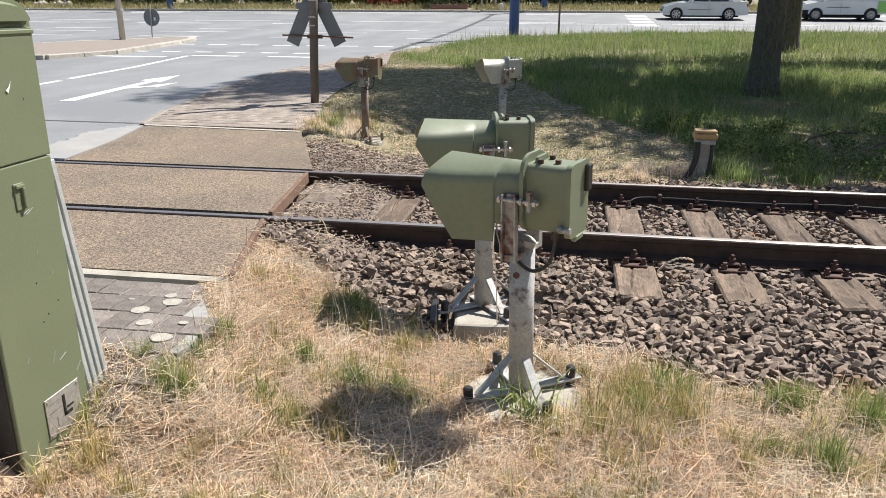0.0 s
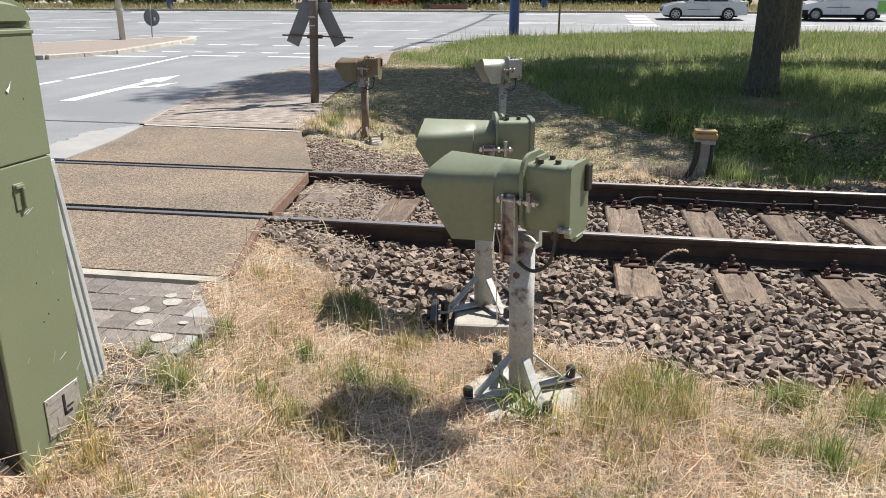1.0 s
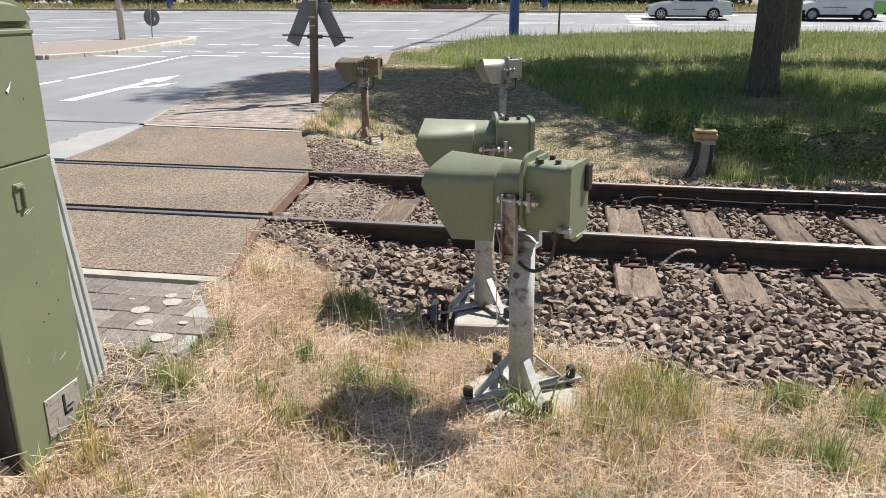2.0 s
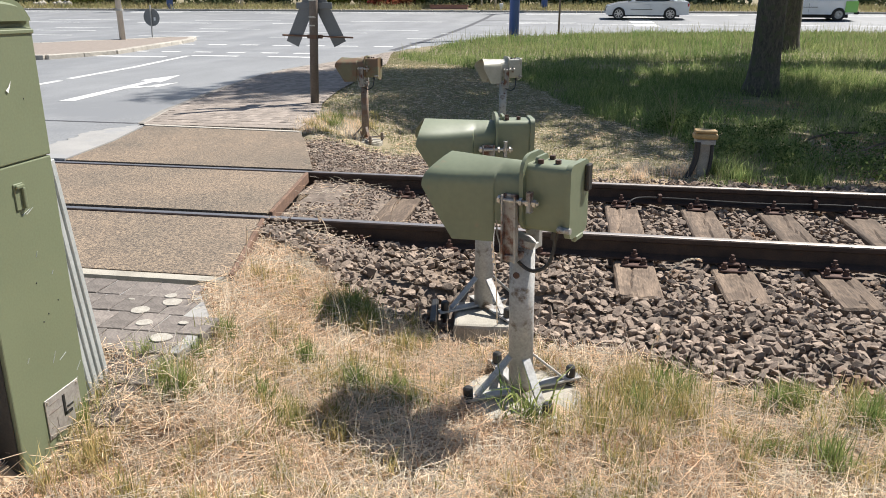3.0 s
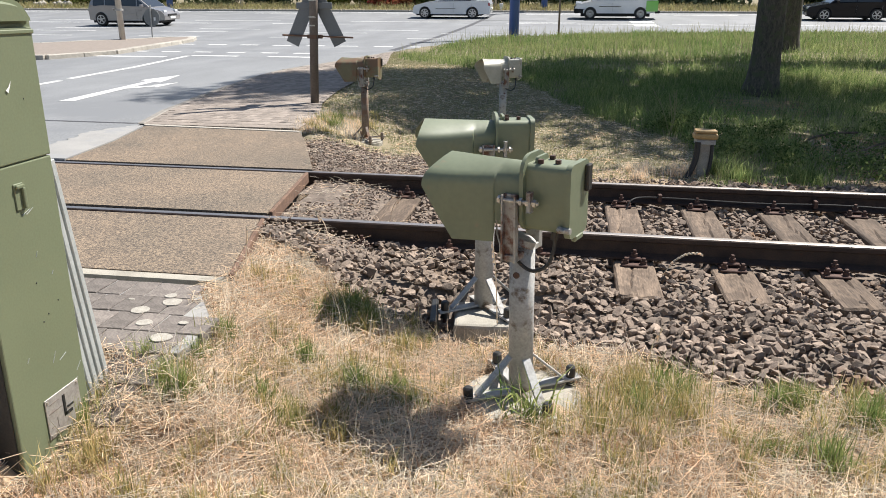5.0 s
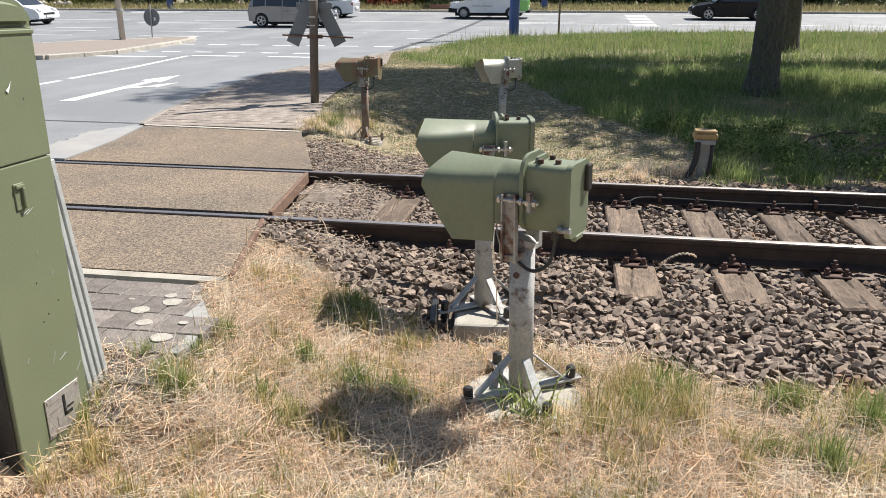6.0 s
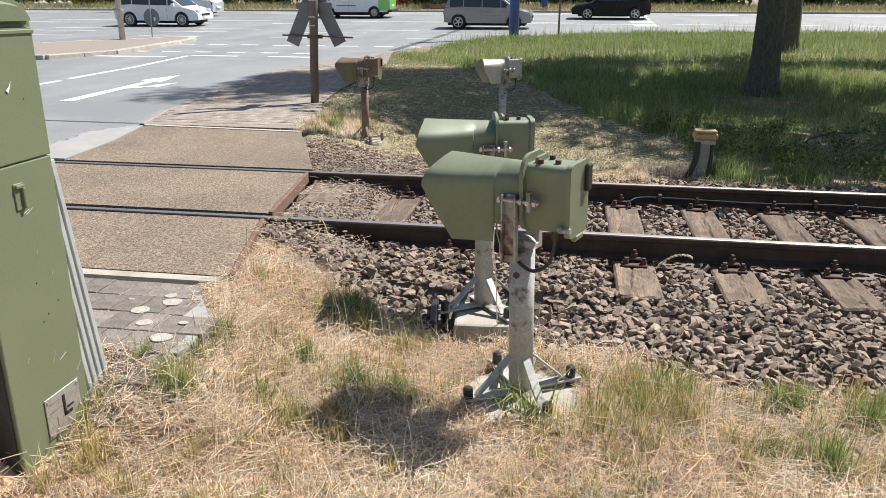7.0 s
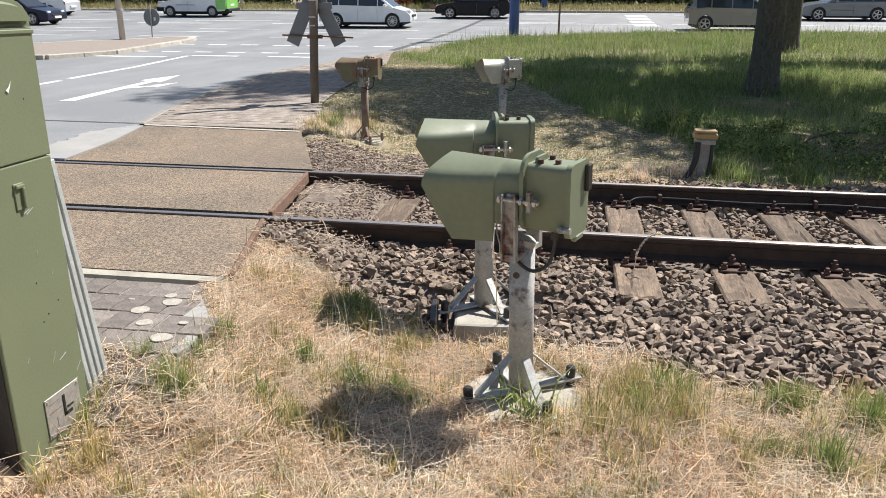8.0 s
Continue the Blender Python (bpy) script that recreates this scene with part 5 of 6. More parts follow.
big = np.array([0.8 + 0.5 * noise.noise((x * 0.5, y * 0.5, 4)) + 0.7 * noise.noise((x * 2.2, y * 2.2, 6)) for x, y in p]).clip(0.3)
tagged(blades("long_grass", p, heights(p), rng.uniform(0.09, 0.33, n) * big, rng.uniform(0.35, 1.0, n), rng.uniform(0.003, 0.0062, n) * (1 + 1.6 * far), M_LONG, 24),
       "long green meadow grass under the trees", "grass", kind="stuff")
p = scatter(2600, -5.4, 14, 16, 29.8, long_side, rng)
n = len(p)
tagged(blades("meadow_stems", p, heights(p), rng.uniform(0.35, 0.62, n), rng.uniform(0.05, 0.5, n), rng.uniform(0.008, 0.016, n), M_MOWN, 25), "pale flowering grass stems", "grass", kind="stuff")
# rough growth at the pole and the far signal
spots = [(-3.02 + rr.uniform(-0.32, 0.45), 4.5 + rr.uniform(-0.6, 1.2), 0.15, 80, rr.uniform(0.05, 0.14)) for i in range(18)]
tagged(tufts("bleached_tufts", [(-3.1 + rr.uniform(-0.22, 0.5), 4.4 + rr.uniform(-0.6, 0.9), 0.18, 140, rr.uniform(0.05, 0.14)) for i in range(34)], M_STRAW, 35, (0.004, 0.008)), "bleached dry grass round the sign post", "grass", kind="stuff")
tagged(tufts("pole_tufts", spots, M_TUFT, 31, (0.005, 0.009)), "yellow rough grass round the sign post", "grass", kind="stuff")
spots = [(-3.0 + rr.uniform(-0.15, 0.2), 4.6 + rr.uniform(-0.25, 0.25), 0.12, 110, 0.15) for i in range(5)] + [(-1.6, 2.6, 0.1, 150, 0.06), (-1.45, 2.55, 0.08, 120, 0.06)]
tagged(tufts("verge_tufts", spots, M_GREEN, 32, (0.004, 0.008)), "green weeds beside the far signal", "grass", kind="stuff")
spots = [(0.9 + rr.uniform(-0.35, 0.35), 2.75 + rr.uniform(-0.2, 0.4), 0.12, 120, rr.uniform(0.1, 0.2)) for i in range(9)]
tagged(tufts("straw_tufts", spots, M_STRAW, 33, (0.004, 0.007)), "bleached straw tufts beside the junction box", "grass", kind="stuff")
spots = [(1.75 + rr.uniform(-0.35, 0.6), 2.75 + rr.uniform(-0.25, 0.5), 0.12, 150, rr.uniform(0.14, 0.26)) for i in range(11)]
tagged(tufts("bright_tufts", spots, M_LONG, 34, (0.004, 0.008)), "bright green grass beside the ballast", "grass", kind="stuff")

# litter, a fallen branch and a leafless weed on the shaded bank
rng = np.random.default_rng(27)
p = scatter(9000, 2.3, 7.0, 2.5, 9.5, lambda x, y: bare_soil(x, y) > 0.3, rng)
n = len(p)
tagged(straws("bank_litter", p, heights(p, 0.015), rng.uniform(0.04, 0.14, n), rng.normal(0, 0.2, n), rng.uniform(0.004, 0.009, n), M_RUSSET, 28), "brown leaf and stalk litter on the bank", "litter", kind="stuff")
for p0, p1, r in (((2.85, 4.85), (3.42, 4.98), 0.014), ((3.2, 4.1), (3.75, 4.5), 0.011)):
    a, b = Vector((*p0, land_z(*p0) + 0.10)), Vector((*p1, land_z(*p1) + 0.17))
    br = empty("fallen_branch", pose(0, 0, 0), "bare grey fallen branch on the shaded bank", "branch")
    bm = bmesh.new()
    pipe(bm, bend([a - Vector((0.08, 0, 0.14)), a, a.lerp(b, 0.5) + Vector((0, 0, 0.03)), b], 5), r, 7)
    limb = part("limb", bm, M_TIMBER, br)
    bm = bmesh.new()
    c = a.lerp(b, 0.55)
    tube(bm, c, c + Vector((0.16, 0.05, 0.10)), r * 0.6, r * 0.2, 6)
    part("twig", bm, M_TIMBER, limb)
dead = empty("bare_weed", pose(1.30, 5.5, land_z(1.3, 5.5)), "leafless dry weed at the edge of the long grass", "weeds")
q = random.Random(29)
for k in range(5):
    bm = bmesh.new()
    tip = Vector((q.uniform(-0.28, 0.28), q.uniform(-0.1, 0.1), q.uniform(0.35, 0.62)))
    pipe(bm, bend([(0, 0, -0.03), tip * 0.5 + Vector((0.03, 0, 0)), tip], 4), 0.0045, 5)
    for j in range(4):
        c = tip * q.uniform(0.35, 0.9)
        tube(bm, c, c + Vector((q.uniform(-0.12, 0.12), 0, q.uniform(0.05, 0.14))), 0.003, 0.001, 5)
    part("stem", bm, M_MOWN, dead)

# broad-leaved weeds in the shade under the trees
for i, (x, y, r, h) in enumerate(((1.75, 4.3, 0.35, 0.3), (2.5, 3.6, 0.4, 0.32), (3.2, 3.3, 0.4, 0.28), (2.3, 5.2, 0.45, 0.36), (3.4, 4.6, 0.5, 0.34), (4.3, 3.7, 0.5, 0.3), (4.2, 5.6, 0.5, 0.34), (1.4, 5.9, 0.35, 0.4))):
    t = empty("weed_clump", pose(x, y, land_z(x, y)), "dark broad-leaved weeds in the shaded grass", "weeds", "weeds under the trees")
    q = random.Random(300 + i)
    leaves("foliage", [(q.uniform(-r, r), q.uniform(-r, r), q.uniform(0.03, h * 0.6)) for k in range(16)], [(0.2, 0.2, 0.07)] * 16, 1100, 0.02, M_WEED, t, 300 + i, 0.55)
    bm = bmesh.new()
    tube(bm, (0, 0, -0.05), (0.05, 0.02, h), 0.005, 0.002, 5)
    part("stem", bm, M_WEED, t)
# ---------------------------------------------------------------- ballast
def stone_shape(seed):
    rnd = random.Random(seed)
    bm = bmesh.new()
    sx, sy, sz = rnd.uniform(0.9, 1.45), rnd.uniform(0.7, 1.05), rnd.uniform(0.42, 0.75)
    for i in range(13):
        v = Vector((rnd.gauss(0, 1), rnd.gauss(0, 1), rnd.gauss(0, 1))).normalized()
        v = Vector([math.copysign(abs(q) ** 0.65, q) for q in v]) * rnd.uniform(0.72, 1.02)
        bm.verts.new((v.x * sx, v.y * sy, v.z * sz))
    r = bmesh.ops.convex_hull(bm, input=bm.verts[:])
    bmesh.ops.delete(bm, geom=[v for v in bm.verts if not v.link_faces], context="VERTS")
    bmesh.ops.triangulate(bm, faces=bm.faces[:])
    bm.verts.index_update()
    vs = np.array([v.co[:] for v in bm.verts])
    fs = np.array([[v.index for v in f.verts] for f in bm.faces])
    bm.free()
    return vs, fs


def bed_at(x, y):
    if y < ballast_y(x) - 0.02 or y > bed_far(x) + 0.08 * noise.noise((x * 6, y * 6, 2)) or (abs(x + 0.405) < 0.215 and abs(y + 0.83) < 0.215):
        return False
    if x < -2.0 - 0.13 * max(0, y) and y < GAUGE:
        return False
    if y >= GAUGE and x < -2.29 - 0.39 * (y - 1.59):
        return False
    if abs(y) < 0.075 or abs(y - GAUGE) < 0.075:
        return False
    for k in SLEEPERS:
        if abs(x - k) < 0.15 and -0.69 < y < 2.2:
            if k < -1.3 and 0.62 < y < 1.3:
                return False
            return random.random() < (0.95 if x < -0.9 or (x < 0.2 and y < 0) else 0.75 if y < -0.56 else 0.22 if y < -0.45 else 0.05)
    return True


bed = sheet("ballast_bed", spread(-3.0, 9, 120), spread(-1.8, 3.4, 74), lambda x, y: bed_z(x, y) - 0.035, M_GRAVEL,
            lambda x, y: y > ballast_y(x) + 0.03 and y < bed_far(x) and x > (-2.02 - 0.13 * max(0, y) if y < GAUGE else -2.33 - 0.39 * (y - 1.59)))
tagged(bed, "brown-grey crushed stone bed under the track", "ballast", kind="structure")
SHAPES = [stone_shape(50 + i) for i in range(16)]
rng = np.random.default_rng(77)
random.seed(5)
spots = []
y = -1.78
while y < 3.45:
    x = -2.95
    while x < 8.5:
        d = 0.046 if x < 3.2 else 0.065
        px, py = x + rng.uniform(-0.5, 0.5) * d, y + rng.uniform(-0.5, 0.5) * 0.052
        if bed_at(px, py):
            fineness = 0.42 if px < -1.25 and py > -0.4 else 1.0
            fineness = 0.5 if py > 2.1 and px < 1.0 else fineness
            spots.append((px, py, bed_z(px, py) + rng.uniform(-0.016, 0.012), rng.uniform(0.016, 0.034) * fineness * (1.45 if rng.random() < 0.15 else 1)))
        x += d * (0.6 if x < -1.2 else 1)
    y += 0.042
near_first = [i for i, s in enumerate(spots) if -0.2 < s[0] < 1.1 and s[1] < -0.95][:300]
chosen = set(near_first)
meshes = []
for i, (vs, fs) in enumerate(SHAPES):
    me = bpy.data.meshes.new("stone")
    me.from_pydata((vs * 0.033).tolist(), [], fs.tolist())
    me.materials.append(M_STONE_ONE)
    meshes.append(me)
vv, ff, off = [], [], 0
for i, (x, y, z, r) in enumerate(spots):
    e = Euler((rng.normal(0, 0.38), rng.normal(0, 0.38), rng.uniform(0, 6.28)))
    k = int(rng.integers(0, 16))
    if i in chosen:
        o = new("stone", meshes[k])
        o.parent = bed
        o.matrix_basis = Matrix.LocRotScale((x, y, z), e, None)
        continue
    vs, fs = SHAPES[k]
    m = np.array(e.to_matrix())
    vv.append(vs * r @ m.T + (x, y, z))
    ff.append(fs + off)
    off += len(vs)
V, F = np.concatenate(vv), np.concatenate(ff)
me = bpy.data.meshes.new("ballast_stones")
me.vertices.add(len(V))
me.vertices.foreach_set("co", V.ravel())
me.loops.add(F.size)
me.loops.foreach_set("vertex_index", F.ravel())
me.polygons.add(len(F))
me.polygons.foreach_set("loop_start", np.arange(len(F)) * 3)
me.polygons.foreach_set("use_smooth", [False] * len(F))
me.update(calc_edges=True)
me.materials.append(M_STONE)
o = new("ballast_stones", me)
o.parent = bed
tagged(o, "crushed brown-grey ballast stones", kind="stuff")
# straw blown over the stones beside the crossing
rng = np.random.default_rng(90)
p = scatter(3400, -2.9, -0.6, -0.5, 3.5, lambda x, y: abs(y) > 0.09 and abs(y - GAUGE) > 0.09 and x > (-2.0 - 0.14 * max(y, 0) if y < GAUGE else -2.28 - 0.39 * (y - 1.59)) and rng.random() < (0.55 * step(-0.5, -1.9, x) if y < GAUGE else 0.5 * step(1.9, 2.9, y) + 0.1), rng)
n = len(p)
tagged(straws("blown_straw", p, np.array([bed_z(x, y) for x, y in p]) + 0.028, rng.uniform(0.05, 0.16, n), rng.normal(0, 0.15, n), rng.uniform(0.002, 0.004, n), M_STRAW, 91), "dry straw blown over the gravel", "straw", kind="stuff")
# ---------------------------------------------------------------- across the junction
def shrub(x, y, r, h, material, count, seed, leaf, label, name="shrub"):
    rnd = random.Random(seed)
    z = land_z(x, y)
    t = empty(name, pose(x, y, z), label, "shrub", "planting across the junction")
    bm = bmesh.new()
    for i in range(5):
        a = rnd.uniform(0, 6.28)
        tube(bm, (0, 0, -0.1), (r * 0.5 * math.cos(a), r * 0.3 * math.sin(a), h * 0.7), 0.04, 0.015, 6)
    part("stems", bm, M_BARK, t)
    cs, ss = [], []
    for i in range(10):
        cs.append((rnd.uniform(-r, r) * 0.75, rnd.uniform(-r, r) * 0.4, h * rnd.uniform(0.2, 0.72)))
        ss.append((r * rnd.uniform(0.25, 0.45), r * 0.35, h * rnd.uniform(0.22, 0.36)))
    leaves("foliage", cs, ss, count, leaf, material, t, seed, 0.6)
    return t


for i, (x, r, h, m_, lab) in enumerate(((-18.2, 1.6, 1.5, M_HEDGE, "dark green shrub across the junction"), (-16.3, 1.1, 0.9, M_SHRUB, "grey-green low shrub across the junction"),
                                        (-14.6, 1.7, 1.5, M_SHRUB, "ochre-leaved shrub across the junction"), (-12.7, 1.3, 0.95, M_FLOWER, "red-leaved low shrub across the junction"),
                                        (-11.6, 1.3, 1.0, M_FLOWER, "red-leaved low shrub across the junction"), (-10.9, 1.0, 1.15, M_SHRUB, "ochre-leaved shrub across the junction"),
                                        (-8.2, 1.7, 2.6, M_HEDGE, "dark green shrub across the junction"), (-30, 2.2, 1.6, M_HEDGE, "dark green shrub across the junction"),
                                        (-24, 2.0, 1.6, M_HEDGE, "dark green shrub across the junction"), (-36, 2.2, 1.4, M_SHRUB, "ochre-leaved shrub across the junction"))):
    shrub(x, 47.6 + 0.4 * (i % 3), r, h, m_, 1500, 100 + i, 0.10, lab)
# long hedge of dark trees behind
rnd = random.Random(60)
cs, ss = [], []
for i in range(620):
    x = rnd.uniform(-60, 75)
    y = rnd.uniform(49.8, 52.6)
    cs.append((x, y, land_z(x, y) + 0.1 + 4.4 * rnd.random() ** 1.6))
    ss.append((rnd.uniform(0.8, 1.5), 0.9, rnd.uniform(0.5, 1.1)))
hedge = leaves("far_hedge", cs, ss, 70000, 0.20, M_HEDGE, None, 61, 0.6)
tagged(hedge, "long dark green hedge of trees", "hedge", kind="stuff")
rng = np.random.default_rng(62)
p = scatter(26000, -48, 48, 44.95, 48.5, lambda x, y: not (-9.9 < x < -6.6 and y < 46.6), rng)
n = len(p)
tagged(blades("far_verge_grass", p, np.array([land_z(x, y) for x, y in p]), rng.uniform(0.10, 0.50, n), rng.uniform(0.1, 0.8, n), rng.uniform(0.02, 0.04, n), M_DRYVERGE, 63), "pale dry grass strip across the junction", "grass", kind="stuff")
bm = bmesh.new()
box(bm, -9.45, 46.2, 0.95, -7.0, 46.45, 1.46)
box(bm, -9.5, 46.17, 1.46, -6.95, 46.48, 1.51, 0.01)
tagged(mesh_ob("garden_wall", bm, M_WALLRED), "low red brick wall behind the road", "wall", kind="structure")
bm = bmesh.new()
for i in range(16):
    q = (-39.0 + rnd.uniform(0, 3.4), 47.0 + rnd.uniform(-0.3, 0.3), land_z(-38, 47) + 0.15)
    bmesh.ops.create_icosphere(bm, subdivisions=1, radius=rnd.uniform(0.12, 0.28), matrix=Matrix.Translation(q))
tagged(mesh_ob("white_boulders", bm, M_KERB), "row of pale boulders on the verge", "boulders", kind="stuff")

# ---------------------------------------------------------------- vehicles
M_TYRE = mat("tyre_rubber", (0.02, 0.02, 0.02), (0.035, 0.034, 0.033), 0.8, 0, 10, 60, 0.1)
M_RIM = mat("alloy_rim", (0.55, 0.55, 0.56), (0.45, 0.45, 0.46), 0.35, 0.8, 10, 60, 0.02)
M_CARGLASS = plain("tinted_car_glass", (0.03, 0.035, 0.04), 0.06, 0.0, 0.5)
M_UNDER = plain("black_underbody", (0.012, 0.012, 0.012), 0.8)
M_HEAD = plain("headlight_glass", (0.7, 0.72, 0.74), 0.12, 0.2, 0.6)
M_TAIL = plain("tail_light_glass", (0.35, 0.015, 0.012), 0.15, 0.0, 0.6)
M_PLATEW = plain("pale_plate", (0.7, 0.7, 0.68), 0.5)


def carpaint(name, col, metal=0.3):
    m = mat(name, col, tuple(c * 0.9 for c in col), 0.32 if max(col) > 0.1 else 0.22, metal, 2, 300, 0.0)
    m.node_tree.nodes["Principled BSDF"].inputs["Coat Weight"].default_value = 0.35 if max(col) < 0.1 else 0.7
    if max(col) < 0.1:
        m.node_tree.nodes["Principled BSDF"].inputs["Specular IOR Level"].default_value = 0.2
        m.node_tree.nodes["Principled BSDF"].inputs["Coat Weight"].default_value = 0.08
    return m


# side outlines from nose to tail as fractions: length from the front, height
SHAPE = {
    "estate": dict(body=((0, .30), (.004, .40), (.03, .50), (.16, .585), (.27, .62), (.5, .645), (.8, .655), (.985, .62), (1, .5), (.995, .28)),
                   roof=((.255, .615), (.40, .93), (.50, .99), (.70, 1.0), (.88, .955), (.985, .63))),
    "sedan": dict(body=((0, .30), (.004, .40), (.03, .50), (.16, .60), (.29, .635), (.5, .655), (.8, .675), (.975, .655), (1, .55), (.99, .28)),
                  roof=((.27, .63), (.42, .94), (.52, 1.0), (.64, .985), (.72, .93), (.83, .68))),
    "hatch": dict(body=((0, .28), (.004, .38), (.03, .48), (.20, .575), (.28, .61), (.5, .635), (.8, .66), (.97, .64), (1, .5), (.99, .28)),
                  roof=((.25, .60), (.42, .93), (.52, .995), (.70, 1.0), (.87, .93), (.975, .65))),
    "mpv": dict(body=((0, .26), (.006, .36), (.04, .46), (.17, .555), (.25, .59), (.5, .61), (.8, .63), (.985, .60), (1, .48), (.99, .26)),
                roof=((.17, .555), (.33, .86), (.44, .97), (.60, 1.0), (.84, .965), (.93, .9), (.985, .61))),
    "van": dict(body=((0, .22), (.004, .32), (.03, .43), (.16, .50), (.24, .535), (.5, .545), (.8, .55), (.995, .54), (1, .45), (.995, .22)),
                roof=((.20, .52), (.33, .86), (.40, .96), (.55, 1.0), (.90, .995), (.975, .95), (.997, .54))),
}


def vehicle(kind, length, width, height, base, front, wheel, paint, label, spokes=5, rear_paint=None, steel=False):
    """A road vehicle, nose towards local +x, standing on z = 0."""
    sh = SHAPE[kind]
    c = empty("van" if kind == "van" else "car", None, label, "van" if kind == "van" else "car", "traffic on the road")
    hw = width / 2
    X = lambda f: length / 2 - f * length
    nx = [X(f) for f, _ in sh["body"]]
    ax_f = length / 2 - front
    ax_r = ax_f - base
    r = wheel

    # body shell: side outline with arches, drawn across in five slices that tuck in at sill and shoulder
    top = [(X(f), h * height) for f, h in sh["body"]]
    low = []
    sill = 0.17 * height if kind != "van" else 0.2 * height * 0.9
    for cx in (ax_r, ax_f):
        low.append((cx - r * 1.13, sill))
        for k in range(0, 9):
            a = math.pi - math.pi * k / 8
            low.append((cx + r * 1.13 * math.cos(a), max(sill, r + r * 1.13 * math.sin(a))))
        low.append((cx + r * 1.13, sill))
    outline = top + [(X(1) + 0.03, sill + 0.03)] + low + [(X(0) - 0.04, sill + 0.02)]
    bm = bmesh.new()
    slices = []
    for y, tuck in ((-hw + 0.02, 0.02), (-hw, 0.0), (hw, 0.0), (hw - 0.02, 0.02)):
        ring = []
        for x, z in outline:
            zz = z
            ring.append(bm.verts.new((x * (1 - 0.02 * (tuck > 0)), y if z < 0.5 * height else y * (1 - 0.10 * (z / height - 0.5)), zz)))
        slices.append(ring)
    n = len(outline)
    for a, b in zip(slices, slices[1:]):
        for i in range(n):
            bm.faces.new((a[i], a[(i + 1) % n], b[(i + 1) % n], b[i]))
    bm.faces.new(slices[0]), bm.faces.new(slices[-1][::-1])
    # taper the nose and tail in plan
    for v in bm.verts:
        e = abs(v.co.x) / (length / 2)
        v.co.y *= 1 - 0.13 * step(0.72, 1.0, e)
    bmesh.ops.recalc_face_normals(bm, faces=bm.faces)
    body = facet(part("body", bm, paint, c))
    be = body.modifiers.new("round", "BEVEL")
    be.width, be.segments, be.limit_method, be.angle_limit = 0.025, 2, "ANGLE", radians(35)
    # cabin
    ro = [(X(f), h * height) for f, h in sh["roof"]]
    bm = bmesh.new()
    belt = min(ro[0][1], ro[-1][1])
    sl = []
    for s in (-1, 1):
        sl.append([bm.verts.new((x, s * hw * (0.93 - 0.17 * (z - belt) / (height - belt)), z)) for x, z in ro])
    m = len(ro)
    for i in range(m - 1):
        bm.faces.new((sl[0][i], sl[0][i + 1], sl[1][i + 1], sl[1][i]))
    bm.faces.new((sl[0][m - 1], sl[0][0], sl[1][0], sl[1][m - 1]))
    bm.faces.new(sl[0]), bm.faces.new(sl[1][::-1])
    bmesh.ops.recalc_face_normals(bm, faces=bm.faces)
    cabin = part("cabin", bm, paint, c)
    be = cabin.modifiers.new("round", "BEVEL")
    be.width, be.segments = 0.04, 2

    def glass(name, quad, out=0.006):
        bm = bmesh.new()
        vs = [bm.verts.new(q) for q in quad]
        f = bm.faces.new(vs)
        f.normal_update()
        nrm = f.normal.copy()
        cen = f.calc_center_median()
        if nrm.dot(cen - Vector((0, 0, height * 0.7))) < 0:
            nrm = -nrm
        ex = bmesh.ops.extrude_face_region(bm, geom=[f])
        bmesh.ops.translate(bm, vec=nrm * out, verts=[v for v in ex["geom"] if isinstance(v, bmesh.types.BMVert)])
        bmesh.ops.recalc_face_normals(bm, faces=bm.faces)
        return part(name, bm, M_CARGLASS, cabin, "dark tinted glass")

    def roof_at(x):
        return lerp_table(sorted(ro), x)

    def side_y(z):
        return hw * (0.93 - 0.17 * (z - belt) / (height - belt))

    # side windows between pillars
    x_front, x_back = ro[0][0] - 0.10 * (ro[0][0] - ro[1][0]), ro[-1][0]
    cuts = {"sedan": (0.34, 0.535, 0.76), "estate": (0.35, 0.535, 0.72, 0.95), "hatch": (0.34, 0.56, 0.85), "mpv": (0.27, 0.35, 0.56, 0.77, 0.93), "van": (0.27, 0.46)}[kind]
    for a, b in zip(cuts, cuts[1:]):
        xa, xb = X(a) - 0.02, X(b) + 0.03
        z0 = belt + 0.05 * height
        for s in (-1, 1):
            ta, tb = roof_at(xa) - 0.06 * height, roof_at(xb) - 0.06 * height
            if min(ta, tb) < z0 + 0.02:
                ta, tb = max(ta, z0 + 0.03), max(tb, z0 + 0.03)
            glass("side_window", [(xa, s * side_y(z0), z0), (xb, s * side_y(z0), z0), (xb, s * side_y(tb), tb), (xa, s * side_y(ta), ta)])
    (fx0, fz0), (fx1, fz1) = ro[0], ro[1]
    q = lambda t, w: (fx0 + (fx1 - fx0) * t, w * side_y(fz0 + (fz1 - fz0) * t) * 0.9, fz0 + (fz1 - fz0) * t)
    glass("windscreen", [q(0.08, -1), q(0.08, 1), q(0.95, 1), q(0.95, -1)])
    (fx0, fz0), (fx1, fz1) = ro[-1], ro[-2]
    glass("rear_window", [q(0.15, -1), q(0.15, 1), q(0.9, 1), q(0.9, -1)])
    # underbody, wheels
    bm = bmesh.new()
    box(bm, ax_r - 0.5, -hw * 0.85, 0.16, ax_f + 0.5, hw * 0.85, 0.5)
    part("underbody", bm, M_UNDER, c)
    wheels = []
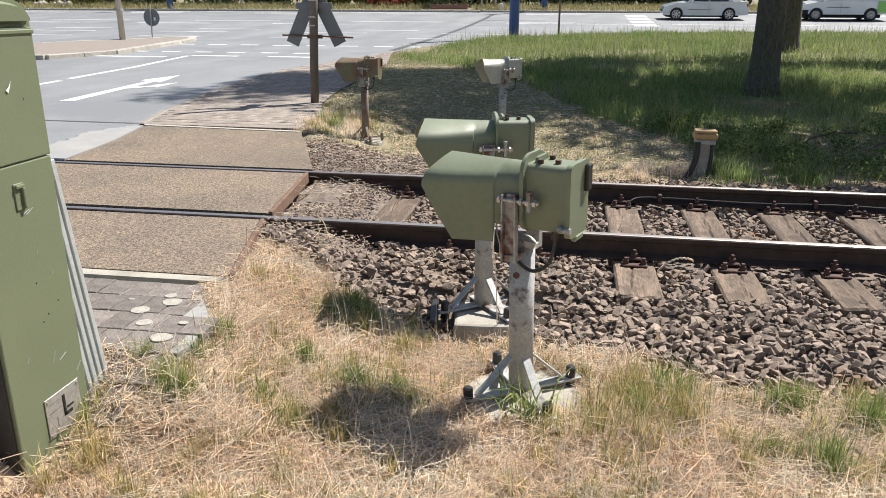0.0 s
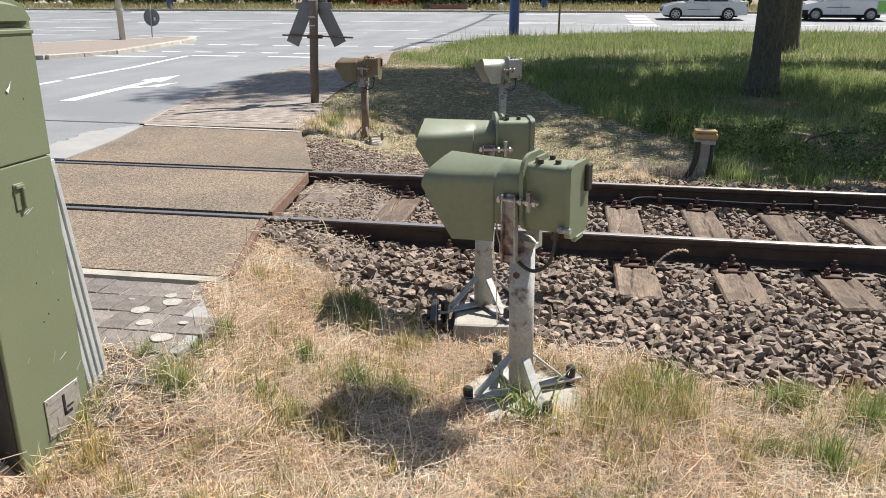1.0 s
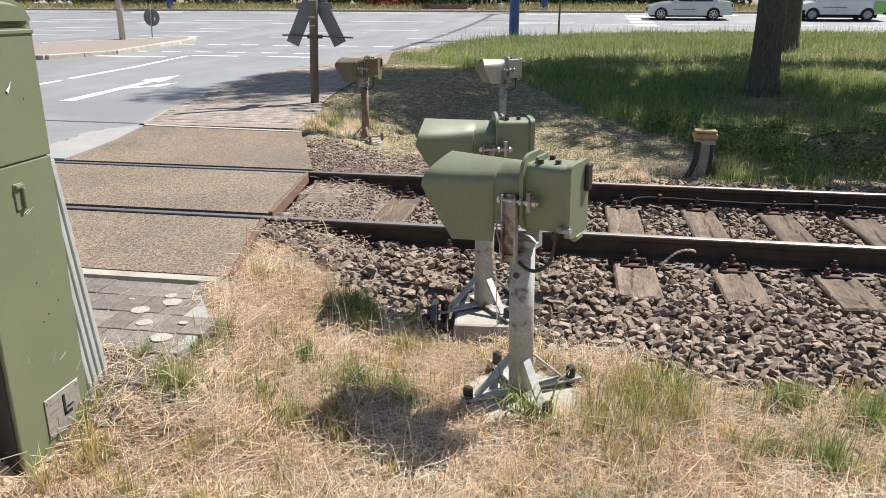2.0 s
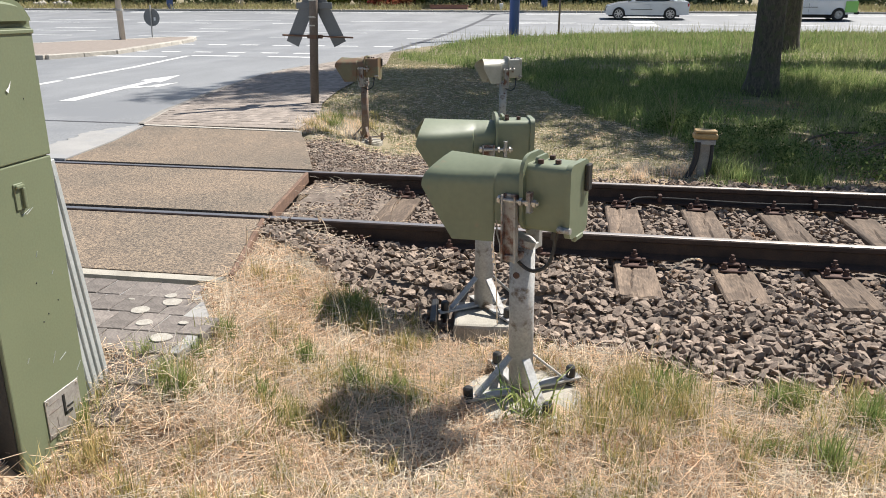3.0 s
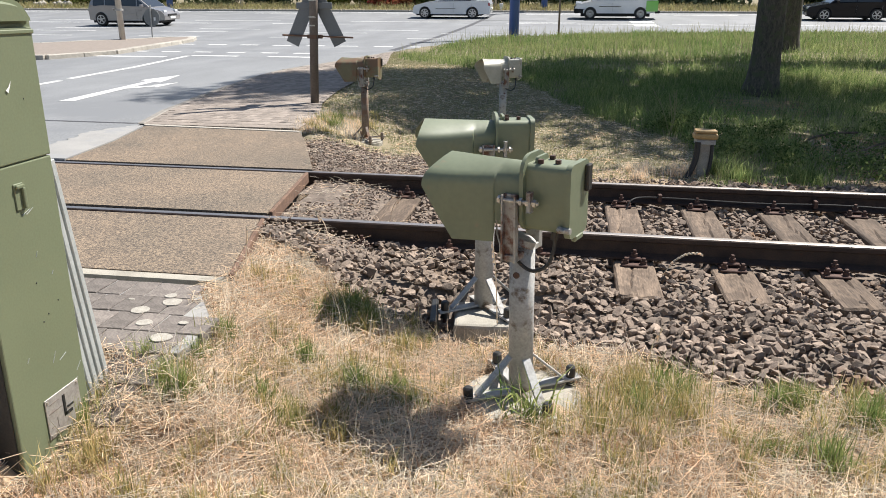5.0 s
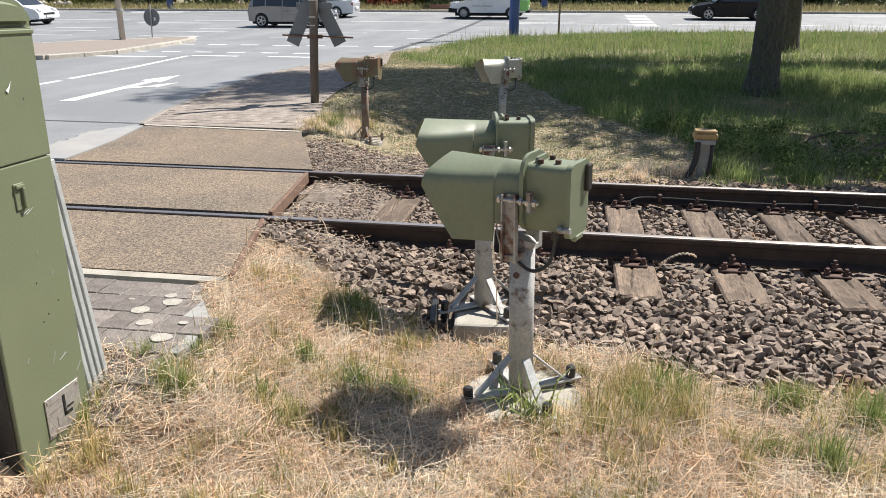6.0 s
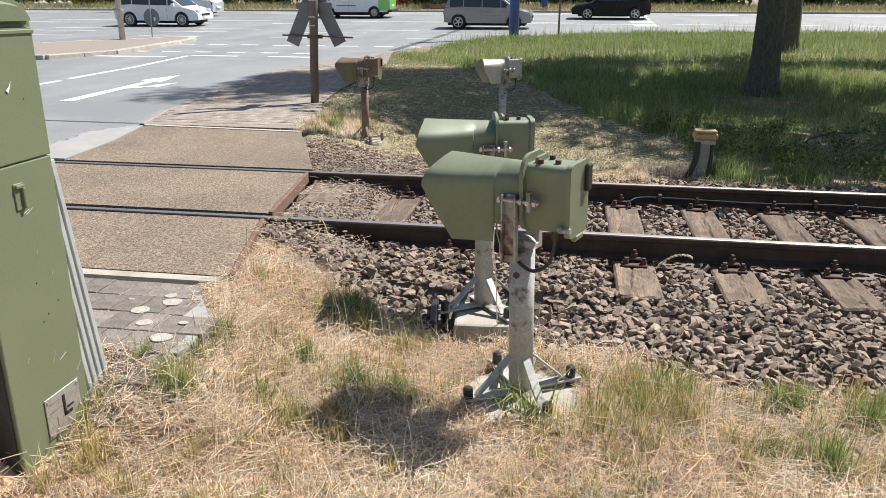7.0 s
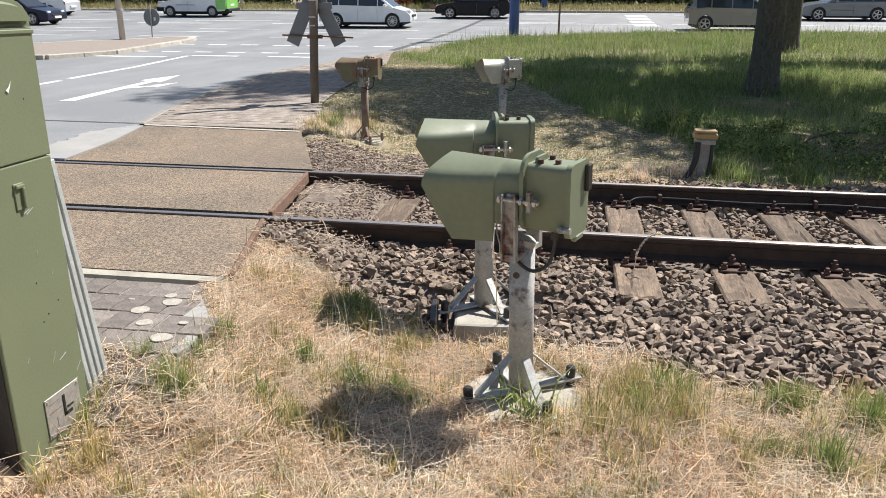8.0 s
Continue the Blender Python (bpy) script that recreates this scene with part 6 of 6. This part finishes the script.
    for x in (ax_f, ax_r):
        for s in (-1, 1):
            w = empty("wheel", pose(x, s * (hw - 0.11), r))
            w.parent = c
            bm = bmesh.new()
            for y0, y1, r0, r1 in ((-0.10, -0.085, r * 0.93, r), (-0.085, 0.085, r, r), (0.085, 0.10, r, r * 0.93)):
                tube(bm, (0, y0, 0), (0, y1, 0), r0, r1, 28)
            part("tyre", bm, M_TYRE, w)
            bm = bmesh.new()
            tube(bm, (0, s * 0.09, 0), (0, s * 0.104, 0), r * 0.66, r * 0.64, 24)
            part("rim_dish", bm, M_GALV if steel else M_UNDER, w)
            bm = bmesh.new()
            tube(bm, (0, s * 0.102, 0), (0, s * 0.116, 0), r * 0.17, r * 0.14, 12)
            for k in range(0 if steel else spokes):
                a = math.tau * k / spokes
                bar(bm, (0.0, s * 0.110, 0.0), (r * 0.62 * math.cos(a), s * 0.108, r * 0.62 * math.sin(a)), 0.055 if spokes < 8 else 0.03, 0.012, up=(0, 1, 0))
            if not steel:
                for k in range(24):
                    a, b = math.tau * k / 24, math.tau * (k + 1) / 24
                    bar(bm, (r * 0.65 * math.cos(a), s * 0.108, r * 0.65 * math.sin(a)), (r * 0.65 * math.cos(b), s * 0.108, r * 0.65 * math.sin(b)), 0.03, 0.02, up=(0, 1, 0))
            part("rim", bm, M_RIM, w, "bright spoked rim" if not steel else "plain hub cap")
            wheels.append((w, x, s, r))
    # lights, mirrors, handles, plates, seams
    for s in (-1, 1):
        bm = bmesh.new()
        box(bm, X(0.085), s * hw * 0.62 - 0.14, height * 0.40, X(0.012), s * hw * 0.62 + 0.14, height * 0.485, 0.03, seg=2)
        part("headlight", bm, M_HEAD, body)
        bm = bmesh.new()
        box(bm, X(0.995), s * hw * 0.72 - 0.1, height * 0.47, X(0.955), s * hw * 0.72 + 0.12, height * 0.60, 0.02)
        part("tail_light", bm, M_TAIL, body)
        bm = bmesh.new()
        xm = X(cuts[0]) + 0.02
        box(bm, xm - 0.06, s * (hw + 0.09) - 0.09, belt + 0.02, xm + 0.09, s * (hw + 0.09) + 0.07, belt + 0.17, 0.03, seg=2)
        part("mirror", bm, paint, cabin)
        for cc in cuts[1:3]:
            bm = bmesh.new()
            box(bm, X(cc) + 0.10, s * hw - 0.015, belt - 0.13, X(cc) + 0.29, s * hw + 0.018, belt - 0.10, 0.008)
            part("door_handle", bm, paint, body)
            bm = bmesh.new()
            box(bm, X(cc) - 0.003, s * hw - 0.012, sill + 0.08, X(cc) + 0.003, s * hw + 0.001, belt - 0.06)
            part("door_seam", bm, M_SIGNBACK, body)
        bm = bmesh.new()
        box(bm, X(0.30) - 1.9 * 0.6, s * hw - 0.012, height * 0.37, X(0.30), s * hw + 0.008, height * 0.385, 0.003)
        part("side_strip", bm, M_UNDER if kind in ("van", "sedan", "estate") else paint, body)
    bm = bmesh.new()
    box(bm, X(0.03), -0.42, height * 0.305, X(-0.004), 0.42, height * 0.365, 0.01)
    part("grille", bm, M_UNDER, body)
    for f0, f1, low in ((0.004, -0.007, 0.225), (1.007, 0.996, 0.33)):
        bm = bmesh.new()
        box(bm, X(f0), -0.26, height * low, X(f1), 0.26, height * low + 0.11, 0.004)
        part("plate", bm, M_PLATEW, body)
    if rear_paint:
        bm = bmesh.new()
        for s in (-1, 1):
            box(bm, X(0.998), s * hw - 0.006, 0.24 * height, X(0.86), s * hw + 0.006, 0.54 * height)
        box(bm, X(1.004), -hw * 0.85, 0.24 * height, X(0.985), hw * 0.85, 0.53 * height)
        part("rear_wrap", bm, rear_paint, body, "bright green rear wrap")
    if kind == "van":
        bm = bmesh.new()
        box(bm, X(0.07), -hw * 0.9, sill, X(-0.006), hw * 0.9, height * 0.31, 0.03)
        for s in (-1, 1):
            box(bm, X(0.135), s * hw - 0.04, sill, X(0.02), s * hw * 0.93 + 0.0, height * 0.30, 0.02)
        part("bumper", bm, M_UNDER, body, "unpainted dark bumper")
        bm = bmesh.new()
        box(bm, X(1.03), -hw * 0.9, sill, X(0.97), hw * 0.9, height * 0.26, 0.03)
        part("bumper", bm, M_UNDER, body, "unpainted dark bumper")
    return c, wheels


FAR, NEAR = 40.0, 32.15
SILVER = carpaint("silver_paint", (0.62, 0.65, 0.70), 0.4)
GREYP = carpaint("warm_grey_paint", (0.30, 0.285, 0.28), 0.5)
WHITEP = carpaint("white_paint", (0.80, 0.81, 0.83), 0.0)
BLACKP = carpaint("black_paint", (0.014, 0.014, 0.018), 0.1)
NAVYP = carpaint("navy_paint", (0.022, 0.026, 0.05), 0.2)
SLATEP = carpaint("slate_grey_paint", (0.20, 0.22, 0.25), 0.4)
GREENP = carpaint("lime_green_paint", (0.22, 0.55, 0.12), 0.0)

silver_car = vehicle("sedan", 4.42, 1.73, 1.43, 2.715, 0.70, 0.31, SILVER, "silver sedan driving across the junction", 7)
white_van = vehicle("van", 4.42, 1.80, 1.83, 2.68, 0.85, 0.315, WHITEP, "white panel van with a bright green rear", 5, GREENP, True)
grey_mpv = vehicle("mpv", 4.10, 1.76, 1.58, 2.58, 0.80, 0.315, GREYP, "warm grey compact people carrier driving past", 5)
white_mpv = vehicle("mpv", 4.48, 1.88, 1.66, 2.76, 0.84, 0.335, WHITEP, "white people carrier driving past", 10)
black_car = vehicle("hatch", 4.25, 1.76, 1.45, 2.55, 0.86, 0.315, BLACKP, "black hatchback with bright alloy wheels", 5)
navy_car = vehicle("hatch", 4.2, 1.76, 1.45, 2.57, 0.85, 0.315, NAVYP, "dark navy hatchback entering the junction", 5)
slate_car = vehicle("estate", 4.75, 1.85, 1.47, 2.85, 0.85, 0.33, SLATEP, "slate grey estate car driving across", 5)

# leaves and a scrap of plastic at the cabinet's foot
M_DEADLEAF = leafy("dead_leaves", (0.40, 0.22, 0.12), (0.55, 0.38, 0.24), 0.4, 0.2, 6.0)
rnd = random.Random(9)
for i in range(9):
    x, y = rnd.uniform(-1.86, -1.55), rnd.uniform(-3.06, -2.9)
    bm = bmesh.new()
    bmesh.ops.create_grid(bm, x_segments=4, y_segments=4, size=0.028)
    for v in bm.verts:
        v.co.y *= 0.6 * (1.1 - abs(v.co.x) / 0.035)
        v.co.z += 9 * v.co.y ** 2 + 5 * v.co.x ** 2
    ob = mesh_ob("dead_leaf", bm, M_DEADLEAF, smooth=True)
    ob.matrix_basis = pose(x, y, land_z(x, y) + 0.025, rnd.uniform(-30, 30), rnd.uniform(-30, 30), rnd.uniform(0, 360))
    so = ob.modifiers.new("thick", "SOLIDIFY")
    so.thickness = 0.0012
    tagged(ob, "curled brown dead leaf on the straw", "leaf", "dead leaves at the cabinet")
bm = bmesh.new()
bmesh.ops.create_grid(bm, x_segments=5, y_segments=5, size=0.06)
for v in bm.verts:
    v.co.z += 0.015 * noise.noise(v.co * 20)
ob = mesh_ob("dark_scrap", bm, M_CAP)
ob.matrix_basis = pose(0.53, -2.62, land_z(0.5, -2.6) + 0.03, 15, 10, 30)
ob.scale = (0.3, 0.3, 1)
so = ob.modifiers.new("thick", "SOLIDIFY")
so.thickness = 0.004
tagged(ob, "small dark scrap lying in the straw", "scrap")

# a dry stalk that nods between the sleepers
stalk = empty("dry_stalk", pose(0.585, -0.2, -0.16), "pale curled dry grass stalk beside the rail", "stalk")
bm = bmesh.new()
pipe(bm, bend([(-0.05, 0, -0.10), (-0.03, 0, -0.05), (0, 0, 0), (0.02, 0, 0.035), (0.06, 0, 0.075), (0.11, 0, 0.105), (0.17, 0, 0.112), (0.20, 0.0, 0.102)], 4), 0.003, 5)
part("stem", bm, M_STRAW, stalk)
bm = bmesh.new()
top = bend([(0, 0, 0), (0.02, 0, 0.035), (0.06, 0, 0.075), (0.11, 0, 0.105), (0.17, 0, 0.112), (0.20, 0.0, 0.102)], 5)
for i, (q, w) in enumerate(zip(top[1:], top[2:])):
    tube(bm, q, w + Vector((0, 0.004 * (-1) ** i, 0.006 * (-1) ** i)), 0.0075, 0.003, 6)
part("seed_head", bm, M_STRAW, stalk)


# other stalks and the wire along the far rail
for i, (x, y, h, dx) in enumerate(((-0.335, -1.0, 0.56, -0.05), (-1.72, -1.12, 0.30, 0.02), (0.42, -1.42, 0.22, 0.06), (-1.3, 0.5, 0.2, 0.09), (-1.5, -0.3, 0.2, -0.1))):
    z = max(land_z(x, y), bed_z(x, y) if y > ballast_y(x) else -1) - 0.02
    st = empty("dry_stalk", pose(x, y, z), "pale upright dry grass stalk", "stalk")
    bm = bmesh.new()
    pipe(bm, bend([(0, 0, 0), (dx * 0.2, 0, h * 0.4), (dx * 0.5, 0.01, h * 0.75), (dx, 0.01, h)], 4), 0.0032, 5)
    part("stem", bm, M_STRAW, st)
    bm = bmesh.new()
    for k in range(6):
        q = Vector((dx * (0.7 + 0.05 * k), 0.01, h * (0.72 + 0.05 * k)))
        tube(bm, q, q + Vector((0.004 * (-1) ** k, 0, 0.022)), 0.0045, 0.001, 5)
    part("seed_head", bm, M_STRAW, st)
wire = empty("rail_cable", pose(0, 0, 0), "thin dark cable running along the rail foot", "cable")
bm = bmesh.new()
pipe(bm, bend([(0.48, GAUGE - 0.22, -0.17), (0.52, GAUGE - 0.17, -0.10), (0.62, GAUGE - 0.10, -0.085)] + [(0.9 + 0.6 * i, GAUGE - 0.085, -0.088 - 0.012 * (i % 2)) for i in range(12)], 4), 0.006, 7)
part("sheath", bm, M_CABLE, wire)
for i in range(6):
    bm = bmesh.new()
    box(bm, 0.74 + 1.2 * i, GAUGE - 0.105, -0.12, 0.77 + 1.2 * i, GAUGE - 0.03, -0.06, 0.004)
    part("clip", bm, M_FASTEN, wire)


# ---------------------------------------------------------------- what moves
def drive(car, heading, lane, rows):
    """Keys a vehicle along its lane and turns its wheels at the pace it goes."""
    body, wheels = car
    mid = sum(w[1] for w in wheels) / 4 * (1 if heading == 0 else -1)
    rows = [(t, x - mid) for t, x in rows]
    z = road_z(lane) + 0.004
    dense = []
    for (t0, x0), (t1, x1) in zip(rows, rows[1:]):
        k = max(1, math.ceil(abs(x1 - x0) / 0.40))
        dense += [(t0 + (t1 - t0) * i / k, None) for i in range(k)]
    slope = math.atan(road_z(lane + 0.5) - road_z(lane - 0.5))
    tilt = Matrix.Rotation(slope, 4, "X") @ Matrix.Rotation(radians(heading), 4, "Z")
    walk(body, [(t, Matrix.Translation((x, lane, z)) @ tilt) for t, x in rows])
    first = rows[0][1]
    sign = 1 if heading == 0 else -1
    for w, wx, s, r in wheels:
        out, last = [], -1
        t, end = 0.0, rows[-1][0]
        for t, _ in dense + [(end, None)]:
            if frame(t) == last:
                continue
            last = frame(t)
            roll = sign * (lerp_table(rows, t) - first) / r
            out.append((t, Matrix.Translation((wx, s * (body_half[body.name] - 0.11), r)) @ Matrix.Rotation(roll, 4, "Y")))
        walk(w, out)


body_half = {silver_car[0].name: 0.865, white_van[0].name: 0.90, grey_mpv[0].name: 0.88, white_mpv[0].name: 0.94, black_car[0].name: 0.88,
             navy_car[0].name: 0.88, slate_car[0].name: 0.925}


def motions():
    drive(silver_car, 180, FAR, [(0, 6.62), (0.9, 6.60), (1.5, 6.42), (2.2, 5.5), (3.0, 3.6), (3.5, 1.6), (4.0, -0.92), (4.5, -3.69), (5.5, -11.0), (6.5, -19.16), (7.0, -23.6), (7.5, -28.4), (8.0, -33.2)])
    drive(white_van, 180, FAR, [(0, 13.63), (1.6, 13.63), (2.3, 13.2), (3.0, 12.07), (3.5, 10.44), (4.5, 5.17), (5.1, 1.4), (5.8, -3.48), (6.5, -8.6), (7.0, -12.74), (7.5, -17.4), (8.0, -22.6)])
    drive(black_car, 180, FAR, [(0, 26.0), (2.0, 26.0), (3.0, 23.9), (3.8, 20.5), (4.5, 16.68), (5.2, 12.9), (6.0, 8.2), (6.5, 5.09), (7.0, 1.85), (7.5, -1.85), (8.0, -5.76)])
    drive(slate_car, 180, FAR, [(0, 46.0), (3.0, 42.5), (5.0, 33.0), (6.0, 26.9), (7.0, 20.4), (7.5, 17.04), (8.0, 13.84)])
    drive(grey_mpv, 0, NEAR, [(0, -46.5), (2.0, -42.2), (3.0, -36.7), (4.0, -29.4), (4.5, -26.01), (5.1, -21.3), (5.8, -15.44), (6.5, -9.07), (7.0, -4.09), (7.5, 1.17), (8.0, 6.87)])
    drive(white_mpv, 0, NEAR, [(0, -62), (3.0, -51.0), (5.0, -37.0), (6.0, -29.09), (6.5, -25.0), (7.0, -20.45), (7.5, -15.41), (8.0, -9.86)])
    drive(navy_car, 0, NEAR, [(0, -80), (4.0, -59.0), (6.0, -44.8), (7.0, -36.8), (8.0, -28.54)])
    # the stalk in the wind: time, root x and z, lift in degrees
    sway = [(0, 0.582, -0.166, -5), (0.2, 0.650, -0.154, -2), (0.5, 0.648, -0.132, 1), (0.8, 0.606, -0.119, 12), (1, 0.563, -0.141, 5), (1.2, 0.566, -0.129, 17),
            (1.5, 0.579, -0.121, -5), (1.7, 0.596, -0.124, 6), (2.2, 0.604, -0.138, -1), (2.8, 0.612, -0.153, -9), (3, 0.647, -0.192, 4), (3.2, 0.658, -0.199, -13),
            (3.5, 0.680, -0.178, -18), (3.8, 0.735, -0.145, 8), (4, 0.728, -0.183, -29), (4.3, 0.681, -0.156, -8), (4.5, 0.599, -0.123, -10), (4.7, 0.670, -0.149, -8),
            (5.2, 0.604, -0.134, 5), (5.8, 0.540, -0.116, 16), (6, 0.593, -0.128, -8), (6.2, 0.544, -0.153, 3), (6.5, 0.489, -0.123, 17), (6.8, 0.523, -0.117, 10),
            (7, 0.574, -0.144, -6), (7.2, 0.573, -0.133, -0), (7.5, 0.482, -0.119, 13), (8, 0.446, -0.095, 25)]
    walk(stalk, [(t, pose(x, -0.23, z, 0, -a, 0)) for t, x, z, a in sway])


motions()
